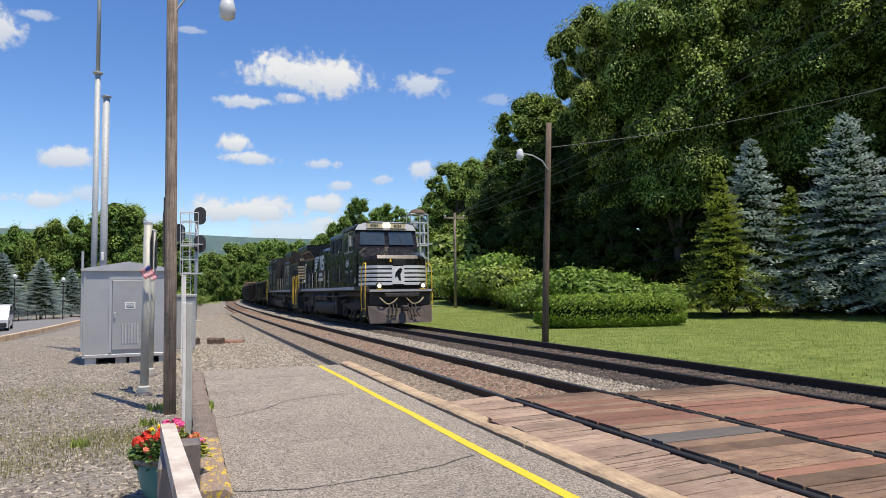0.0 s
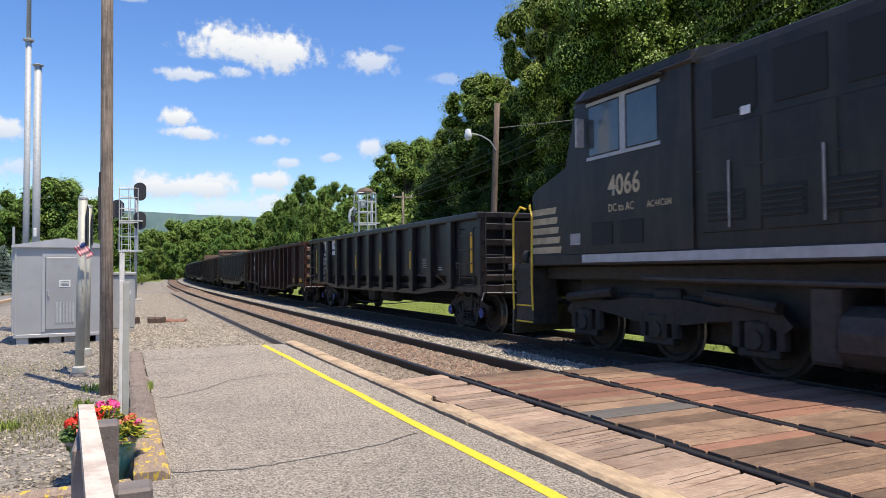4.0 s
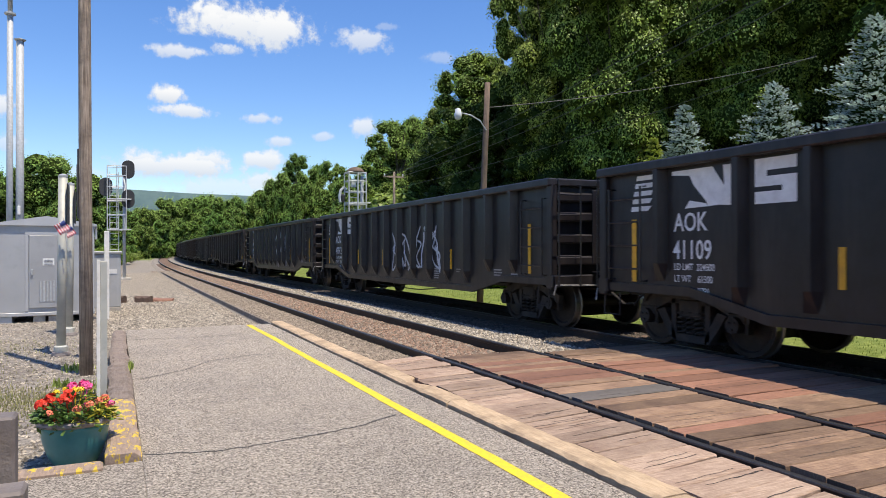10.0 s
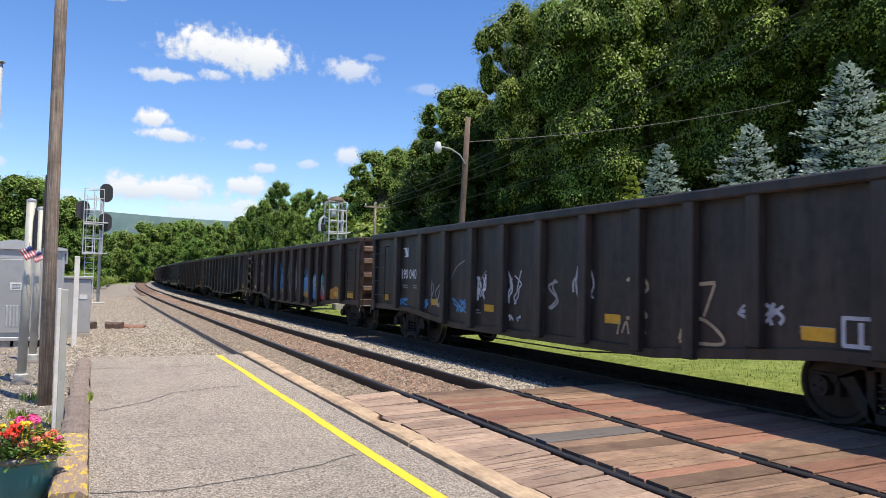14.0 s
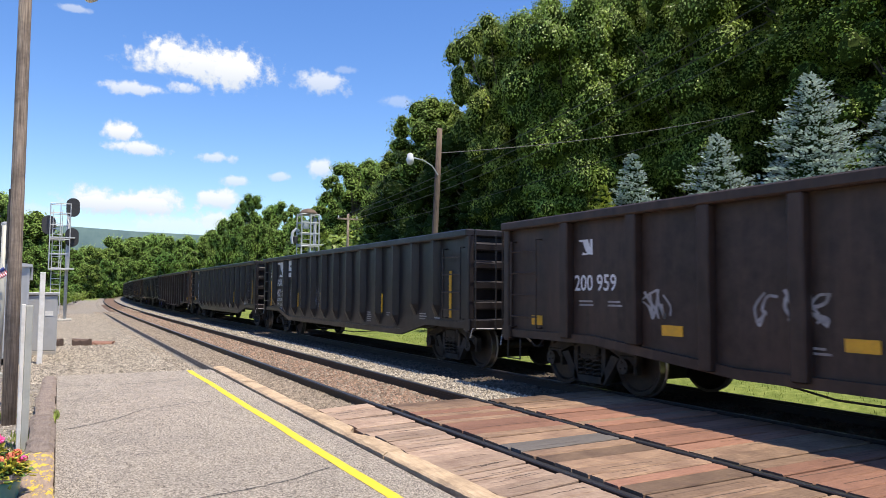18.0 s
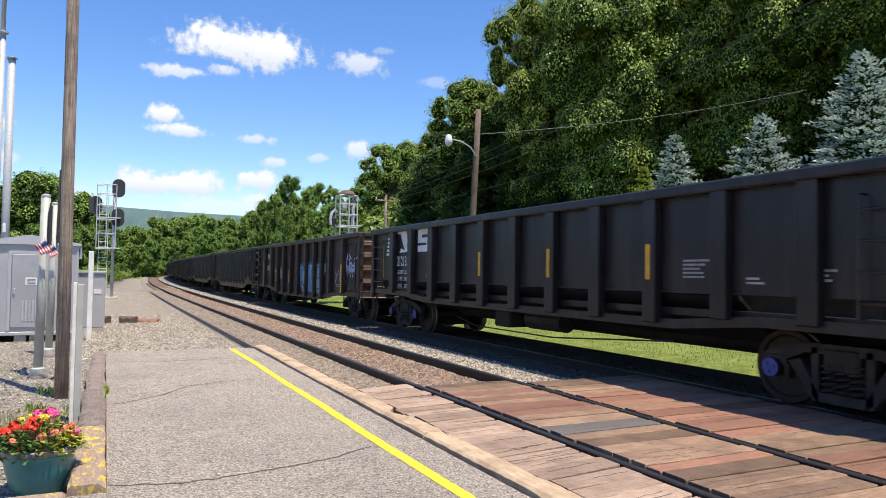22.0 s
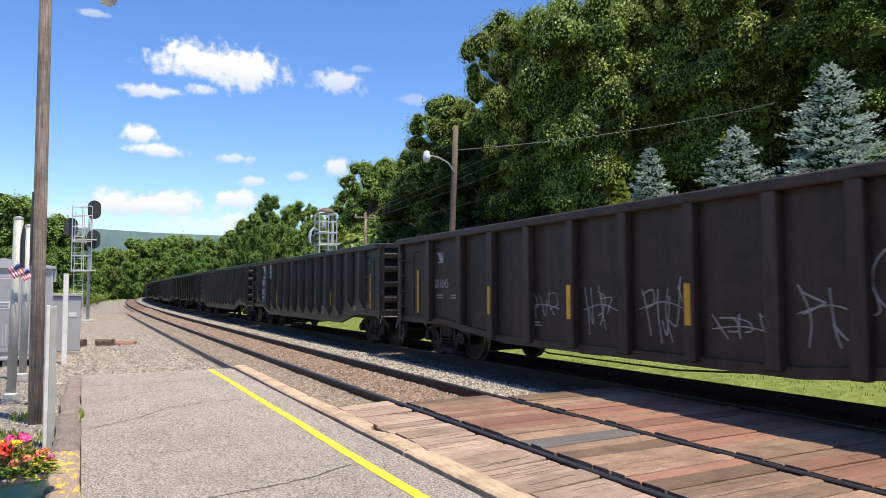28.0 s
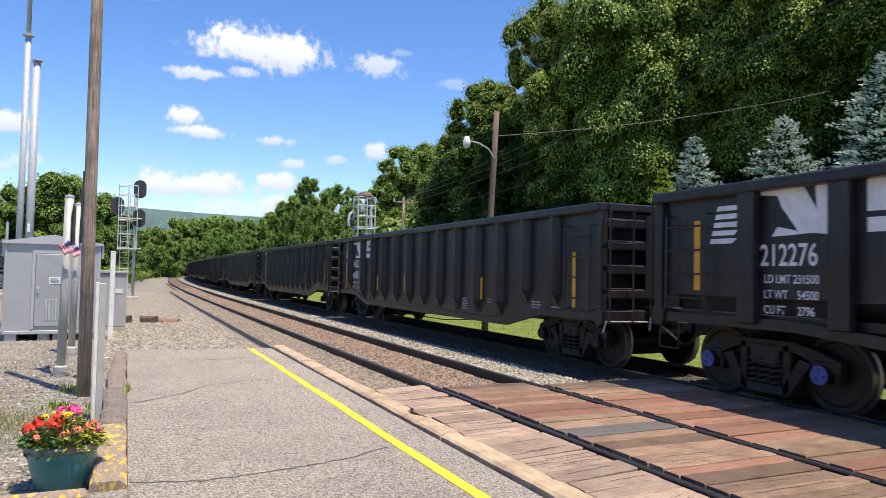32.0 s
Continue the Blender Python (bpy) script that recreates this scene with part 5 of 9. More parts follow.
    # flared radiator wings
    part("radiator_wing", Geo().prism([(-1.52, 4.06), (-1.52, 4.35), (-1.46, 4.41), (1.46, 4.41), (1.52, 4.35), (1.52, 4.06), (1.34, 4.02), (1.03, 3.54), (-1.03, 3.54), (-1.34, 4.02)], "y", 5.1, 9.15), paint, L)
    for s in (-1, 1):
        for k in range(2):
            part("radiator_grille", Geo().add([(s * 1.09, 5.3 + k * 1.9, 3.62), (s * 1.315, 5.3 + k * 1.9, 3.965), (s * 1.315, 7.0 + k * 1.9, 3.965), (s * 1.09, 7.0 + k * 1.9, 3.62)], [(0, 1, 2, 3)]), LOCO_GRILL, L)
        for k in range(5):
            part("hood_door", Geo().box(*sorted((s * 0.985, s * 1.005)), -1.7 + k * 1.5, -0.35 + k * 1.5, 1.85, 3.55, 0.008), paint, L)
        for k in range(3):
            part("door_grille", Geo().box(*sorted((s * 1.022, s * 1.034)), 6.2 + k * 0.95, 6.95 + k * 0.95, 2.05, 3.10, 0.006), LOCO_GRILL, L)
        for k in range(3):
            part("vent", Geo().box(*sorted((s * 1.42, s * 1.434)), -4.9 + k * 1.0, -4.15 + k * 1.0, 3.25, 3.85, 0.006), LOCO_GRILL, L)
            part("cabin_door", Geo().box(*sorted((s * 1.42, s * 1.438)), -5.1 + k * 1.06, -4.1 + k * 1.06, 1.85, 3.15, 0.01), paint, L)
        for k in range(4):
            part("door_handle", Geo().box(*sorted((s * 1.004, s * 1.03)), -0.55 + k * 1.5, -0.50 + k * 1.5, 2.4, 2.62, 0.004), LOCO_FRAME, L)
        for y0, y1, z0, z1 in ((6.1, 6.5, 2.2, 2.5), (6.55, 6.95, 2.2, 2.5), (6.1, 6.5, 1.8, 2.1), (6.55, 6.95, 1.8, 2.1), (7.35, 8.0, 1.8, 2.15), (7.35, 8.0, 2.75, 3.0), (8.3, 8.55, 1.9, 2.9)):
            part("access_panel", Geo().box(*sorted((s * 1.034, s * 1.046)), y0, y1, z0, z1, 0.006), LOCO_GRILL if z1 < 2.6 else LOCO_FRAME, L)
        for k in range(6):
            y = 6.08 + k * 0.30
            part("louvre_panel", Geo().box(*sorted((s * 1.036, s * 1.05)), y, y + 0.22, 1.84, 3.02, 0.006), LOCO_GRILL, L)
        for y0, w in ((-5.0, 0.66), (-4.1, 0.66), (-3.2, 0.66)):
            vent = part("louvre_panel", Geo().box(*sorted((s * 1.436, s * 1.446)), y0, y0 + w, 1.98, 2.34, 0.005), LOCO_GRILL, L)
            for j in range(5):
                part("slat", Geo().box(*sorted((s * 1.444, s * 1.458)), y0 + 0.03, y0 + w - 0.03, 2.01 + 0.065 * j, 2.035 + 0.065 * j), paint, vent)
        for y0 in (-1.15, 0.35, 1.85, 3.35, 4.85):
            part("door_latch", Geo().box(*sorted((s * 1.004, s * 1.022)), y0, y0 + 0.05, 3.2, 3.3), LETTER_GREY, L)
            part("seam_strip", Geo().box(*sorted((s * 0.984, s * 0.999)), y0 - 0.60, y0 - 0.565, 1.75, 3.75), LOCO_GRILL, L)
        for y0, z in ((-1.6, 3.62), (2.6, 3.55), (5.2, 2.3), (-4.4, 3.20), (0.9, 2.0)):
            part("notice_plate", Geo().box(*sorted((s * 1.006, s * 1.012)) if y0 > -1.9 else sorted((s * 1.44, s * 1.446)), y0, y0 + 0.16, z, z + 0.10), LETTER, L)
        part("battery_box", Geo().box(*sorted((s * 1.05, s * 1.44)), 3.3, 4.3, 0.75, 1.28, 0.03), LOCO_FRAME, L)
        part("cable_run", Geo().tube([(s * 1.3, 3.4, 1.1), (s * 1.34, 5.0, 1.18), (s * 1.34, 7.6, 1.16), (s * 1.3, 8.8, 1.2)], 0.03, 6).tube([(s * 1.22, 4.4, 0.98), (s * 1.3, 6.0, 1.1), (s * 1.3, 8.2, 1.06)], 0.022, 6), LOCO_FRAME, L)
        part("sand_pipe", Geo().tube([(s * 1.1, 9.2, 1.3), (s * 1.05, 9.1, 0.7), (s * 0.85, 8.9, 0.22)], 0.025, 6), LOCO_FRAME, L)
    part("exhaust_stack", Geo().box(-0.35, 0.35, 1.0, 2.2, 3.95, 4.22, 0.05), LOCO_FRAME, L)
    part("horn", Geo().tube([(-0.2, -0.6, 4.2), (-0.2, -1.1, 4.2)], 0.07, 8, 0.03).tube([(0, -0.6, 4.22), (0, -1.0, 4.22)], 0.07, 8, 0.03).tube([(0.2, -0.6, 4.2), (0.2, -1.1, 4.2)], 0.06, 8, 0.03), LOCO_FRAME, L)
    # cab
    cab = part("cab", Geo().prism([(-8.35, deck), (-8.35, 3.18), (-8.05, 3.98), (-7.7, 4.20), (-5.25, 4.20), (-5.25, deck)], "x", -1.46, 1.46), paint, L)
    roof = Geo().prism([(-1.50, 4.06), (-1.32, 4.24), (-0.7, 4.36), (0.7, 4.36), (1.32, 4.24), (1.50, 4.06), (1.46, 4.02), (-1.46, 4.02)], "y", -8.02, -5.2)
    part("cab_roof", roof, paint, cab)
    part("roof_front", Geo().prism([(-1.44, 3.98), (-1.30, 4.20), (-0.7, 4.33), (0.7, 4.33), (1.30, 4.20), (1.44, 3.98)], "y", -8.17, -8.03), front_white, cab, "white painted cab brow")
    for s in (-1, 1):
        part("windscreen", Geo().add([(s * 0.10, -8.335, 3.36), (s * 1.30, -8.335, 3.36), (s * 1.24, -8.13, 3.90), (s * 0.10, -8.13, 3.90)], [(0, 1, 2, 3) if s < 0 else (3, 2, 1, 0)]), GLASS_CAB, cab)
        part("side_window", Geo().box(*sorted((s * 1.462, s * 1.472)), -7.65, -6.85, 3.15, 3.90, 0.006), GLASS_CAB, cab)
        part("side_window", Geo().box(*sorted((s * 1.462, s * 1.472)), -6.65, -5.95, 3.15, 3.90, 0.006), GLASS_CAB, cab)
        part("window_frame", Geo().box(*sorted((s * 1.46, s * 1.478)), -7.72, -5.88, 3.08, 3.13).box(*sorted((s * 1.46, s * 1.478)), -7.72, -5.88, 3.92, 3.97).box(*sorted((s * 1.46, s * 1.478)), -6.82, -6.68, 3.1, 3.95), SILL_STRIPE, cab)
        part("awning", Geo().box(*sorted((s * 1.46, s * 1.62)), -7.8, -5.8, 4.00, 4.03), paint, cab)
        part("mirror", Geo().box(*sorted((s * 1.50, s * 1.66)), -7.80, -7.74, 3.3, 3.75, 0.01), LETTER_GREY, cab)
        part("number_board", Geo().box(*sorted((s * 0.20, s * 0.92)), -8.20, -8.15, 4.05, 4.26, 0.01), NUMBER_CREAM, cab, "cream number board")
        me = text_mesh(number, 0.19)
        me.transform(Matrix(((1, 0, 0, s * 0.56 - 0.22), (0, 0, 1, -8.206), (0, 1, 0, 4.085), (0, 0, 0, 1))))
        me.materials.clear()
        me.materials.append(SIGNAL_BLACK)
        part("board_number", me, SIGNAL_BLACK, cab)
        part("board_frame", Geo().box(*sorted((s * 0.17, s * 0.95)), -8.215, -8.16, 4.265, 4.29).box(*sorted((s * 0.17, s * 0.95)), -8.215, -8.16, 4.02, 4.045), SIGNAL_BLACK, cab)
        part("wiper", Geo().tube([(s * 0.75, -8.32, 3.40), (s * 0.55, -8.18, 3.80)], 0.012, 4), LOCO_FRAME, cab)
    part("headlight", Geo().tube([(-0.09, -8.26, 4.16), (-0.09, -8.1, 4.16)], 0.085, 14).tube([(0.11, -8.26, 4.16), (0.11, -8.1, 4.16)], 0.085, 14), LAMP_GLOW, cab, "lit twin headlight")
    # nose
    nose = part("nose", Geo().prism([(-10.0, deck), (-10.06, 2.72), (-9.95, 2.86), (-8.35, 3.28), (-8.35, deck)], "x", -0.92, 0.92), paint, L)
    for s in (-1, 1):
        v = [(s * 0.92, -10.0, deck), (s * 0.92, -10.06, 2.72), (s * 0.92, -9.95, 2.86), (s * 0.92, -8.35, 3.28), (s * 0.92, -8.35, deck), (s * 1.42, -9.55, deck), (s * 1.42, -9.6, 2.68), (s * 1.42, -9.5, 2.78), (s * 1.42, -8.35, 3.10), (s * 1.42, -8.35, deck)]
        f = [(0, 1, 6, 5), (1, 2, 7, 6), (2, 3, 8, 7), (3, 4, 9, 8), (5, 6, 7, 8, 9), (0, 5, 9, 4)]
        part("nose_cheek", Geo().add(v, f if s < 0 else [q[::-1] for q in f]), paint, nose)
        for i in range(5):
            z = 1.74 + i * 0.165
            d = 0.054
            part("nose_stripe", Geo().add([(s * (0.25 if i != 9 else 0.3), -10.075, z - d), (s * 0.93, -10.07, z - d), (s * 1.424, -9.60, z - d), (s * 1.428, -8.62 - i * 0.04, z - d),
                                           (s * (0.25 if i != 9 else 0.3), -10.08, z + d), (s * 0.93, -10.075, z + d), (s * 1.424, -9.62, z + d), (s * 1.428, -8.58 - i * 0.04, z + d)],
                                          [(0, 1, 5, 4), (1, 2, 6, 5), (2, 3, 7, 6)]), letters, nose)
    part("nose_panel", Geo().box(-0.28, 0.28, -10.095, -10.07, 1.72, 2.42, 0.005), letters, nose)
    part("nose_mark", Geo().add([(0.05, -10.1, 1.85), (0.13, -10.1, 1.85), (0.10, -10.1, 2.1), (0.2, -10.1, 2.3), (0.08, -10.1, 2.36), (-0.12, -10.1, 2.18), (-0.15, -10.1, 1.95), (-0.05, -10.1, 2.02)], [tuple(range(8))]), paint, nose, "dark painted emblem shape")
    part("nose_door", Geo().box(-0.22, 0.35, -10.08, -10.05, 2.46, 2.70, 0.01), LOCO_GRILL, nose)
    part("bell", Geo().tube([(-0.35, -10.12, 2.58), (-0.35, -10.12, 2.72)], 0.05, 8, 0.02), HAND_YELLOW, nose)
    # front platform, pilot and fittings
    part("front_platform", Geo().box(-1.45, 1.45, -10.55, -9.6, 1.40, 1.52, 0.02), LOCO_FRAME, L)
    part("front_stripe", Geo().box(-1.40, 1.40, -10.56, -10.545, 1.42, 1.50), SILL_STRIPE, L)
    part("anticlimber", Geo().box(-0.75, 0.75, -10.70, -10.5, 1.20, 1.36, 0.02), LOCO_FRAME, L)
    plow = Geo()
    v = [(-1.45, -10.35, 0.86), (0, -10.72, 0.74), (1.45, -10.35, 0.86), (-1.38, -10.5, 0.14), (0, -10.95, 0.14), (1.38, -10.5, 0.14)]
    v += [(x, y + 0.05, z) for x, y, z in v]
    plow.add(v, [(0, 1, 4, 3), (1, 2, 5, 4), (6, 9, 10, 7), (7, 10, 11, 8), (0, 3, 9, 6), (2, 8, 11, 5), (0, 6, 7, 1), (1, 7, 8, 2), (3, 4, 10, 9), (4, 5, 11, 10)])
    part("snow_plough", plow, PILOT, L, "dusty brown snow plough")
    part("pilot_plate", Geo().box(-1.35, 1.35, -10.36, -10.30, 0.85, 1.42, 0.02), LOCO_FRAME, L)
    part("coupler", coupler_geo(-10.35, -1), TRUCK, L)
    part("coupler", coupler_geo(9.95, 1), TRUCK, L)
    part("rear_pilot", Geo().box(-1.35, 1.35, 10.12, 10.18, 0.45, 1.42, 0.02).prism([(-1.3, 0.45), (1.3, 0.45), (1.05, 0.16), (-1.05, 0.16)], "y", 10.1, 10.16), PILOT, L, "dusty brown rear pilot plate")
    for s in (-1, 1):
        lamp = part("ditch_light", Geo().tube([(s * 0.98, -10.56, 1.66), (s * 0.98, -10.35, 1.66)], 0.12, 14), LOCO_FRAME, L)
        part("lens", Geo().tube([(s * 0.98, -10.575, 1.66), (s * 0.98, -10.562, 1.66)], 0.085, 14), LAMP_GLOW, lamp, "lit lens")
        part("step_edge", Geo().box(*sorted((s * 0.85, s * 1.1)), -10.57, -10.555, 1.50, 1.54), HAND_YELLOW, L)
        pts = [(s * x, -10.62 - 0.05 * math.sin(i * 1.2), 1.18 - 0.26 * math.sin(i / 8 * math.pi)) for i, x in enumerate([0.18 + 0.1 * k for k in range(9)])]
        part("air_hose", Geo().tube(pts, 0.03, 6), HOSE, L, "tan rubber air hose")
        for k in range(3):
            pts = [(s * (0.25 + 0.16 * k), -10.66, 0.92), (s * (0.27 + 0.16 * k), -10.82, 0.70), (s * (0.34 + 0.16 * k), -10.86, 0.48), (s * (0.44 + 0.16 * k), -10.80, 0.42)]
            part("brake_hose", Geo().tube(pts, 0.028, 6), LOCO_FRAME, L)
        for e, y in ((-1, -9.85), (1, 9.9)):
            well = part("step_well", Geo().box(*sorted((s * 1.1, s * 1.46)), y - 0.32, y + 0.32, 0.40, 1.42).box(*sorted((s * 0.9, s * 1.12)), y - 0.3, y + 0.3, 0.4, 1.4), LOCO_FRAME, L)
            for k in range(4):
                part("step", Geo().box(*sorted((s * 1.2, s * 1.50)), y - 0.30, y + 0.30, 0.42 + k * 0.3, 0.445 + k * 0.3), HAND_YELLOW if k in (0, 1) else LOCO_FRAME, well)
            for d in (-0.36, 0.36):
                part("grab_rail", Geo().tube([(s * 1.50, y + d, 0.65), (s * 1.52, y + d, 1.2), (s * 1.50, y + d, 2.35), (s * 1.44, y + d * 0.5, 2.55), (s * 1.38, y + d * 0.2, 2.5)], 0.022, 6), HAND_YELLOW, L, "yellow grab rail")
        # walkway rail
        part("handrail", Geo().tube([(s * 1.42, -5.2, 2.72), (s * 1.42, -1.8, 2.70), (s * 1.42, -1.3, 2.62), (s * 1.42, 9.1, 2.62)], 0.020, 6), LOCO_FRAME, L)
        for k in range(9):
            y = -1.5 + k * 1.3
            part("stanchion", Geo().tube([(s * 1.43, y, deck - 0.05), (s * 1.42, y, 2.62)], 0.018, 6), LETTER_GREY, L, "pale stanchion")
        for y in (-3.2, -4.6):
            part("stanchion", Geo().tube([(s * 1.46, y, 1.9), (s * 1.46, y, 2.7)], 0.016, 6), LETTER_GREY, L)
    part("marker", Geo().tube([(0.62, -10.6, 1.27), (0.62, -10.54, 1.27)], 0.07, 12), RED_DOT, L)
    # rear end
    for k in range(5):
        z = 2.42 + k * 0.2
        for s in (-1, 1):
            v = []
            for zz in (z, z + 0.115):
                v += [(s * 0.14, 9.656, zz), (s * 0.322, 9.656, zz), (s * 1.026, 9.053, zz), (s * 1.026, 8.65 - 0.05 * k, zz)]
            f = [(0, 1, 5, 4), (1, 2, 6, 5), (2, 3, 7, 6)]
            part("rear_stripe", Geo().add(v, f if s > 0 else [q[::-1] for q in f]), letters, L)
    for s in (-1, 1):
        # the number on the slanting corner of the hood's end
        me = text_mesh(number, 0.30, bold=0.02)
        x0, y0 = (0.93, 9.135) if s > 0 else (-0.40, 9.588)
        me.transform(Matrix(((-0.759, 0, s * 0.651, x0 + s * 0.004), (s * 0.651, 0, 0.759, y0 + 0.004), (0, 1, 0, 3.70), (0, 0, 0, 1))))
        me.materials.clear()
        me.materials.append(letters)
        part("lettering", me, letters, L)
        part("marker_light", Geo().tube([(s * 0.62, 9.35, 2.25), (s * 0.62, 9.50, 2.25)], 0.08, 12), LAMP_GLASS, L)
    part("rear_light", Geo().tube([(0, 9.65, 3.98), (0, 9.8, 3.98)], 0.09, 12).tube([(0, 9.65, 4.24), (0, 9.8, 4.24)], 0.09, 12), LAMP_GLASS, L)
    part("rear_platform", Geo().box(-1.45, 1.45, 9.1, 10.35, 1.40, 1.52, 0.02), LOCO_FRAME, L)
    part("rear_rail", Geo().tube([(-1.3, 10.25, 1.5), (-1.3, 10.25, 2.6), (-0.45, 10.25, 2.6), (-0.45, 10.25, 1.5)], 0.02, 6).tube([(1.3, 10.25, 1.5), (1.3, 10.25, 2.6), (0.45, 10.25, 2.6), (0.45, 10.25, 1.5)], 0.02, 6).tube([(-1.3, 10.25, 2.1), (-0.45, 10.25, 2.1)], 0.016, 6), HAND_YELLOW, L)
    for k in range(4):
        part("rear_grab", Geo().tube([(-0.25, 9.64, 2.0 + k * 0.5), (-0.25, 9.74, 2.0 + k * 0.5), (0.2, 9.74, 2.0 + k * 0.5), (0.2, 9.64, 2.0 + k * 0.5)], 0.014, 5), LETTER_GREY, L)
    for k in range(5):
        pts = [(-0.7 + 0.3 * k, 10.18, 1.15), (-0.68 + 0.3 * k, 10.32, 0.98), (-0.62 + 0.3 * k, 10.4, 0.7), (-0.5 + 0.3 * k, 10.42, 0.62)]
        part("brake_hose", Geo().tube(pts, 0.028, 6), LOCO_FRAME, L)
    # paint marks on both flanks
    for s in (-1, 1):
        x = 1.008
        y0 = 5.35 if s < 0 else 0.3
        f = [[(0.0 + 0.10 * i, 0.75 - 0.19 * i), (1.55 - 0.13 * i - 0.1 * (i > 0), 0.75 - 0.19 * i), (1.68 - 0.13 * i, 0.89 - 0.19 * i), (0.06 + 0.10 * i, 0.89 - 0.19 * i)] for i in range(5)]
        f = [[(a - 0.12 * i, b) for a, b in o] for i, o in enumerate(f)]
        f += [[(1.72, 0.02), (1.95, 0.02), (2.12, 0.55), (2.18, 0.02), (2.42, 0.02), (2.62, 0.88), (2.40, 0.88), (2.28, 0.40), (2.22, 0.88), (1.80, 0.88), (1.92, 0.30)],
              [(2.52, 0.0), (3.12, 0.0), (3.22, 0.50), (2.84, 0.50), (2.88, 0.68), (3.28, 0.68), (3.32, 0.88), (2.66, 0.88), (2.56, 0.36), (2.94, 0.36), (2.90, 0.20), (2.54, 0.20)]]
        flank_poly(f, s, x, y0, 2.72, letters, L)
        flank_poly([[(1.45, 0.24), (2.85, 0.24), (2.89, 0.44), (1.49, 0.44)], [(1.30, -0.06), (2.95, -0.06), (2.99, 0.14), (1.34, 0.14)]], s, x, y0, 2.15, LETTER_GREY if letters is LETTER_GOLD else letters, L, "name_bar")
        yc = -6.05 if s < 0 else -7.15
        flank_text(number, yc, 2.50, 0.42, s, 1.466, letters, L)
        flank_text("DC to AC", yc, 2.26, 0.16, s, 1.468, letters, L)
        flank_text("AC44C6M", yc + s * 0.95, 2.26, 0.13, s, 1.468, letters, L)
        part("number_plate_patch", Geo().box(*sorted((s * 1.462, s * 1.467)), -8.25, -7.95, 1.80, 1.98), LETTER_GREY, L)
        part("side_vent", Geo().box(*sorted((s * 1.462, s * 1.474)), -7.6, -7.05, 1.78, 2.12, 0.005), LOCO_GRILL, L)
        part("side_vent", Geo().box(*sorted((s * 1.462, s * 1.474)), -6.85, -6.3, 1.78, 2.12, 0.005), LOCO_GRILL, L)
    # the body stands higher over its trucks, the cab end highest
    for o in [c for c in L.children_recursive if c.type == "MESH" and not c.name.startswith(("truck", "side_frame", "wheelset", "coupler"))]:
        me = o.data
        mean_y = sum(v.co.y for v in me.vertices) / max(1, len(me.vertices))
        up = 1.12 if mean_y < -1.7 else 1.01
        for v in me.vertices:
            if v.co.z > deck:
                v.co.z = 1.74 + (v.co.z - deck) * up
            elif v.co.z > 0.35:
                v.co.z = 0.35 + (v.co.z - 0.35) * 1.39 / (deck - 0.35)
    return L


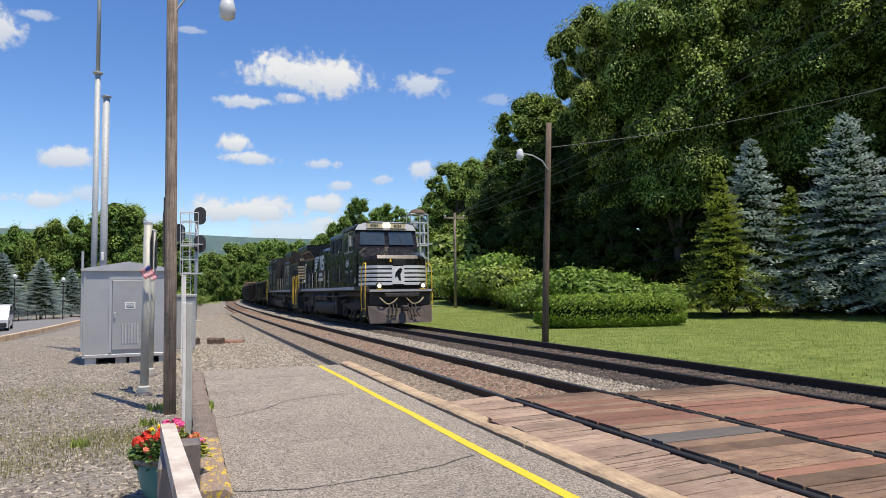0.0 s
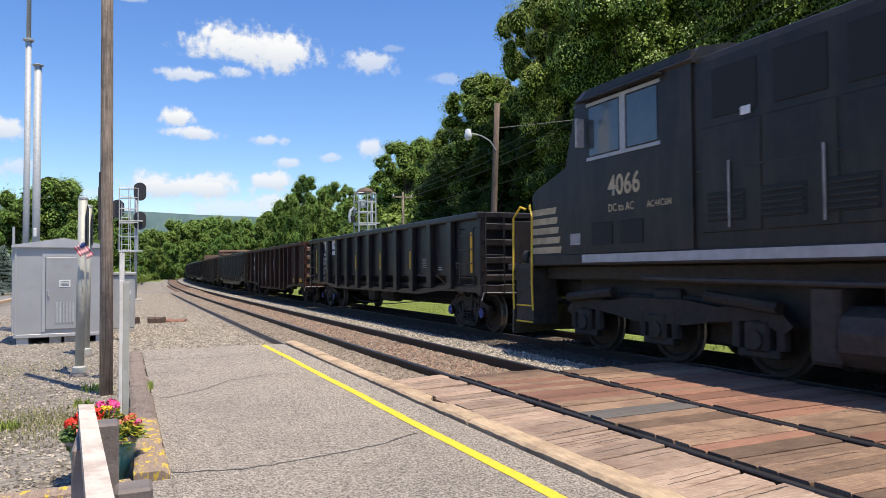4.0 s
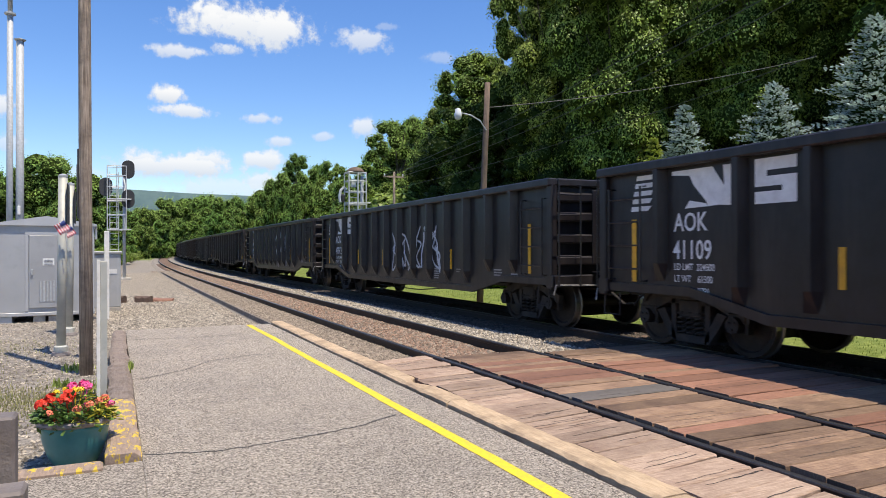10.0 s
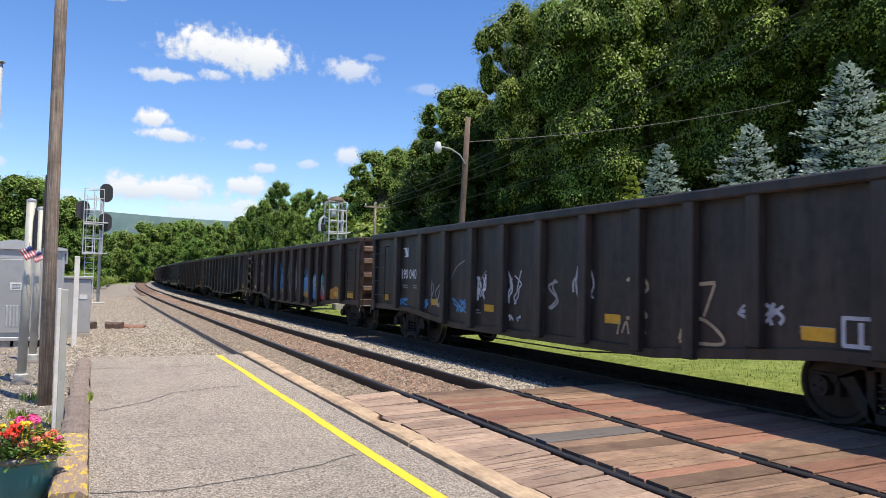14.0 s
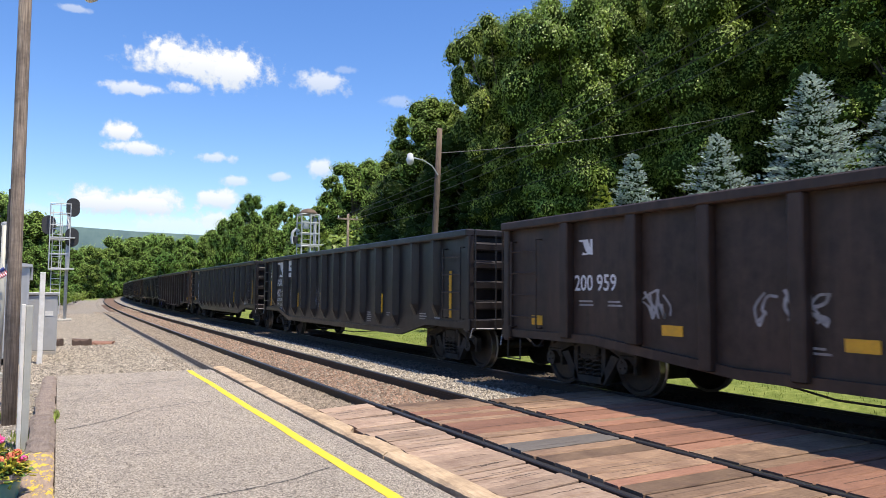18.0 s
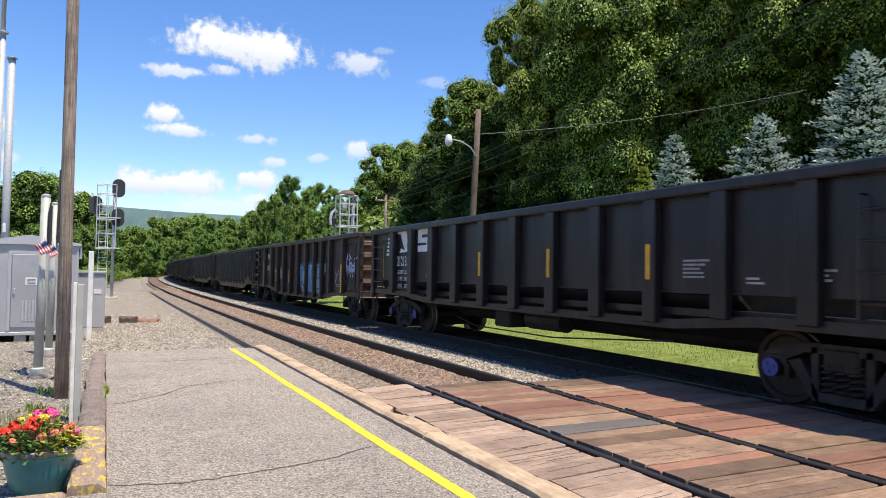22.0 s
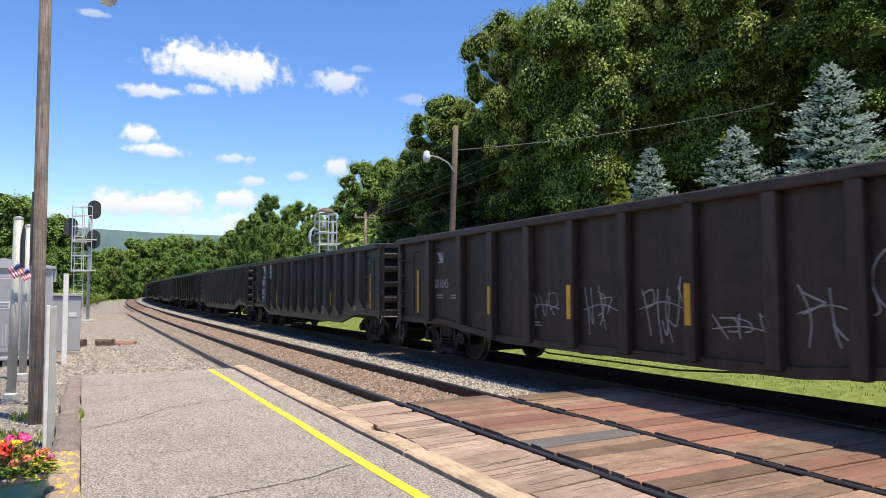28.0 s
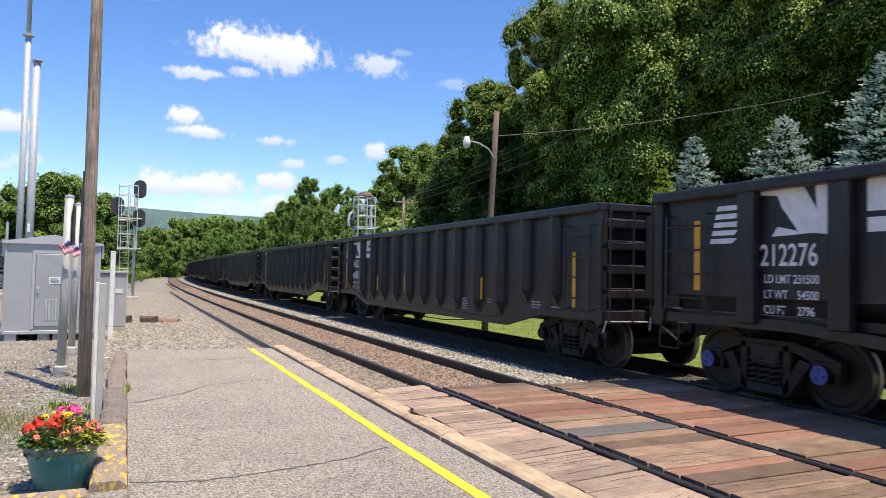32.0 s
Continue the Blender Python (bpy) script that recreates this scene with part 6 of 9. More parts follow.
def make_train():
    cars = []
    lead = build_loco("4084", LOCO_BLACK, STRIPE_WHITE, "black diesel locomotive with white nose stripes and lit headlights", STRIPE_WHITE)
    trail = build_loco("4066", LOCO_WORN, LETTER_GOLD, "dusty black diesel locomotive with soiled gold stripes, coupled backwards", LOCO_WORN)
    cars.append((lead, 39.75, 0.0))
    cars.append((trail, 61.20, 180.0))
    P = {"black": lambda: build_gondola("post", CAR_BLACK, CAR_BLACK, "black ribbed gondola wagon with white emblem and yellow reflectors"),
         "tub": lambda: build_gondola("tub", CAR_BLACK, CAR_BLACK, "black deep-bellied gondola wagon with white horse-head emblem"),
         "dark": lambda: build_gondola("plain", CAR_DARK, CAR_DARK, "worn black gondola wagon with faded lettering and graffiti"),
         "brown": lambda: build_gondola("plain", CAR_BROWN, CAR_END_TAN, "dull brown gondola wagon with graffiti and dusty tan ends"),
         "rust": lambda: build_gondola("plain", CAR_RUST, CAR_END_TAN, "oxide-brown gondola wagon with graffiti and yellow reflectors")}
    proto = {}
    W, LI, BL, PB, TE, OR = SPRAY_WHITE, SPRAY_LILAC, SPRAY_BLUE, SPRAY_PALE, SPRAY_TEAL, SPRAY_ORANGE
    def tub(car, number):
        x = FLANK - 0.006
        stripes_emblem(car, 6.80, 2.02, x, 0.48, LETTER)
        block_emblem(car, 6.14, 2.08, 0.58, 0.98, x, LETTER)
        s_block(car, 4.72, 2.08, 0.58, 0.80, x, LETTER)
        side_text(number, 6.10, 1.73, 0.37, x, LETTER, car, 0.72)
        for i, words in enumerate(("LD LMT 231500", "LT WT    54500", "CU FT     2796")):
            side_text(words, 6.04, 1.52 - 0.185 * i, 0.145, x, LETTER, car, 0.78)
        reflectors(car, [(7.15, 1.40, 2.35, 0.11), (1.6, 1.5, 2.0, 0.09), (-1.5, 1.5, 2.0, 0.09), (-4.0, 1.5, 2.0, 0.09), (-7.3, 1.4, 2.35, 0.11)], True, "tub")
        small_print(car, [(-4.35, 1.75, 0.5, 5), (-5.4, 1.52, 0.3, 2), (-6.1, 1.62, 0.5, 3), (4.2, 1.5, 0.5, 2)])
    order = {5: ("tub", "212218"), 6: ("rust", "582246"), 7: ("black", "AOK", "41044"), 8: ("brown", "189 503"), 9: ("black", "AOK", "41109"), 10: ("black", "AOK", "41012"),
             11: ("black", "AOK", "40905"), 12: ("dark", "210100"), 13: ("dark", "190 040"), 14: ("brown", "210244"), 15: ("dark", "210812"), 16: ("brown", "200 959"), 17: ("black", "AOK", "40711"),
             18: ("black", "AOK", "40741"), 19: ("brown", "210183"), 20: ("tub", "212133"), 21: ("brown", "201116"), 22: ("black", "AOK", "40958"), 23: ("black", "AOK", "41020"), 24: ("dark", "210706"),
             25: ("brown", "201645"), 26: ("black", "WRWK", "150357"), 27: ("black", "AOK", "41153"), 28: ("tub", "212276"), 29: ("black", "AOK", "40811")}
    marks = {6: [(61, 4.1, 1.35, 0.7, 0.5, 0), (63, 2.9, 1.2, 0.5, 0.4, 0), (64, 0.5, 1.5, 1.2, 0.7, 0)],
             8: [(81, 7.35, 1.15, 0.5, 0.45, 1), (88, 6.85, 1.1, 0.5, 0.9, 1), (85, 7.2, 0.9, 0.6, 0.22, 2), (87, 5.9, 0.85, 0.55, 0.26, 2), (89, 5.2, 0.85, 0.5, 0.26, 2), (84, -2.2, 1.2, 0.6, 0.4, 6), (82, -3.1, 0.95, 0.6, 0.3, 6)],
             12: [(121, -0.85, 1.2, 0.65, 0.9, 6), (122, 0.05, 1.0, 0.6, 1.05, 5)],
             13: [(131, 6.2, 0.9, 0.6, 0.2, 3), (132, 4.9, 0.9, 0.5, 0.22, 3), (133, 3.2, 0.9, 0.7, 0.25, 3), (134, 0.97, 1.14, 0.6, 0.6, 5), (135, -0.06, 1.07, 0.7, 0.6, 6), (136, -1.16, 1.32, 0.55, 0.65, 5), (137, 4.37, 0.96, 0.7, 0.6, 6), (138, 2.1, 1.2, 0.4, 0.5, 5), (139, -4.49, 1.10, 0.6, 0.28, 5), (140, 0.9, 0.82, 0.55, 0.12, 5)],
             14: [(141, 3.6, 1.0, 2.0, 1.2, 3), (142, 1.2, 1.0, 1.8, 1.2, 5), (143, -1.0, 1.1, 1.5, 0.8, 3)],
             15: [(156, -1.72, 1.8, 0.9, 0.33, 6), (157, -3.3, 1.2, 0.6, 0.5, 6)],
             16: [(161, 4.6, 1.2, 0.5, 0.4, 6), (162, 2.8, 1.2, 0.9, 0.4, 6)],
             21: [(211, 3.3, 1.19, 0.45, 0.55, 6), (213, -3.52, 1.50, 0.5, 0.38, 7), (214, 0.03, 1.46, 0.26, 0.4, 7), (215, 4.4, 1.5, 0.4, 0.15, 6), (216, -5.2, 1.2, 1.2, 0.5, 6)],
             24: [(243, -3.2, 1.3, 0.7, 0.3, 6), (244, -0.6, 1.3, 0.3, 0.3, 6)],
             25: []}

    def zigzag(y, z, w, h, n, seed):
        """A tall tag: a row of pointed upright strokes with cross strokes."""
        r = random.Random(seed)
        rows, cell = [], w / n
        for i in range(n):
            c = y - w * (i + r.uniform(0.2, 0.8)) / n
            tall = r.uniform(0.7, 1.0)
            j = lambda: cell * r.uniform(-0.28, 0.28)
            rows.append([(c + 0.3 * cell + j(), z + h * tall), (c + j(), z + h * tall * r.uniform(0.4, 0.6)), (c - 0.15 * cell + j(), z + h * r.uniform(0.0, 0.25))])
            if r.random() < 0.6:
                rows.append([(c + 0.25 * cell + j(), z + h * tall * 0.9), (c - 0.5 * cell + j(), z + h * tall * r.uniform(0.75, 1.0)), (c - 0.55 * cell + j(), z + h * r.uniform(0.4, 0.6)), (c + j(), z + h * r.uniform(0.35, 0.5))])
            else:
                rows.append([(c + j(), z + h * r.uniform(0.3, 0.5)), (c - 0.55 * cell + j(), z + h * r.uniform(0.1, 0.3)), (c - 0.6 * cell + j(), z + h * r.uniform(0.6, 0.95))])
        if r.random() < 0.5:
            rows.append([(y, z + h * 0.45), (y - w * 0.5, z + h * 0.55), (y - w, z + h * 0.42)])
        return rows

    def spray(car, k):
        x = FLANK - 0.0065
        if k == 8:
            # broad silver strokes, then tall tags panel by panel
            brush([[(4.45, 2.0), (4.42, 1.55), (4.12, 1.5)], [(4.0, 2.05), (4.12, 0.95)], [(3.85, 1.7), (3.80, 1.0), (3.55, 1.05), (3.40, 1.75)], [(3.35, 0.95), (3.25, 2.0), (2.98, 1.0), (2.86, 2.05)], [(2.75, 1.95), (2.25, 1.95), (2.7, 1.05), (2.2, 1.05)]], x, W, car, 0.13)
            for y, w, z, h, n in ((2.05, 0.95, 1.0, 1.35, 5), (0.80, 0.95, 1.05, 1.15, 4), (-0.42, 0.95, 0.90, 1.3, 5)):
                brush(zigzag(y, z, w, h, n, int(80 + y * 10)) + zigzag(y - 0.05, z + h * 0.3, w, h * 0.6, n, int(180 + y * 10)), x - 0.002, W, car, 0.045)
            brush(zigzag(-1.65, 1.55, 0.75, 0.6, 3, 5) + [[(-1.75, 1.9), (-2.3, 1.85), (-2.2, 1.3), (-2.0, 1.1)]], x, W, car, 0.06)
            brush(zigzag(-3.05, 1.35, 0.6, 0.4, 4, 6) + [[(-3.2, 1.9), (-3.45, 1.8), (-3.2, 1.75)], [(-3.0, 1.4), (-3.7, 1.35)]], x, W, car, 0.055)
            brush(zigzag(-3.95, 1.75, 0.7, 0.36, 5, 7) + [[(-4.1, 1.6), (-4.6, 1.62), (-4.4, 1.45)]], x, W, car, 0.055)
            brush(zigzag(-5.0, 1.6, 0.9, 0.34, 6, 8), x, LI, car, 0.05)
            brush(zigzag(-6.45, 1.25, 0.7, 0.3, 4, 9), x, LETTER_GREY, car, 0.045)
            brush([[(-3.85, 1.02), (-3.85, 1.30), (-4.45, 1.30), (-4.45, 1.02), (-3.85, 1.02)], [(-4.0, 1.1), (-4.0, 1.24)], [(-4.2, 1.1), (-4.2, 1.24)]], x, W, car, 0.03)
        if k == 14:
            # a broad piece in orange, blue and red towards the leading end
            for y0, y1, z, h, m in ((-1.6, -2.7, 0.80, 0.7, SPRAY_ORANGE), (-2.75, -3.7, 0.78, 0.9, SPRAY_BLUE), (-3.75, -4.7, 0.78, 0.55, FLAG_RED), (-4.8, -6.1, 0.80, 0.45, SPRAY_ORANGE)):
                side_poly([[(y0, z + 0.1), ((y0 + y1) / 2, z), (y1, z + 0.12), (y1 - 0.08, z + h * 0.7), ((y0 + y1) / 2 - 0.1, z + h * 1.1), (y0 + 0.06, z + h * 0.8)]], FLANK - 0.005, m, car, "paint_block")
            brush(zigzag(-1.7, 0.85, 1.0, 0.9, 4, 41), x - 0.004, BL, car, 0.09)
            brush(zigzag(-2.8, 0.9, 0.9, 1.0, 4, 42), x - 0.005, PB, car, 0.10)
            brush(zigzag(-3.8, 0.85, 0.9, 0.9, 4, 43), x - 0.006, TE, car, 0.08)
            brush(zigzag(-2.0, 1.0, 2.6, 0.7, 6, 44), x - 0.008, W, car, 0.03)
        if k == 12:
            # four tall open outlines, a loop and a small box
            brush([[(-5.30, 1.0), (-5.42, 1.5), (-5.52, 2.12)], [(-5.52, 2.12), (-5.95, 2.22), (-6.02, 1.25)], [(-6.02, 1.25), (-5.6, 1.1), (-5.30, 1.0)],
                   [(-4.35, 0.8), (-4.15, 2.05)], [(-4.12, 2.1), (-4.65, 2.19)], [(-4.65, 2.19), (-4.5, 1.5), (-4.2, 1.55)], [(-3.04, 2.1), (-3.2, 1.5), (-3.55, 1.45)], [(-3.35, 0.97), (-3.73, 2.14)],
                   [(-2.15, 2.08), (-2.65, 2.05)], [(-2.65, 2.05), (-2.45, 1.45), (-2.2, 1.5)], [(-2.15, 2.08), (-2.30, 1.4), (-2.62, 0.89)], [(1.0, 0.7), (0.85, 1.5), (0.65, 1.84), (0.41, 1.5), (0.6, 1.0), (0.9, 0.72)], [(0.75, 1.5), (0.62, 1.2), (0.75, 0.9)]], x, W, car, 0.05)
            brush([[(-5.19, 1.04), (-5.2, 1.46), (-5.65, 1.49), (-5.62, 1.06), (-5.19, 1.04)]], x, W, car, 0.03)
        if k == 13:
            brush([[(-3.6, 1.55), (-4.11, 1.59)], [(-3.62, 1.53), (-3.82, 1.15)], [(-4.1, 1.57), (-3.92, 1.15)], [(-3.5, 0.82), (-3.58, 1.0), (-3.85, 1.12), (-4.15, 0.98), (-4.2, 0.82), (-3.5, 0.8)], [(-2.45, 1.6), (-2.7, 1.69), (-2.9, 1.5), (-2.6, 1.3), (-2.88, 1.1), (-2.45, 1.05)]], x, LETTER_GOLD, car, 0.045)
            brush([[(-2.25, 0.8), (-2.3, 1.0)], [(-2.35, 0.82), (-2.45, 1.0), (-2.5, 0.82)], [(-2.6, 0.82), (-2.6, 1.02)], [(-2.7, 0.82), (-2.75, 1.02), (-2.85, 0.84)]], x, LETTER_GOLD, car, 0.035)
            brush([[(-5.81, 0.94), (-5.81, 1.23)], [(-5.79, 1.24), (-6.28, 1.24)], [(-6.27, 1.23), (-6.27, 0.93)], [(-5.8, 0.95), (-6.28, 0.95)], [(-6.0, 1.2), (-6.0, 0.96)]], x, W, car, 0.05)
            brush([[(3.23, 1.6), (3.0, 1.85), (2.61, 1.99)], [(1.7, 1.77), (2.0, 1.5), (1.8, 1.3), (2.1, 1.26)]], x, LETTER_GREY, car, 0.03)
        if k == 15:
            brush(zigzag(3.08, 1.06, 0.8, 0.9, 3, 1) + [[(2.75, 2.1), (2.5, 2.05), (2.29, 2.21)], [(3.0, 1.9), (3.1, 1.4), (2.85, 1.1)]], x, W, car, 0.05)
            brush(zigzag(1.95, 1.15, 0.9, 0.9, 4, 2) + [[(2.0, 2.0), (1.5, 2.05), (1.0, 1.9)]], x, W, car, 0.05)
            brush(zigzag(-0.45, 1.0, 1.05, 1.05, 5, 3) + [[(-0.35, 1.4), (-0.9, 1.55)]], x, PB, car, 0.085)
            for y, z, w in ((-1.73, 1.46, 0.93), (-1.83, 1.24, 0.6), (-1.8, 1.0, 0.85)):
                brush(zigzag(y, z, w, 0.19, 6, 7 + w), x, PB, car, 0.05)
            brush([[(-0.28, 1.7), (-0.28, 2.25)]], -TRAIN_HALF - 0.008, W, car, 0.10)
        if k == 16:
            r = random.Random(16)
            rows = []
            for i in range(9):
                a = radians(20 + 17 * i)
                rows.append([(-5.45 - 0.1 * math.cos(a), 1.45), (-5.5 - 0.3 * math.cos(a), 1.45 + 0.35 * math.sin(a)), (-5.55 - 0.62 * math.cos(a), 1.45 + 0.6 * math.sin(a)), (-5.5 - 0.45 * math.cos(a), 1.5 + 0.5 * math.sin(a))])
            rows += [[(-5.1, 1.1), (-5.05, 1.5), (-5.25, 1.9)], [(-5.1, 1.08), (-5.7, 1.06), (-5.7, 1.35), (-5.2, 1.38)], [(-6.0, 1.1), (-6.15, 1.5), (-5.9, 1.3)]]
            brush(rows, x, W, car, 0.03)
        if k == 19:
            for i, (y, w, z, h) in enumerate(((2.67, 0.8, 0.95, 1.05), (1.65, 0.85, 0.88, 1.1), (0.57, 0.85, 0.80, 1.2), (-0.6, 0.8, 0.85, 1.1))):
                brush(zigzag(y, z + 0.3, w, h - 0.3, 3, 30 + i) + [[(y - w * 0.55, z + 0.6), (y - w * 0.6, z)], [(y - w * 0.85, z + 0.5), (y - w * 0.88, z - 0.05)]], x, W, car, 0.04)
            # four broad open outlines, hooked into one another
            brush([[(-1.75, 1.62), (-1.78, 1.72), (-2.45, 1.75), (-2.50, 1.25), (-2.15, 1.20), (-1.9, 1.42), (-1.72, 1.30), (-1.70, 1.05), (-2.0, 0.86), (-2.35, 0.95)],
                   [(-2.45, 1.72), (-3.1, 1.78), (-3.12, 1.40), (-2.85, 1.35), (-2.9, 1.55)], [(-2.35, 0.95), (-2.45, 1.2), (-2.75, 1.15), (-2.8, 0.85), (-3.15, 0.9), (-3.2, 1.2), (-2.9, 1.3)],
                   [(-3.25, 1.75), (-4.0, 1.82), (-4.35, 1.75)], [(-3.6, 1.85), (-3.62, 1.0), (-4.0, 0.80), (-4.4, 1.0), (-4.3, 1.35), (-3.85, 1.4)]], x, W, car, 0.05)
            brush(zigzag(-1.05, 1.25, 0.6, 0.55, 3, 77), x, W, car, 0.035)
        if k == 25:
            # thin pale scribbles over the lower panels
            for i, (y, z, w, h, n) in enumerate(((2.3, 1.0, 0.9, 0.5, 3), (0.75, 0.75, 0.9, 1.0, 4), (-0.5, 0.75, 1.0, 1.1, 4), (-1.8, 0.8, 0.9, 0.5, 3), (-3.0, 0.8, 0.8, 1.0, 3), (-4.1, 0.8, 0.7, 1.1, 3), (-5.0, 0.7, 1.1, 1.1, 3))):
                brush(zigzag(y, z, w, h, n, 250 + i), x, LETTER_GREY, car, 0.018)
            brush([[(-4.2 - 0.36 * math.cos(i * 0.5236), 1.62 + 0.36 * math.sin(i * 0.5236)) for i in range(13)], [(-5.2 - 0.4 * math.cos(i * 0.5236), 1.5 + 0.4 * math.sin(i * 0.5236)) for i in range(13)]], x, LETTER_GREY, car, 0.02)
        if k == 6:
            # a pale rounded shape with a few dark lines
            side_poly([[(1.75 + 0.36 * math.cos(i * 0.4488), 1.50 + 0.50 * math.sin(i * 0.4488) - 0.06 * (i % 2)) for i in range(14)]], FLANK - 0.005, LETTER_GREY, car, "paint_block", "pale spray-painted shape")
            brush([[(1.95, 1.75), (1.85, 1.8), (1.75, 1.72)], [(1.7, 1.75), (1.6, 1.8), (1.5, 1.7)], [(2.0, 1.4), (1.75, 1.3), (1.5, 1.42)], [(1.95, 1.2), (1.75, 1.12), (1.55, 1.22)]], x - 0.003, INK, car, 0.035)
        if k == 21:
            brush(zigzag(-6.45, 1.35, 0.95, 0.55, 4, 91) + [[(-6.4, 1.85), (-6.6, 2.15), (-6.9, 1.95)], [(-6.4, 1.6), (-6.45, 1.95), (-6.75, 1.9), (-6.7, 1.5)], [(-7.2, 1.95), (-7.5, 2.0)], [(-7.35, 1.98), (-7.35, 1.15)]], x, LI, car, 0.07)
            brush(zigzag(-3.55, 1.55, 0.5, 0.35, 3, 92) + zigzag(0.15, 1.55, 0.35, 0.3, 2, 93), x, PB, car, 0.04)
        if k == 24:
            brush([[(2.88, 1.97), (3.08, 2.09), (3.24, 1.98), (2.88, 1.66)], [(2.88, 1.97), (2.68, 2.08), (2.53, 1.96), (2.88, 1.66)]], x, W, car, 0.035)
            brush([[(4.4, 1.85), (4.38, 1.55)], [(4.42, 1.84), (4.2, 1.83)], [(4.2, 1.68), (4.05, 1.6), (4.0, 1.75)], [(3.9, 1.75), (3.8, 1.6), (3.92, 1.58)], [(3.75, 1.8), (3.72, 1.55)]], x, LETTER_GOLD, car, 0.04)
            brush([[(1.48 + 0.24 * math.cos(i * 0.5236), 2.19 + 0.18 * math.sin(i * 0.5236)) for i in range(13)], [(1.56, 2.22), (1.52, 2.26), (1.48, 2.22)], [(1.6, 2.12), (1.48, 2.07), (1.36, 2.12)]], x, LETTER_GREY, car, 0.02)
    for k in range(5, 41):
        spec = order.get(k, ("black", "AOK", str(40700 + 13 * (k - 20))) if k % 4 else ("dark", str(210100 + 71 * k)))
        kind = spec[0]
        if kind not in proto:
            proto[kind] = P[kind]()
        car = copy_thing(proto[kind], Matrix.Identity(4))
        if kind == "tub":
            tub(car, spec[1])
        elif kind == "black":
            dress_black(car, spec[1], spec[2])
            if k == 10:
                scrawl(110, 0.6, 0.95, 3.4, 1.2, FLANK - 0.006, W, car, 0.07, 6)
            if k == 11:
                brush([[(-1.22, 2.0), (-1.14, 2.2), (-0.8, 2.31), (-0.5, 2.2), (-0.21, 1.93), (-0.27, 1.62), (-0.57, 1.29), (-0.78, 1.01), (-0.83, 0.6)], [(-1.17, 1.45), (-0.95, 1.25), (-0.83, 0.97)],
                       [(-1.45, 2.1), (-1.47, 2.32), (-1.9, 2.36), (-2.25, 2.1)], [(-1.39, 1.42), (-1.51, 1.57), (-1.9, 1.2), (-2.3, 1.5), (-2.4, 2.2)], [(-2.7, 2.25), (-2.72, 1.1)], [(-2.7, 1.7), (-3.3, 1.75), (-3.32, 1.1)]], FLANK - 0.006, W, car, 0.12)
                brush([[(6.75, 1.5), (6.73, 0.85)], [(6.75, 1.48), (6.5, 1.38), (6.72, 1.2), (6.45, 0.85)]], FLANK - 0.006, SPRAY_ORANGE, car, 0.03)
            if k in (11, 17, 18, 23, 27):
                scrawl(700 + k, 4.55, 1.15, 0.42, 0.5, FLANK - 0.006, LETTER_GREY, car, 0.014, 3)
                scrawl(720 + k, 1.9, 1.05, 0.6, 0.55, FLANK - 0.006, LETTER_GREY, car, 0.014, 4)
            if k in (11, 17):
                part("marker", Geo().tube([(FLANK - 0.008, 4.12, 1.9), (FLANK, 4.12, 1.9)], 0.06, 12), RED_DOT, car)
        else:
            cols = [W, LI, TE, BL, BL, SPRAY_WHITE if kind == "dark" else LETTER_GREY, LETTER_GREY, PB]
            spray(car, k)
            dress_plain(car, spec[1], marks.get(k, []), cols, upright=k in (21, 25), letter=LETTER if k in (6, 8, 12, 13, 15, 16, 19, 21, 24) else None)
        if k in (15, 24):
            stripes_emblem(car, 6.80, 2.03, FLANK - 0.006, 0.40, LETTER)
            block_emblem(car, 5.95, 2.03, 0.40, 0.62, FLANK - 0.008, LETTER)
            s_block(car, 5.30, 2.03, 0.40, 0.50, FLANK - 0.006, LETTER)
        if k == 6:
            side_poly([bars(6.10, 4.86, 0.98, 1.34)], FLANK - 0.003, SIGNAL_BLACK, car, "paint_block", "black stencil panel")
        if k == 15:
            for words, y, z in (("LD LMT", 6.05, 1.36), ("LT WT", 6.05, 1.20), ("224400", 5.25, 1.36), ("61600", 5.2, 1.20)):
                side_text(words, y, z, 0.12, FLANK - 0.006, LETTER, car)
        if k == 21:
            # the broad blue lettering: plain outlined blocks
            for i, (y, w, m) in enumerate(((-0.30, 1.05, BL), (-1.15, 0.92, BL), (-1.85, 0.92, PB), (-2.58, 0.92, PB))):
                o = [(y - 0.1, 1.05 - 0.32 * (i > 0)), (y - w * 0.55, 0.68), (y - w * 0.9, 0.74), (y - w * 0.95, 1.2), (y - w * 0.92, 1.93), (y - w * 0.45, 1.86), (y - w * 0.1, 1.90), (y + 0.05, 1.5)]
                side_poly([o], FLANK - 0.006 - 0.0005 * i, INK, car, "paint_block")
                c = (y - w / 2, 1.3)
                side_poly([[(c[0] + (a - c[0]) * 0.88, c[1] + (b - c[1]) * 0.88) for a, b in o]], FLANK - 0.010 - 0.0005 * i, m, car, "paint_block", "blue spray paint")
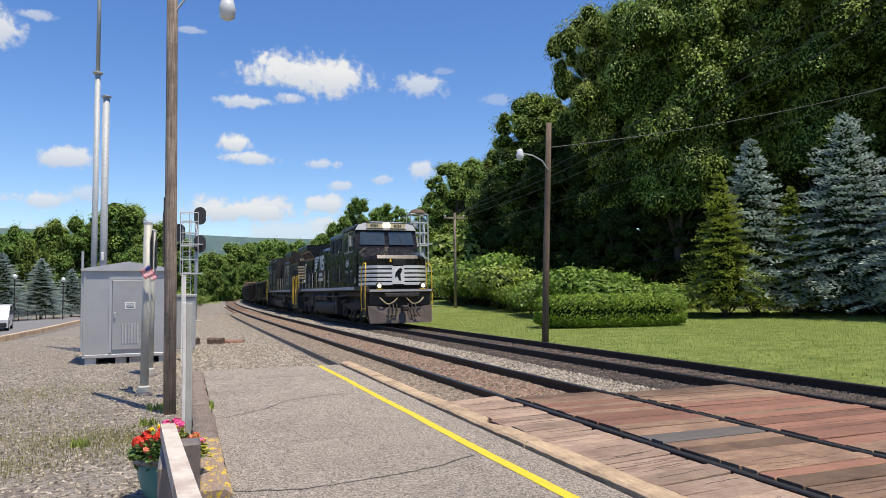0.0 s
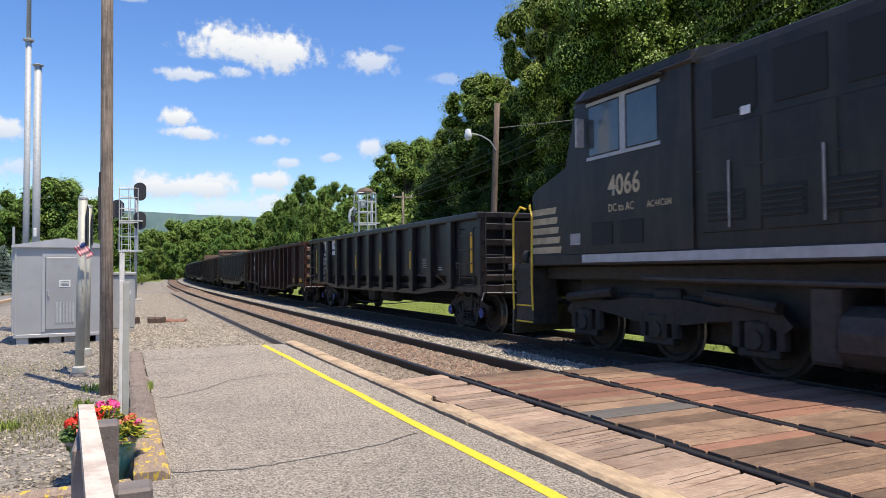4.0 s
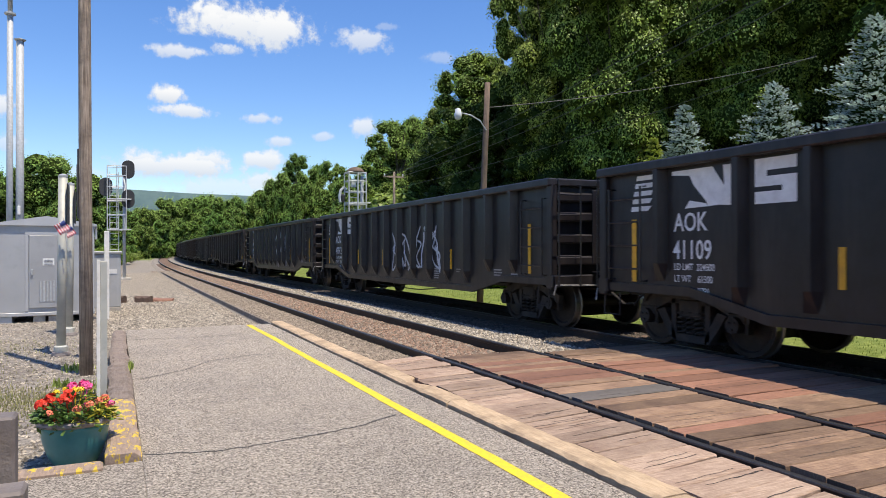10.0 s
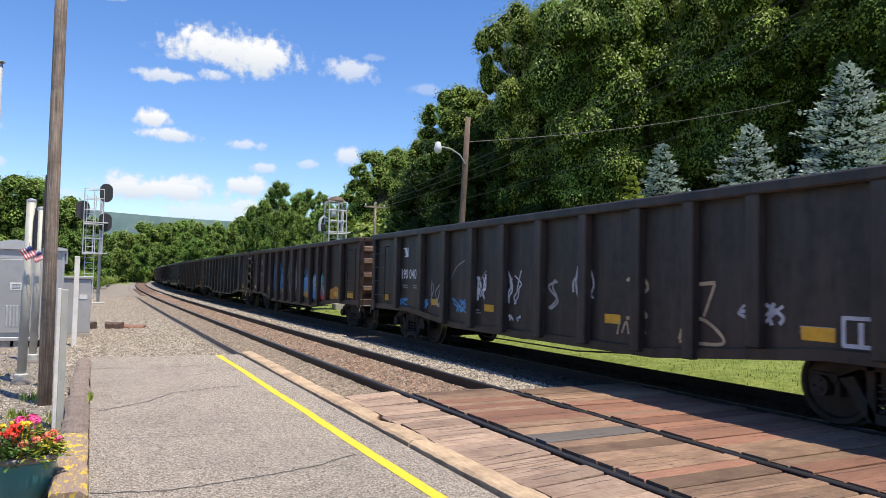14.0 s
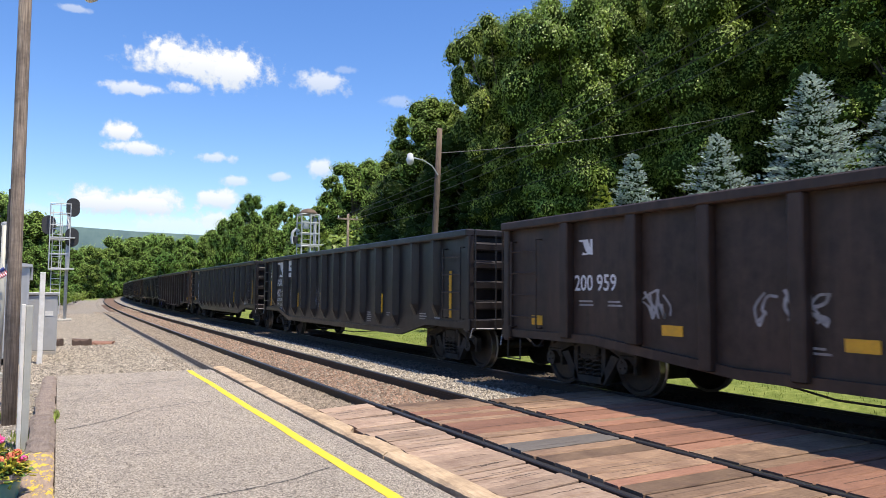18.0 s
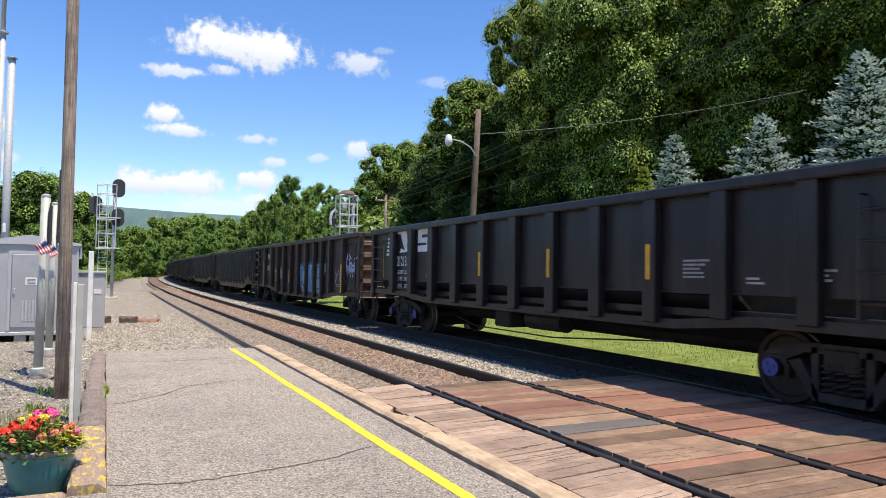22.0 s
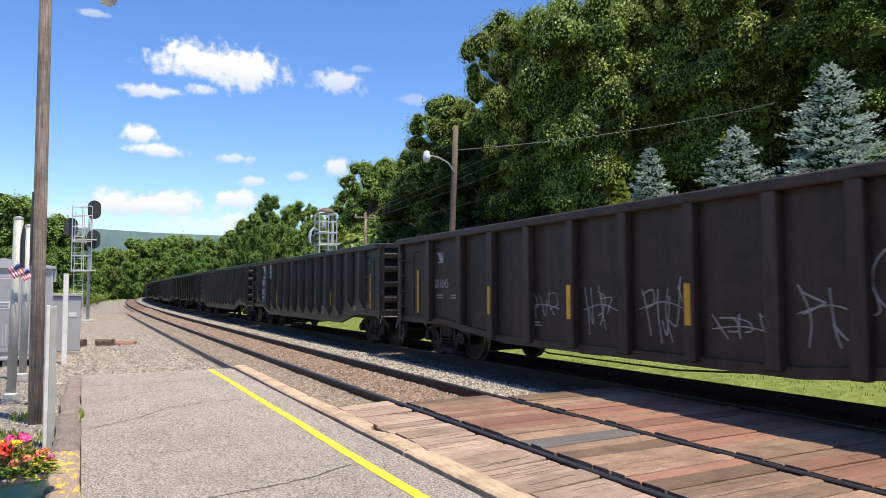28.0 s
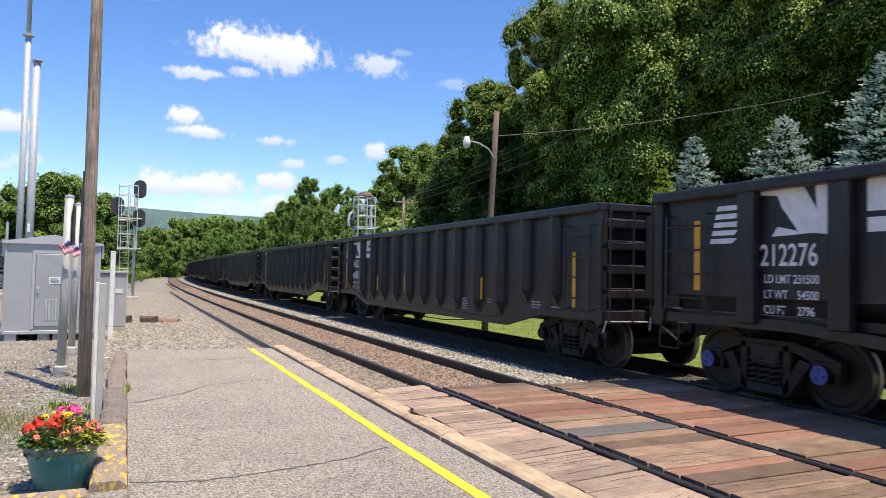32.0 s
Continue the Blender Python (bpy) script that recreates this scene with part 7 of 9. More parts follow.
            brush([[(-0.5, 1.75), (-1.0, 1.72), (-0.45, 1.2), (-1.1, 0.95)], [(-0.42, 1.15), (-0.8, 1.1), (-0.5, 0.95)], [(-1.45, 1.55), (-1.3, 1.2), (-1.5, 0.95), (-1.68, 1.3), (-1.45, 1.55)],
                   [(-2.0, 0.8), (-2.1, 1.4), (-2.25, 1.75), (-2.45, 1.3), (-2.5, 0.78)], [(-2.1, 1.3), (-2.45, 1.32)], [(-3.25, 1.75), (-2.75, 1.65), (-2.8, 1.3), (-3.15, 1.35)], [(-2.8, 1.3), (-2.75, 0.95), (-3.3, 0.9)]], FLANK - 0.016, INK, car, 0.06)
        if k == 8:
            for o in [c for c in car.children_recursive if c.name.split(".")[0] == "end_panel"]:
                bpy.data.objects.remove(o)
            long = STYLES["plain"]["hl"]
            for e, top in ((-1, TOP + 0.62), (1, TOP + 0.52)):
                head = part("bulkhead", Geo().box(-1.38, 1.38, *sorted((e * (long - 0.14), e * (long - 0.02))), 1.2, top, 0.02), CAR_END_TAN, car, "tall tan bulkhead plate")
                for j in range(8):
                    z = 1.30 + (top - 1.42) * j / 7
                    part("bulkhead_rib", Geo().box(-1.36, 1.36, *sorted((e * (long - 0.03), e * (long + 0.15))), z - 0.07, z + 0.07, 0.03), CAR_END_TAN, head)
                part("bulkhead_ladder", ladder_geo("y", e * (long + 0.14), -1.40, -0.98, 1.0, top, 8, e * 0.10), CAR_END_TAN, head)
        if k == 6:
            for y0, y1, z, h in ((4.55, 3.60, 0.98, 0.50), (3.30, 2.36, 0.98, 0.52), (-3.0, -3.7, 0.90, 0.62), (-4.0, -4.7, 0.90, 0.70)):
                side_poly([bars(y0, y1, z, h)], FLANK - 0.004, PATCH, car, "paint_block", "grey primer patch")
        cars.append((car, PITCH * (k + 0.222) - HALF_LEN - 0.06, 0.0))
    # the bare templates are no part of the train
    for bare in proto.values():
        for o in (*bare.children_recursive, bare):
            bpy.data.objects.remove(o)
    return cars


train = make_train()


def motions():
    """The train rolls past at a steady pace, its wheels turning."""
    for car, s0, turn in train:
        rows = []
        for i in range(65):
            t = i * 0.5
            x, y, a = on_track(s0 - SPEED * t, FAR_X)
            rows.append((t, pose(x, y, 0.003, 0, 0, a + turn)))
        walk(car, rows)
    # one turning for each wheel size and sense, shared by all wheelsets alike
    shared = {}
    for w in [o for o in scene.objects if o.name.split(".")[0] == "wheelset"]:
        big = w.data is wheel_meshes["loco"]
        back = w.parent.parent is train[1][0]
        key = big, back
        if key not in shared:
            rate = math.degrees(SPEED / (LOCO_WHEEL_R if big else WHEEL_R)) / FPS * (-1 if back else 1)
            walk(w, [(i / FPS, pose(0, 0, 0, (i * rate + 180) % 360 - 180)) for i in range(961)])
            shared[key] = w.animation_data
        else:
            w.rotation_mode = "QUATERNION"
            w.animation_data_create()
            w.animation_data.action = shared[key].action
            w.animation_data.action_slot = shared[key].action_slot

# ---- trees, hedges, shrubs ----
def leaf_quads(g, centre, radii, count, size, rng, low=-1.0, outward=0.9):
    """Small folded leaves strewn over the shell of a clump, most of them facing out and up, denser on its crown."""
    if count < 1:
        return
    q = np.random.RandomState(rng.randrange(1 << 30))
    z = low + (1 - low) * q.rand(count) ** 0.85
    a = q.rand(count) * 6.2832
    w = np.sqrt(np.maximum(0, 1 - z * z))
    d = np.stack([w * np.cos(a), w * np.sin(a), z], 1)
    # lobes make the clump uneven
    k = q.rand(5, 3) * 2 - 1
    lobe = 1 + 0.16 * np.sin(3.1 * d @ k[0] + 6 * k[1, 0]) + 0.12 * np.sin(5.3 * d @ k[2] + 6 * k[1, 1])
    rr = np.where(q.rand(count) < 0.88, 0.70 + 0.36 * q.rand(count), 1.0 + 0.34 * q.rand(count)) * lobe
    p = np.array(centre) + d * np.array(radii) * rr[:, None]
    n = d * outward + q.normal(0, 0.48, (count, 3)) + np.array((0, 0, 0.30))
    n /= np.linalg.norm(n, axis=1)[:, None]
    t = np.cross(n, q.normal(0, 1, (count, 3)))
    t /= np.linalg.norm(t, axis=1)[:, None] + 1e-9
    v = np.cross(n, t)
    s = (size * (0.6 + 0.75 * q.rand(count)))[:, None]
    drop = n * (-0.18 * s)
    tri = np.stack([p - t * s, p + t * s * 0.55 - v * s * 0.7 + drop, p + t * s * 0.55 + v * s * 0.7 + drop], 1).reshape(-1, 3)
    i = len(g.v)
    g.v.extend(map(tuple, tri.tolist()))
    g.f.extend((i + j, i + j + 1, i + j + 2) for j in range(0, 3 * count, 3))


def broad_tree(seed, height, spread, leaf, size, count, leaf_material, skirt=0.12, clumps=46, label="", name="deciduous_tree", widest=0.40):
    """A trunk with limbs and a ragged crown of leaf clumps with gaps between them."""
    rng = random.Random(seed)
    tree = root(name, label, "tree", "trees on the wooded hillside")
    wood = Geo()
    base = height * 0.016 + 0.12
    lean = Vector((rng.uniform(-0.04, 0.04), rng.uniform(-0.04, 0.04), 0))
    trunk = [Vector((0, 0, -0.6)) + lean * z + Vector((0, 0, z)) for z in (0, height * 0.2, height * 0.45, height * 0.72)]
    wood.tube(trunk, base, 9, base * 0.35)
    crown = Geo()
    shade = Geo()
    for c in range(clumps):
        t = (c + rng.random()) / clumps
        zz = height * (skirt + (0.95 - skirt) * t)
        env = max(0.05, 1 - abs((t - widest) / (1.04 - widest)) ** 2.5) ** 0.55 if t > widest else 0.60 + 0.40 * (t / widest) ** 1.4
        reach = spread * env * rng.uniform(0.5, 1.12 if t > widest else 0.98) * (1.0 if c % 3 else 0.45)
        a = c * 2.39996 + rng.uniform(-0.5, 0.5)
        p = Vector((math.cos(a) * reach, math.sin(a) * reach, zz)) + lean * zz
        r = max(spread, height * 0.23) * rng.uniform(0.12, 0.28)
        radii = (r, r, r * rng.uniform(0.75, 1.1))
        start = trunk[1].lerp(trunk[3], min(1.0, max(0.0, t - 0.12)))
        if c % 2 == 0:
            wood.tube([start, start.lerp(p, 0.5) + Vector((0, 0, 0.25)), p], base * 0.26, 5, 0.02, caps=False)
        leaf_quads(crown, p, radii, int(count / clumps * (r / (0.24 * max(spread, height * 0.23))) ** 2), size, rng, -0.75)
        # dark lump inside each clump, coloured as the crown's inner shade
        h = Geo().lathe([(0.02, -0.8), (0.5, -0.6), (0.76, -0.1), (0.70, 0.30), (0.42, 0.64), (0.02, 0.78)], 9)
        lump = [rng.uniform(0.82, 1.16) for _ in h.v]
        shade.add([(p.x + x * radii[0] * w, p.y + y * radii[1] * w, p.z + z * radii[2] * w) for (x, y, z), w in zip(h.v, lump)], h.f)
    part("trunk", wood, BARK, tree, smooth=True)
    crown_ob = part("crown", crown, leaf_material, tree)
    tagged(part("inner_mass", shade, INNER_LEAF_SHADE if leaf_material is not LEAF_SHADED else INNER, crown_ob), kind="stuff")
    return tree


def spruce_tree(seed, height, spread, material, label, tiers=26, clear=0.10):
    """A straight trunk with whorls of drooping, needle-covered branches."""
    rng = random.Random(seed)
    tree = root("spruce_tree", label, "spruce tree", "spruces at the edge of the lawn")
    wood, needles, shade = Geo(), Geo(), Geo()
    wood.tube([(0, 0, -0.4), (0, 0, height * 0.5), (0, 0, height * 0.98)], height * 0.014 + 0.05, 8, 0.02)
    for k in range(tiers):
        t = k / (tiers - 1)
        z = height * (clear + (0.985 - clear) * t)
        reach = spread * ((1 - t) ** 0.85 + 0.02) * rng.uniform(0.82, 1.12)
        n = max(5, int(13 * (1 - t) + 5))
        off = rng.uniform(0, 6.28)
        for b in range(n):
            a = off + 6.2832 * b / n + rng.uniform(-0.25, 0.25)
            z = height * (clear + (0.985 - clear) * min(1.0, max(0.0, t + rng.uniform(-0.5, 0.5) / tiers)))
            length = reach * rng.uniform(0.62, 1.15)
            d = Vector((math.cos(a), math.sin(a), 0))
            rise = (0.10 + 0.5 * t) * length
            tip = Vector((0, 0, z)) + d * length + Vector((0, 0, rise - 0.32 * length * (1 - t)))
            foot = Vector((0, 0, z))
            steps = max(3, int(length / 0.15))
            for i in range(1, steps + 1):
                u = i / steps
                if u < 0.18:
                    continue
                p = foot.lerp(tip, u) + Vector((0, 0, 0.10 * length * math.sin(u * 3.1)))
                wide = 0.10 + 0.34 * length * (1.05 - u)
                for side in (-1, 1):
                    s = Vector((-d.y, d.x, 0)) * side
                    for layer in range(4):
                        q = p + s * wide * rng.uniform(0.0, 0.9) + Vector((0, 0, rng.uniform(-0.07, 0.03)))
                        e = (d * 0.9 + s * rng.uniform(0.0, 1.0) + Vector((0, 0, rng.uniform(-0.15, 0.75)))).normalized()
                        up = Vector((rng.uniform(-0.6, 0.6), rng.uniform(-0.6, 0.6), 1)).normalized()
                        w = e.cross(up).normalized()
                        ln, wd = rng.uniform(0.10, 0.20), rng.uniform(0.030, 0.052)
                        j = len(needles.v)
                        needles.v += [tuple(q - w * wd * 0.6), tuple(q + e * ln * 0.45 + w * wd), tuple(q + e * ln), tuple(q + e * ln * 0.45 - w * wd)]
                        needles.f.append((j, j + 1, j + 2, j + 3))
        # dark cone round the trunk, painted shade behind the needles
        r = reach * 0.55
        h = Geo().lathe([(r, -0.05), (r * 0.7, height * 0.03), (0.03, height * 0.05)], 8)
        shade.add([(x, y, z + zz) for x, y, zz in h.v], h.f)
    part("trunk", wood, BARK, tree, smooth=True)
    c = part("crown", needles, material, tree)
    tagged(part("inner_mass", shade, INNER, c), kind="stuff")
    return tree


def place_trees():
    kinds = [broad_tree(11, 19, 5.4, 1, 0.086, 125000, LEAF, 0.30, 124, "tall broad-leaved tree with a dense green crown", widest=0.74),
             broad_tree(12, 21, 5.0, 1, 0.086, 125000, LEAF, 0.28, 128, "tall broad-leaved tree with a dense green crown", widest=0.70),
             broad_tree(13, 16, 5.2, 1, 0.10, 44000, LEAF_LIGHT, 0.06, 90, "broad-leaved tree with a bright green crown"),
             broad_tree(14, 11, 4.4, 1, 0.115, 26000, LEAF_FAR, 0.04, 84, "rounded broad-leaved tree in full summer leaf"),
             broad_tree(15, 15, 4.6, 1, 0.115, 18000, LEAF_SHADED, 0.03, 76, "dense tree with leaves coloured dark for the shade of the wood"),
             broad_tree(16, 15, 3.7, 1, 0.105, 30000, LEAF_FAR, 0.05, 92, "slender broad-leaved tree in full summer leaf"),
             broad_tree(17, 18, 2.9, 1, 0.088, 52000, LEAF, 0.22, 96, "slender broad-leaved tree at the wood's edge", widest=0.62)]
    spots = []
    rng = random.Random(77)
    # the hillside wood: azimuth seen from the platform, distance, height, kind
    wall = [(33.7, 54, 23.0, 1, 0.76), (38.7, 51.5, 22.5, 0, 0.74), (43.7, 55, 23.0, 1, 0.78), (48.8, 52.5, 22.5, 0, 0.78), (54.2, 55, 23.0, 1, 0.82), (60.0, 52, 22, 0), (66.0, 50, 22, 1), (72, 48, 21, 0), (79, 46, 20, 1), (88, 45, 20, 0), (98, 45, 20, 1), (108, 46, 19, 0),
            (36.3, 63, 25.5, 0, 0.82), (41.2, 64, 26.5, 1, 0.84), (46.3, 65, 27, 0, 0.80), (51.5, 65, 26.5, 1, 0.84), (57, 62, 25, 0),
            (27.4, 60, 17.6, 1, 0.66), (28.8, 66, 19.0, 0, 0.55), (25.8, 66, 14.6, 1, 0.6), (30.4, 62, 17.0, 0, 0.6),
            (21.4, 80, 15.2, 3, 0.62), (23.6, 84, 16.2, 3, 0.62), (19.9, 86, 12.4, 3, 0.60), (22.6, 92, 17.0, 3, 0.5), (25.0, 88, 15.5, 3, 0.7),
            # kind 4: shade-coloured trees that darken the wood's lower face
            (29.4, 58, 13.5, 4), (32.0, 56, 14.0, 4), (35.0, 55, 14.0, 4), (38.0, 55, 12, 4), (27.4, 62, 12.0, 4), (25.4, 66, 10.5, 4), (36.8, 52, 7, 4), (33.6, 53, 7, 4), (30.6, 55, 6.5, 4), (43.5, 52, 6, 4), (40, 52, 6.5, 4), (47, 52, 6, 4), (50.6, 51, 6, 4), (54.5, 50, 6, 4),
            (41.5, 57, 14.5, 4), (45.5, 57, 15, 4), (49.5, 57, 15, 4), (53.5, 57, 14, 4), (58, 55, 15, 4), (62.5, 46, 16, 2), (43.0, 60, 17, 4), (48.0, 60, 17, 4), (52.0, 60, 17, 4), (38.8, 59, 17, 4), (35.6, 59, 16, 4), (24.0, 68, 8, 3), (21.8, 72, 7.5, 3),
            (13.4, 112, 15.2, 3, 0.64), (16.2, 114, 14.6, 3, 0.55), (14.9, 125, 15.5, 3, 0.6), (12.0, 122, 12, 3, 0.7), (17.9, 100, 10.5, 3, 0.7), (13.9, 92, 8.6, 3, 0.7), (17.2, 84, 8, 3), (19.2, 78, 8.0, 3), (15.6, 96, 8.5, 3, 0.8), (10.6, 160, 13, 3), (12.6, 140, 12, 3, 0.8), (18.6, 70, 6.0, 2)]
    for az, d, h, kind, *wide in wall:
        if wide and wide[0] < 0.7:
            # the narrow ones have shapes of their own
            kind, wide = (5, [wide[0] / 0.62]) if kind == 3 else (6, [wide[0] / 0.64])
        spots.append((math.sin(radians(az)) * d, math.cos(radians(az)) * d, h, kind, *wide))
    # across the curve and beyond the yard
    far = [(9.4, 190, 15), (8.0, 205, 15.5), (6.6, 225, 17), (5.2, 220, 17.5), (3.9, 210, 16.5), (2.6, 200, 14.5), (1.4, 205, 14), (0.3, 190, 13), (-0.8, 180, 13), (8.6, 250, 19), (4.4, 255, 19.5), (2.0, 250, 17.5), (6.4, 260, 20), (-2.0, 190, 14), (10.8, 215, 17), (3.2, 165, 8.5), (1.8, 150, 7.5), (0.6, 140, 7.0), (5.0, 180, 9.5), (-0.4, 125, 5.5), (11.8, 190, 15),
           (0.0, 108, 3.0), (-0.5, 104, 2.6), (0.7, 112, 2.6), (12.8, 175, 14), (7.0, 170, 9), (9.0, 155, 8.5), (10.8, 145, 9)]
    for az, d, h in far:
        spots.append((math.sin(radians(az)) * d, math.cos(radians(az)) * d, h * (0.95 if 3.0 < az < 8.5 else 0.86), 3))
    left = [(-4.4, 78, 10.6), (-6.6, 78, 9.2), (-8.6, 80, 9.0), (-10.4, 84, 8.8), (-2.4, 80, 9.4), (-0.8, 90, 8.0), (-12.5, 95, 9), (-15, 90, 9), (-5.6, 95, 9.5), (-9.5, 105, 9.5), (-18, 85, 9), (-3.4, 70, 6.0), (-1.2, 76, 6.0)]
    for az, d, h in left:
        spots.append((math.sin(radians(az)) * d, math.cos(radians(az)) * d, h, 3))
    # around and behind, unseen; the left ones set close to darken the train's reflections
    for az, d, h in [(-22, 72, 10), (-26, 66, 10), (-30, 70, 11), (-36, 66, 10), (-42, 62, 11), (-50, 62, 11), (-62, 85, 13), (-80, 90, 12), (-100, 90, 13), (-122, 95, 13), (-145, 110, 14), (125, 50, 17), (145, 60, 17)]:
        spots.append((math.sin(radians(az)) * d, math.cos(radians(az)) * d, h, 3))
    first = set()
    own = (19, 21, 16, 11, 15, 15, 18)
    for x, y, h, kind, *slim in spots:
        z = ground_height(x, y) - 0.05
        s = h / own[kind]
        turn = Matrix.Translation((x, y, z)) @ Matrix.Rotation(rng.uniform(0, 6.28), 4, "Z")
        wide = s * rng.uniform(0.92, 1.15) * (1.15 if h < 14 and kind != 3 else 1.0) * (slim[0] if slim else 1.0)
        t = kinds[kind] if kind not in first else copy_thing(kinds[kind], Matrix.Identity(4))
        first.add(kind)
        t.matrix_basis = turn @ Matrix.Diagonal((wide, wide, s, 1))
    # spruces
    a = spruce_tree(21, 9.6, 3.3, NEEDLE_BLUE, "blue-grey spruce with dense drooping tiers at the lawn's edge", 36, 0.10)
    b = spruce_tree(22, 8.0, 2.2, NEEDLE_BLUE, "slender blue-grey spruce at the lawn's edge", 32, 0.14)
    c = spruce_tree(23, 7.0, 2.2, NEEDLE_GREEN, "yellow-green spruce at the lawn's edge", 28, 0.12)
    rows = [(a, 50.2, 38.0, 9.6), (b, 44.0, 38.5, 8.9), (c, 41.8, 37.0, 7.1), (c, 46.6, 38.5, 6.4), (a, 56.6, 36.0, 11.6), (b, 61.5, 37, 9.8), (c, 53.2, 40, 6.5),
            (a, -9.5, 62, 4.7), (a, -11.9, 60, 5.0), (a, -7.6, 66, 4.0), (a, -14.2, 60, 5)]
    used = set()
    size = {a.name: 9.6, b.name: 8.0, c.name: 7.0}
    for proto, az, d, h in rows:
        x, y = math.sin(radians(az)) * d, math.cos(radians(az)) * d
        m = Matrix.Translation((x, y, ground_height(x, y))) @ Matrix.Rotation(rng.uniform(0, 6.28), 4, "Z")
        s = h / size[proto.name]
        t = proto if proto.name not in used else copy_thing(proto, Matrix.Identity(4))
        used.add(proto.name)
        t.matrix_basis = m @ Matrix.Diagonal((s * (1.35 if az < 0 else 0.95 if proto is c else 1.15), s * (1.35 if az < 0 else 0.95 if proto is c else 1.15), s, 1))


place_trees()


def make_shrubs():
    def shrub(seed, size, count, material, label):
        rng = random.Random(seed)
        s = root("shrub", label, "shrub", "shrubs along the wood's edge")
        crown, wood, shade = Geo(), Geo(), Geo()
        for c in range(9):
            a = c * 2.4
            rr = 0.62 * math.sqrt(c / 9)
            p = Vector((math.cos(a) * rr, math.sin(a) * rr, 0.38 + 0.42 * (1 - rr) * rng.uniform(0.6, 1.2)))
            wood.tube([(0, 0, -0.1), p * 0.5, p], 0.02, 5, 0.006, caps=False)
            leaf_quads(crown, p, (0.36, 0.36, 0.30), count // 9, size, rng)
            # dark core of the clump, its colour the shade among the leaves
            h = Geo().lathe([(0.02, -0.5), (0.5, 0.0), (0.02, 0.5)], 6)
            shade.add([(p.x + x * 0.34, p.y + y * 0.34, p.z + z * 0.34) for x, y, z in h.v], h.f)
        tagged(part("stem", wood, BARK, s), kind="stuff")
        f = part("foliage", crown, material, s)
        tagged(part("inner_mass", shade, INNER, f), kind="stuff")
        return s
    light = shrub(31, 0.042, 5200, LEAF_LIGHT, "bright green leafy shrub at the wood's edge")
    dark = shrub(32, 0.045, 4500, LEAF, "dark green leafy shrub at the wood's edge")
    rng = random.Random(9)
    rows = []
    for az, d, h in [(21.0, 52, 2.0), (22.3, 50, 2.6), (23.6, 49, 2.7), (24.8, 46, 2.4), (26.0, 43, 2.3), (27.4, 40, 2.3), (28.6, 38, 2.2), (30, 37, 2.3), (31.4, 36, 2.5), (32.8, 36, 2.4), (34.4, 36.5, 2.3), (36.0, 37, 2.2), (37.4, 37, 2.2),
                     (19.6, 56, 2.2), (18.4, 60, 2.4), (24.2, 54, 3.0), (22.6, 56, 3.0), (26.2, 50, 2.8), (28.2, 45, 2.5), (38.5, 41, 2.0), (40.2, 41, 1.6), (42.0, 40, 1.5), (43.8, 41, 1.5), (45.8, 41.5, 1.6), (47.5, 42, 1.6), (49.4, 42, 1.8), (51.3, 41, 1.9), (52.8, 38, 1.7), (54, 39.5, 2.2), (56, 39, 2.2),
                     (-1.6, 60, 1.6), (0.2, 84, 1.8), (0.6, 92, 2.0), (1.2, 102, 2.2), (-0.3, 70, 1.7), (20.2, 66, 4.5), (21.2, 70, 5.0), (17.4, 66, 3.0)]:
        rows.append((az, d, h, light if rng.random() < (0.75 if 22 < az < 38 and h < 3 else 0.35) else dark))
    used = set()
    for az, d, h, proto in rows:
        x, y = math.sin(radians(az)) * d, math.cos(radians(az)) * d
        t = proto if proto.name not in used else copy_thing(proto, Matrix.Identity(4))
        used.add(proto.name)
        h = h * rng.uniform(0.65, 1.3)
        w = h * rng.uniform(0.9, 1.25)
        t.matrix_basis = Matrix.Translation((x, y, ground_height(x, y) - 0.03)) @ Matrix.Rotation(rng.uniform(0, 6.28), 4, "Z") @ Matrix.Diagonal((w, w, h, 1))
    # clipped hedge: an oblong with rounded shoulders
    hedge = root("hedge", "clipped rounded green hedge on the lawn", "hedge", at=Matrix.Translation((16.7, 25.4, ground_height(16.7, 25.4))) @ Matrix.Rotation(radians(-18), 4, "Z"))
    g, rng = Geo(), random.Random(5)
    for _ in range(20000):
        u, v = rng.uniform(-1, 1), rng.uniform(0, 6.2832)
        cs, sn = math.cos(v), math.sin(v)
        sq = lambda q, e: math.copysign(abs(q) ** e, q)
        end = (1 - abs(u) ** 3.2) ** 0.45
        x = 3.15 * u + rng.gauss(0, 0.03)
        yy = 1.25 * sq(cs, 0.55) * end + rng.gauss(0, 0.035)
        zz = 0.66 + 0.66 * sq(sn, 0.5) * (0.55 + 0.45 * end) + rng.gauss(0, 0.035)
        if zz < 0:
            continue
        nrm = Vector((0.3 * u, cs, sn * 1.3)).normalized()
        d = (nrm + Vector((rng.gauss(0, 0.6), rng.gauss(0, 0.6), rng.gauss(0, 0.6)))).normalized()
        t = d.orthogonal().normalized()
        b = d.cross(t)
        s = rng.uniform(0.035, 0.075)
        i = len(g.v)
        p = Vector((x, yy, zz))
        g.v += [tuple(p - t * s), tuple(p + b * s * 0.5), tuple(p + t * s), tuple(p - b * s * 0.5)]
        g.f.append((i, i + 1, i + 2, i + 3))
    part("foliage", g, LEAF_HEDGE, hedge)
    # dark box core, painted shade behind the hedge's leaves
    core = Geo()
    core.box(-2.5, 2.5, -0.9, 0.9, 0.0, 1.05, 0.25)
    part("inner_mass", core, INNER, hedge)


make_shrubs()


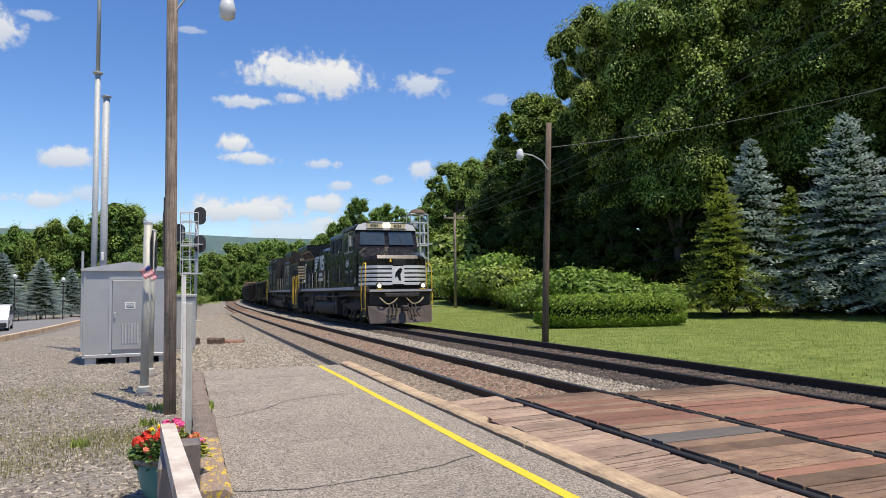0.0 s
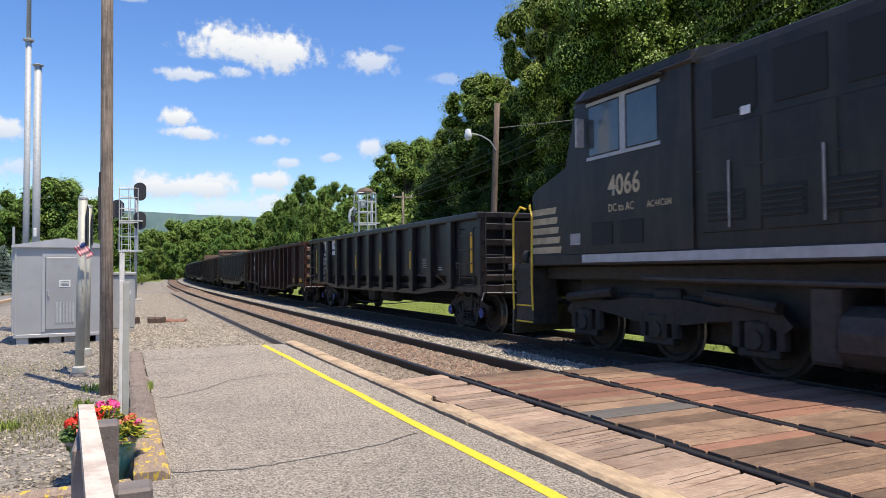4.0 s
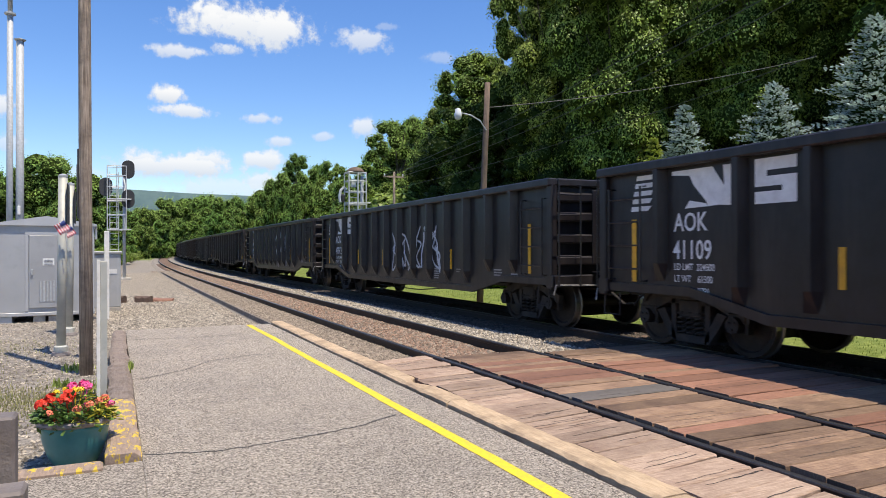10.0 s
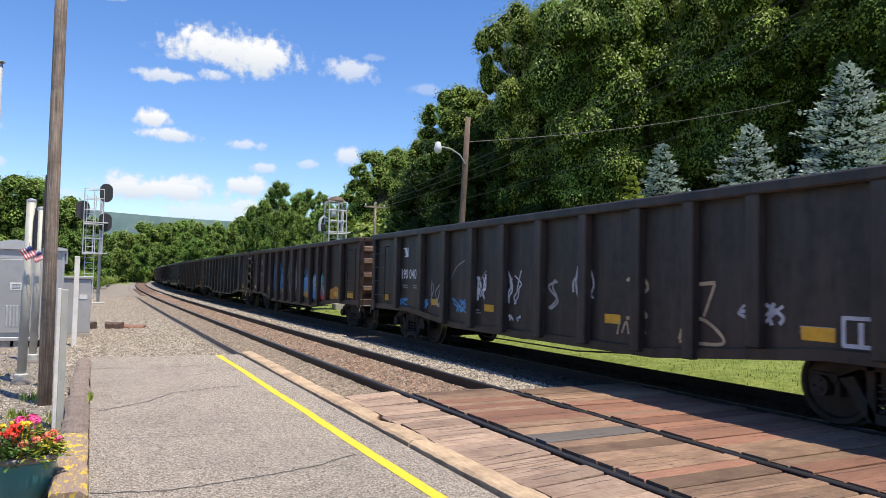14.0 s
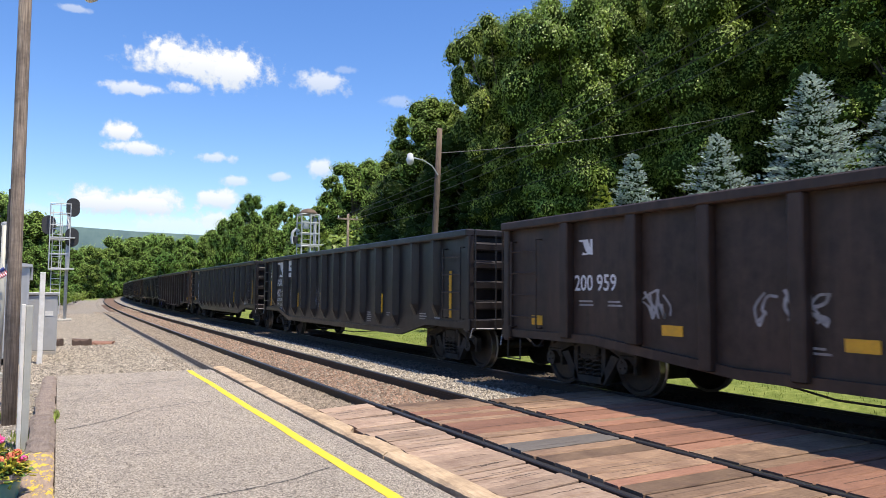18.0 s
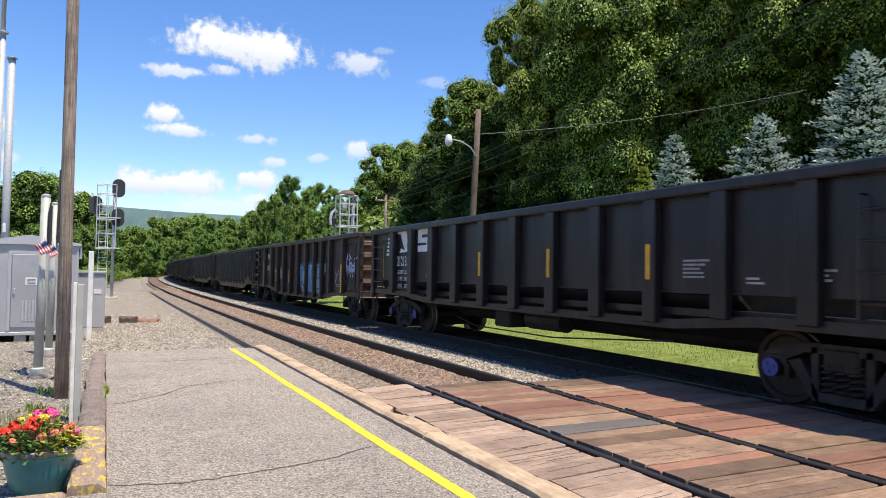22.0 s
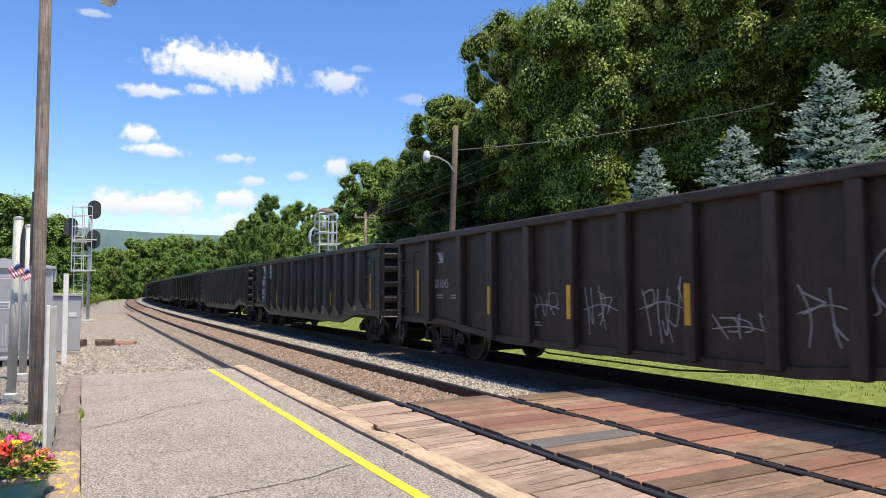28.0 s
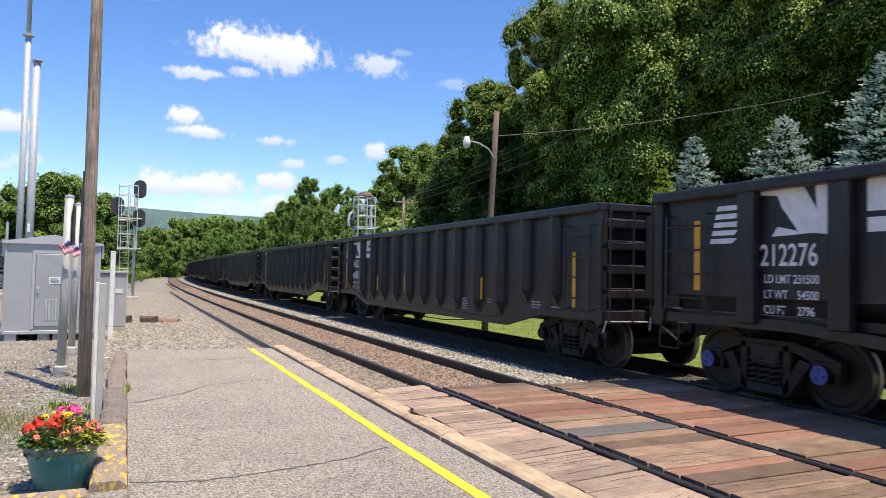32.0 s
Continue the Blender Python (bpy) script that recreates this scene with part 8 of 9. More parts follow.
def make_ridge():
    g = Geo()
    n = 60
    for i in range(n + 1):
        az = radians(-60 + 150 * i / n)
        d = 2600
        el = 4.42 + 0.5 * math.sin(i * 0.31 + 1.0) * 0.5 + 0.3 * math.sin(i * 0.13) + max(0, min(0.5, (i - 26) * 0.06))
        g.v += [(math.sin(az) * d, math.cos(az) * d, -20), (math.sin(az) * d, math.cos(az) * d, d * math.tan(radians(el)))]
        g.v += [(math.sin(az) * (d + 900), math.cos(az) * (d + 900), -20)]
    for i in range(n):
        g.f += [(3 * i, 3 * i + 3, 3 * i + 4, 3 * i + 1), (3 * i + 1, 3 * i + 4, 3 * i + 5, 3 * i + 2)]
    tagged(new("backdrop_ridge", g.mesh("backdrop_ridge", RIDGE, True)), "wooded mountain ridge with distance haze painted into its blue-green", "mountain ridge", kind="structure")


make_ridge()

# ---- poles, signals, hut and small things ----
def make_poles():
    p = root("utility_pole", "weathered wooden pole at the platform's edge with a lamp", "utility pole", at=(-0.19, 10.4, 0))
    part("shaft", Geo().tube([(0.01, 0, -0.5), (0, 0, 2.0), (-0.01, 0.02, 4.5), (-0.02, 0.02, 7.6)], 0.084, 18, 0.070), POLE_WOOD, p, smooth=True)
    part("lamp_arm", Geo().tube([(-0.02, 0.0, 5.35), (0.24, -0.02, 5.75), (0.62, -0.05, 5.72), (0.72, -0.06, 5.60)], 0.018, 6), GALV, p)
    part("lamp_head", Geo().lathe([(0.02, 0.18), (0.09, 0.15), (0.12, 0.02), (0.10, -0.10), (0.03, -0.14)], 14, (0.72, -0.06, 5.50)), LAMP_GLASS, p, "grey yard lamp head", smooth=True)
    part("conduit", Geo().tube([(-0.088, -0.01, 1.9), (-0.084, -0.01, 2.8)], 0.012, 8).box(-0.104, -0.078, -0.03, 0.03, 2.05, 2.6, 0.006), SIGNAL_BLACK, p)
    l = root("street_lamp", "old wooden pole with a curved lamp arm on the lawn", "street lamp", at=(10.45, 19.5, lawn_height(11, 19.5)))
    part("shaft", Geo().tube([(0, 0, -0.5), (0.10, 0, 2.4), (0.22, 0, 5.0), (0.30, 0, 6.85)], 0.108, 16, 0.085), POLE_DARK, l, smooth=True)
    part("arm", Geo().tube([(0.20, -0.08, 5.35), (-0.02, -0.1, 5.62), (-0.35, -0.12, 5.76), (-0.72, -0.14, 5.80)], 0.022, 8), GALV, l)
    part("lamp_head", Geo().lathe([(0.02, 0.14), (0.09, 0.10), (0.10, 0.0), (0.12, -0.04), (0.12, -0.10), (0.09, -0.20), (0.02, -0.23)], 14, (-0.80, -0.14, 5.80)), LAMP_GLASS, l, smooth=True)
    ux, uy = 0.3605 * 47, 0.933 * 47
    u = root("utility_pole", "slim pale wooden pole with a short crossarm", "utility pole", at=(ux, uy, ground_height(ux, uy)))
    part("shaft", Geo().tube([(0, 0, -0.3), (0.02, 0, 4.0), (0.03, 0, 6.35)], 0.10, 10, 0.075), POLE_WOOD, u, smooth=True)
    part("crossarm", Geo().box(-0.75, 0.75, -0.05, 0.05, 5.95, 6.05, 0.01), POLE_WOOD, u)
    for x in (-0.65, 0.65):
        part("insulator", Geo().lathe([(0.02, 0), (0.05, 0.02), (0.05, 0.12), (0.02, 0.15)], 8, (x, 0, 6.05)), LAMP_GLASS, u)
    # wires from the slim pole and the lamp pole to a pole out of sight
    top = Vector((ux, uy, ground_height(ux, uy) + 6.1))
    def away(az, el, d):
        return Vector((math.sin(radians(az)) * d, math.cos(radians(az)) * d, 1.5 + d * math.tan(radians(el))))
    ends = [(top + Vector((-0.6, 0, 0)), away(54, 21.0, 26), 0.5), (top + Vector((0, 0, 0.1)), away(54, 19.6, 26), 0.55), (top + Vector((0.6, 0, 0)), away(54, 18.4, 26), 0.6),
            (top + Vector((0, 0, -0.9)), away(53, 13.6, 30), 0.35), (Vector((10.74, 19.5, 5.95)), away(53, 13.5, 30), 0.22)]
    for a, b, sag in ends:
        pts = [a.lerp(b, i / 24) - Vector((0, 0, sag * 4 * (i / 24) * (1 - i / 24))) for i in range(25)]
        thing("overhead_wire", Geo().tube(pts, 0.013 if sag < 0.4 else 0.017, 5), WIRE, "thin black sagging overhead wire between poles", "wire", "overhead wires")


make_poles()


def signal_mast(at, height, label, heads, bar=0.024, hood=False):
    m = root("railway_signal", label, "railway signal", at=at)
    cw = 0.36
    part("mast", Geo().tube([(0, 0, -0.3), (0, 0, height * 0.97)], 0.085, 12), GALV, m, smooth=True)
    part("foundation", Geo().box(-0.35, 0.35, -0.35, 0.35, -0.4, 0.25, 0.04), CONCRETE, m)
    lad = Geo()
    for x in (-0.22, 0.22):
        lad.tube([(x - 0.5, -0.1, 0.5), (x - 0.5, -0.1, height * 0.95)], 0.02, 6)
    n = int(height / 0.33)
    for i in range(n):
        z = 0.6 + (height * 0.93 - 0.6) * i / (n - 1)
        lad.tube([(-0.72, -0.1, z), (-0.28, -0.1, z)], 0.015, 5)
    part("ladder", lad, GALV_PALE, m, "pale galvanised ladder")
    cage = Geo()
    for x, y in ((-0.85, -0.4), (0.1, -0.4), (-0.85, 0.4), (0.1, 0.4), (-0.37, -0.45)):
        cage.tube([(x, y, height * 0.45), (x, y, height)], bar, 5)
    for z in (0.45, 0.58, 0.70, 0.82, 0.92, 1.0):
        cage.tube([(-0.85, -0.4, height * z), (0.1, -0.4, height * z), (0.1, 0.4, height * z), (-0.85, 0.4, height * z), (-0.85, -0.4, height * z)], bar, 5)
    part("cage", cage, GALV_PALE, m, "pale galvanised safety cage")
    for z in (0.46, 0.72):
        part("service_platform", Geo().box(-0.85, 0.35, -0.42, 0.42, height * z - 0.05, height * z, 0.005), GALV_PALE, m)
    if hood:
        part("hood", Geo().lathe([(0.50, 0.0), (0.46, 0.10), (0.30, 0.24), (0.05, 0.31)], 14, (-0.37, 0, height + 0.02)), POLE_DARK, m, "dark brown domed hood", smooth=True)
        part("lamp_hood", Geo().tube([(-0.86, 0, height * 0.84), (-1.02, 0, height * 0.86), (-1.18, 0, height * 0.83), (-1.24, 0, height * 0.77), (-1.20, 0, height * 0.72)], 0.075, 8), GALV_PALE, m, "curved pale lamp hood")
        part("lamp_body", Geo().lathe([(0.02, -0.22), (0.13, -0.18), (0.15, 0.12), (0.05, 0.20)], 10, (-1.06, 0, height * 0.76)), SIGNAL_BLACK, m)
        for x, z in ((-0.55, 0.90), (-0.2, 0.62), (-0.55, 0.55)):
            part("terminal_box", Geo().box(x - 0.13, x + 0.13, -0.30, -0.12, height * z - 0.22, height * z + 0.22, 0.02), GALV_PALE, m)
    for hx, hz in heads:
        h = part("signal_head", Geo().box(hx - 0.14, hx + 0.14, -0.05, 0.30, hz - 0.35, hz + 0.35, 0.03), SIGNAL_BLACK, m)
        out = []
        for k in range(28):
            a = 2 * math.pi * k / 28
            out.append((hx + 0.33 * math.cos(a), hz + 0.33 * math.sin(a) + (0.18 if math.sin(a) > 0 else -0.18)))
        part("target_plate", Geo().prism(out, "y", -0.09, -0.05), SIGNAL_BLACK, h, "black oval target plate")
    return m


signal_mast((0.62, 43.0, -0.25), 6.4, "galvanised railway signal mast with caged ladder and black heads", [(0.20, 6.25), (0.20, 4.62), (-0.92, 5.25)])
signal_mast((12.12, 36.0, 0.0), 5.6, "caged galvanised signal mast with a domed hood beyond the far track", [], 0.034, True)


def make_hut():
    hut = root("signal_hut", "grey aluminium trackside equipment hut with a gabled roof", "equipment hut", at=Matrix.Translation((-1.28, 19.35, -0.15)) @ Matrix.Rotation(radians(2), 4, "Z"))
    w, d = 0.98, 0.95
    part("base", Geo().box(-w, w, -d, d, 0.16, 0.24, 0.01), HUT_METAL, hut)
    for x in (-0.80, -0.15, 0.15, 0.80):
        part("skid", Geo().box(x - 0.12, x + 0.12, -d + 0.05, d - 0.05, 0.0, 0.16, 0.01), CONCRETE if abs(x) < 0.5 else HUT_METAL, hut)
    part("shell", Geo().box(-w + 0.01, w - 0.01, -d + 0.01, d - 0.01, 0.24, 2.20), HUT_METAL, hut)
    part("roof", Geo().prism([(-w - 0.04, 2.20), (w + 0.04, 2.20), (w + 0.04, 2.25), (0, 2.42), (-w - 0.04, 2.25)], "y", -d - 0.06, d + 0.06), HUT_METAL, hut)
    door = part("door", Geo().box(-0.35, 0.46, -d - 0.025, -d + 0.012, 0.34, 1.98, 0.01), HUT_DOOR, hut)
    part("handle", Geo().box(-0.31, -0.27, -d - 0.06, -d - 0.02, 1.08, 1.22, 0.008), GALV, door, "bright steel handle")
    part("notice", Geo().box(-0.08, 0.15, -d - 0.032, -d - 0.027, 1.30, 1.46), PAPER, door, "white notice")
    for i in range(4):
        part("notice_line", Geo().box(-0.05, 0.12, -d - 0.036, -d - 0.033, 1.325 + 0.03 * i, 1.335 + 0.03 * i), INK, door)
    for i in range(6):
        x = -0.14 + 0.066 * i
        part("louvre", Geo().box(x, x + 0.034, -d - 0.04, -d - 0.024, 0.48, 0.95, 0.004), GALV, door)
    for z in (0.5, 1.15, 1.82):
        part("hinge", Geo().box(0.455, 0.51, -d - 0.04, -d - 0.01, z, z + 0.09, 0.006), GALV, door)
    part("door_frame", Geo().box(-0.42, -0.36, -d - 0.015, -d + 0.012, 0.28, 2.06).box(0.47, 0.53, -d - 0.015, -d + 0.012, 0.28, 2.06).box(-0.36, 0.47, -d - 0.015, -d + 0.012, 1.99, 2.06), HUT_METAL, hut)
    for x in (-w + 0.02, w - 0.06):
        part("corner_trim", Geo().box(x, x + 0.04, -d - 0.01, -d + 0.012, 0.24, 2.2), HUT_METAL, hut)
    for x in (-w - 0.05, w):
        part("lifting_lug", Geo().box(x, x + 0.05, -d + 0.1, -d + 0.14, 1.9, 2.2), HUT_METAL, hut)
    box = root("equipment_cabinet", "small grey steel trackside cabinet with a white label", "cabinet", at=(0.0, 21.2, -0.15))
    part("body", Geo().box(-0.42, 0.30, -0.3, 0.3, 0.12, 1.55, 0.02), HUT_METAL, box)
    part("lid", Geo().box(-0.45, 0.33, -0.34, 0.34, 1.55, 1.62, 0.01), HUT_METAL, box)
    part("label_plate", Geo().box(0.02, 0.2, -0.312, -0.302, 1.02, 1.14), PAPER, box)
    part("plinth", Geo().box(-0.42, 0.30, -0.3, 0.3, -0.05, 0.12, 0.01), CONCRETE, box)
    for n, (x, y, h, r) in enumerate(((-2.42, 22.2, 12.5, 0.062), (-2.18, 22.2, 7.35, 0.105))):
        mast = root("antenna_mast", "tall plain galvanised mast behind the hut", "mast", at=(x, y, -0.15))
        if n == 0:
            part("lower_tube", Geo().tube([(0, 0, -0.2), (0.02, 0, 8.0)], 0.085, 12, 0.075), GALV, mast, smooth=True)
            part("upper_tube", Geo().tube([(0.02, 0, 8.0), (0.03, 0, h)], 0.06, 12, 0.05), GALV, mast, smooth=True)
            part("flange", Geo().lathe([(0.09, -0.03), (0.14, 0.0), (0.14, 0.04), (0.08, 0.06)], 12, (0.02, 0, 8.0)), GALV, mast)
        else:
            part("tube", Geo().tube([(0, 0, -0.2), (0.01, 0, h)], r, 12, r * 0.9), GALV, mast, smooth=True)
            part("cap", Geo().lathe([(0.12, -0.03), (0.15, 0.0), (0.02, 0.05)], 12, (0.01, 0, h)), GALV, mast)
            part("lamp", Geo().box(-0.05, 0.03, -0.14, -0.09, 2.6, 2.85, 0.02), PAPER, mast)
    thin = root("antenna_mast", "thin grey mast behind the hut", "mast", at=(-2.75, 22.6, -0.15))
    part("tube", Geo().tube([(0, 0, -0.2), (0, 0, 2.9)], 0.035, 10), GALV, thin)


make_hut()


def make_sign_posts():
    for n, (x, y, h, r) in enumerate(((-0.60, 12.45, 2.78, 0.066), (-0.64, 15.35, 2.9, 0.066))):
        s = root("sign_post", "galvanised steel post in a concrete foot with a small flag", "sign post", "galvanised sign posts", at=(x, y, -0.14))
        part("post", Geo().tube([(0, 0, 0), (0.03, 0, h)], r, 14), GALV_WORN, s, smooth=True)
        part("collar", Geo().lathe([(0.10, 0.04), (0.10, 0.14), (0.07, 0.16)], 16), GALV_WORN, s)
        part("footing", Geo().lathe([(0.16, -0.25), (0.14, 0.02), (0.12, 0.06)], 16), POST_BROWN, s)
        part("sign_plate", Geo().box(0.09, 0.10, -0.12, 0.42, h - 0.75, h - 0.12, 0.004), SIGNAL_BLACK, s, "sign plate seen edge-on")
        part("cap", Geo().lathe([(r + 0.004, -0.02), (r + 0.004, 0.01), (0.02, 0.03)], 14, (0.03, 0, h)), GALV, s)
    for n, (x, y) in enumerate(((-0.50, 12.33), (-0.55, 15.22))):
        f = root("small_flag", "small striped flag with a blue corner on a short stick", "flag", "small flags", at=(x, y, 1.72))
        part("stick", Geo().tube([(0.0, -0.07, -0.20), (-0.06, -0.075, 0.27)], 0.005, 6), GALV, f)
        cloth = new("cloth")
        cloth.parent = f
        cloth.empty_display_size = 0.05
        cloth.matrix_basis = Matrix.Translation((-0.05, -0.075, 0.22)) @ Matrix.Rotation(radians(58), 4, "Y") @ Matrix.Scale(0.56, 4)
        for k in range(9):
            g = Geo()
            pts = [(0.03 * i, -0.004 - 0.02 * math.sin(i * 0.9 + k * 0.1), -0.032 * k) for i in range(11)]
            g.ribbon(pts, 0.032, (0, 1, 0))
            part("stripe", g, FLAG_RED if k % 2 == 0 else FLAG_WHITE, cloth)
        g = Geo()
        g.ribbon([(0.03 * i, -0.008 - 0.02 * math.sin(i * 0.9), -0.06) for i in range(5)], 0.15, (0, 1, 0))
        part("canton", g, FLAG_BLUE, cloth)


make_sign_posts()


def make_posts():
    b = root("marker_post", "tall white square marker post in the ballast", "marker post", at=(-0.02, 18.4, -0.14))
    part("post", Geo().box(-0.055, 0.055, -0.055, 0.055, -0.2, 2.05, 0.012), WHITE_PAINT, b)
    part("cap", Geo().box(-0.06, 0.06, -0.06, 0.06, 2.05, 2.075, 0.01), WHITE_PAINT, b)
    c = root("channel_post", "white and grey steel channel post beside the wooden pole", "post", at=(0.03, 8.7, -0.14))
    part("flange", Geo().box(-0.055, -0.017, -0.02, 0.02, -0.2, 1.52, 0.006), WHITE_PAINT, c)
    part("web", Geo().box(-0.017, 0.052, -0.012, 0.03, -0.2, 1.505, 0.006), GALV_WORN, c)
    r = root("platform_railing", "short railing with brown posts and a cream-painted top board", "railing")
    part("post", Geo().box(-0.026, 0.016, 1.40, 1.45, 0, 1.213, 0.004), POST_BROWN, r)
    part("post", Geo().box(0.013, 0.059, 1.10, 1.15, 0, 1.182, 0.004), POST_BROWN, r)
    v = [(-0.054, 1.556, 1.198), (-0.028, 1.548, 1.198), (0.045, 0.47, 1.198), (0.016, 0.47, 1.198), (-0.054, 1.556, 1.224), (-0.028, 1.548, 1.224), (0.045, 0.47, 1.224), (0.016, 0.47, 1.224)]
    part("top_board", Geo().add(v, [(3, 2, 1, 0), (4, 5, 6, 7), (0, 1, 5, 4), (1, 2, 6, 5), (2, 3, 7, 6), (3, 0, 4, 7)]), CREAM, r, "cream-painted sloping top board")
    part("back_board", Geo().box(-0.052, -0.030, 1.34, 1.545, 1.05, 1.19, 0.004), POST_BROWN, r)
    part("post", Geo().box(0.020, 0.062, 0.47, 0.51, 0, 1.19, 0.004), POST_BROWN, r)


make_posts()


def make_planter():
    pot = root("flower_pot", "round teal glazed pot planted with red, pink and yellow flowers", "flower pot", at=Matrix.Translation((-0.115, 6.12, -0.135)) @ Matrix.Diagonal((0.80, 0.80, 0.84, 1)))
    part("bowl", Geo().lathe([(0.17, 0.0), (0.185, 0.01), (0.235, 0.10), (0.275, 0.22), (0.295, 0.34), (0.30, 0.38)], 40), TEAL, pot, smooth=True)
    part("rim", Geo().lathe([(0.298, 0.37), (0.325, 0.378), (0.332, 0.40), (0.325, 0.425), (0.29, 0.43), (0.275, 0.41), (0.27, 0.37)], 40), POT_RIM, pot, "taupe rolled rim", smooth=True)
    part("soil", Geo().lathe([(0.02, 0.36), (0.275, 0.36), (0.26, 0.385), (0.02, 0.40)], 24), SOIL, pot)
    rng = random.Random(3)
    leaves = [Geo(), Geo()]
    for k in range(900):
        a, r = rng.uniform(0, 6.28), 0.31 * math.sqrt(rng.random())
        z = 0.42 + rng.uniform(0, 0.24) * (1.2 - r / 0.33)
        if rng.random() < 0.15:
            r, z = rng.uniform(0.28, 0.36), rng.uniform(0.36, 0.46)
        p = Vector((r * math.cos(a), r * math.sin(a), z))
        d = Vector((math.cos(a + rng.gauss(0, 0.6)), math.sin(a + rng.gauss(0, 0.6)), rng.uniform(-0.3, 0.9))).normalized()
        up = Vector((rng.gauss(0, 0.4), rng.gauss(0, 0.4), 1)).normalized()
        s = d.cross(up).normalized()
        ln, w = rng.uniform(0.05, 0.09), rng.uniform(0.018, 0.032)
        yellow = p.x > 0.02 and rng.random() < 0.5
        g = leaves[1 if yellow else 0]
        if yellow:
            ln, w = ln * 1.3, w * 0.7
        g.add([tuple(p), tuple(p + d * ln * 0.5 + s * w), tuple(p + d * ln - up * 0.01), tuple(p + d * ln * 0.5 - s * w)], [(0, 1, 2), (0, 2, 3)])
    part("foliage", leaves[0], LEAF_POT, pot)
    part("foliage", leaves[1], LEAF_YELLOW, pot, "yellow-green variegated leaves")
    def head(name, at, r, material, n=46):
        g = Geo()
        for _ in range(n):
            z = rng.uniform(-0.2, 1)
            a = rng.uniform(0, 6.28)
            q = math.sqrt(max(0, 1 - z * z))
            d = Vector((q * math.cos(a), q * math.sin(a), z))
            p = Vector(at) + d * r
            t = d.orthogonal().normalized()
            t = (t + Vector((rng.gauss(0, 0.5), rng.gauss(0, 0.5), rng.gauss(0, 0.5)))).normalized()
            b = d.cross(t).normalized()
            s = r * 0.42
            g.add([tuple(p - t * s), tuple(p + b * s + d * s * 0.4), tuple(p + t * s), tuple(p - b * s + d * s * 0.2)], [(0, 1, 2, 3)])
        g.tube([(at[0] * 0.6, at[1] * 0.6, 0.40), at], 0.006, 5)
        return part(name, g, material, pot)
    for at in ((-0.27, -0.10, 0.56), (-0.20, -0.02, 0.59)):
        head("red_bloom", at, 0.052, PETAL_RED)
    head("red_bloom", (-0.07, -0.12, 0.60), 0.056, PETAL_RED)
    head("red_bloom", (-0.05, 0.0, 0.62), 0.05, PETAL_RED)
    for at in ((-0.03, 0.12, 0.67), (0.07, 0.15, 0.68), (0.10, 0.10, 0.66)):
        head("pink_bloom", at, 0.042, PETAL_PINK)
    for at in ((-0.16, 0.08, 0.63), (-0.08, 0.10, 0.65), (0.0, 0.06, 0.65), (0.05, 0.02, 0.65)):
        head("yellow_bloom", at, 0.030, PETAL_YELLOW, 30)
    for at in ((0.03, -0.24, 0.53), (0.20, -0.10, 0.56), (0.25, -0.02, 0.57), (0.13, -0.18, 0.55), (-0.2, -0.2, 0.50), (0.28, -0.06, 0.50)):
        head("coral_bloom", at, 0.034, PETAL_CORAL, 30)
    head("pink_bloom", (0.31, -0.08, 0.53), 0.028, PETAL_PINK, 24)


make_planter()


def make_loose_ties():
    for n, (x, y, ln, rz, m, h) in enumerate(((0.27, 24.0, 0.36, 62, TIE, 0.22), (0.97, 24.0, 0.46, 66, TIE, 0.20), (1.56, 24.5, 0.62, 80, PLANK_RED, 0.07))):
        g = rough_beam(-0.13 if h > 0.1 else -0.45, 0.13 if h > 0.1 else 0.35, -ln / 2, ln / 2, -0.03, h, 90 + n, 0.03)
        thing("old_tie", g, m, "dark broken piece of railway tie lying on gravel", "railway tie", "loose ties on the gravel", at=pose(x, y, -0.13, 0, 0, rz))


make_loose_ties()


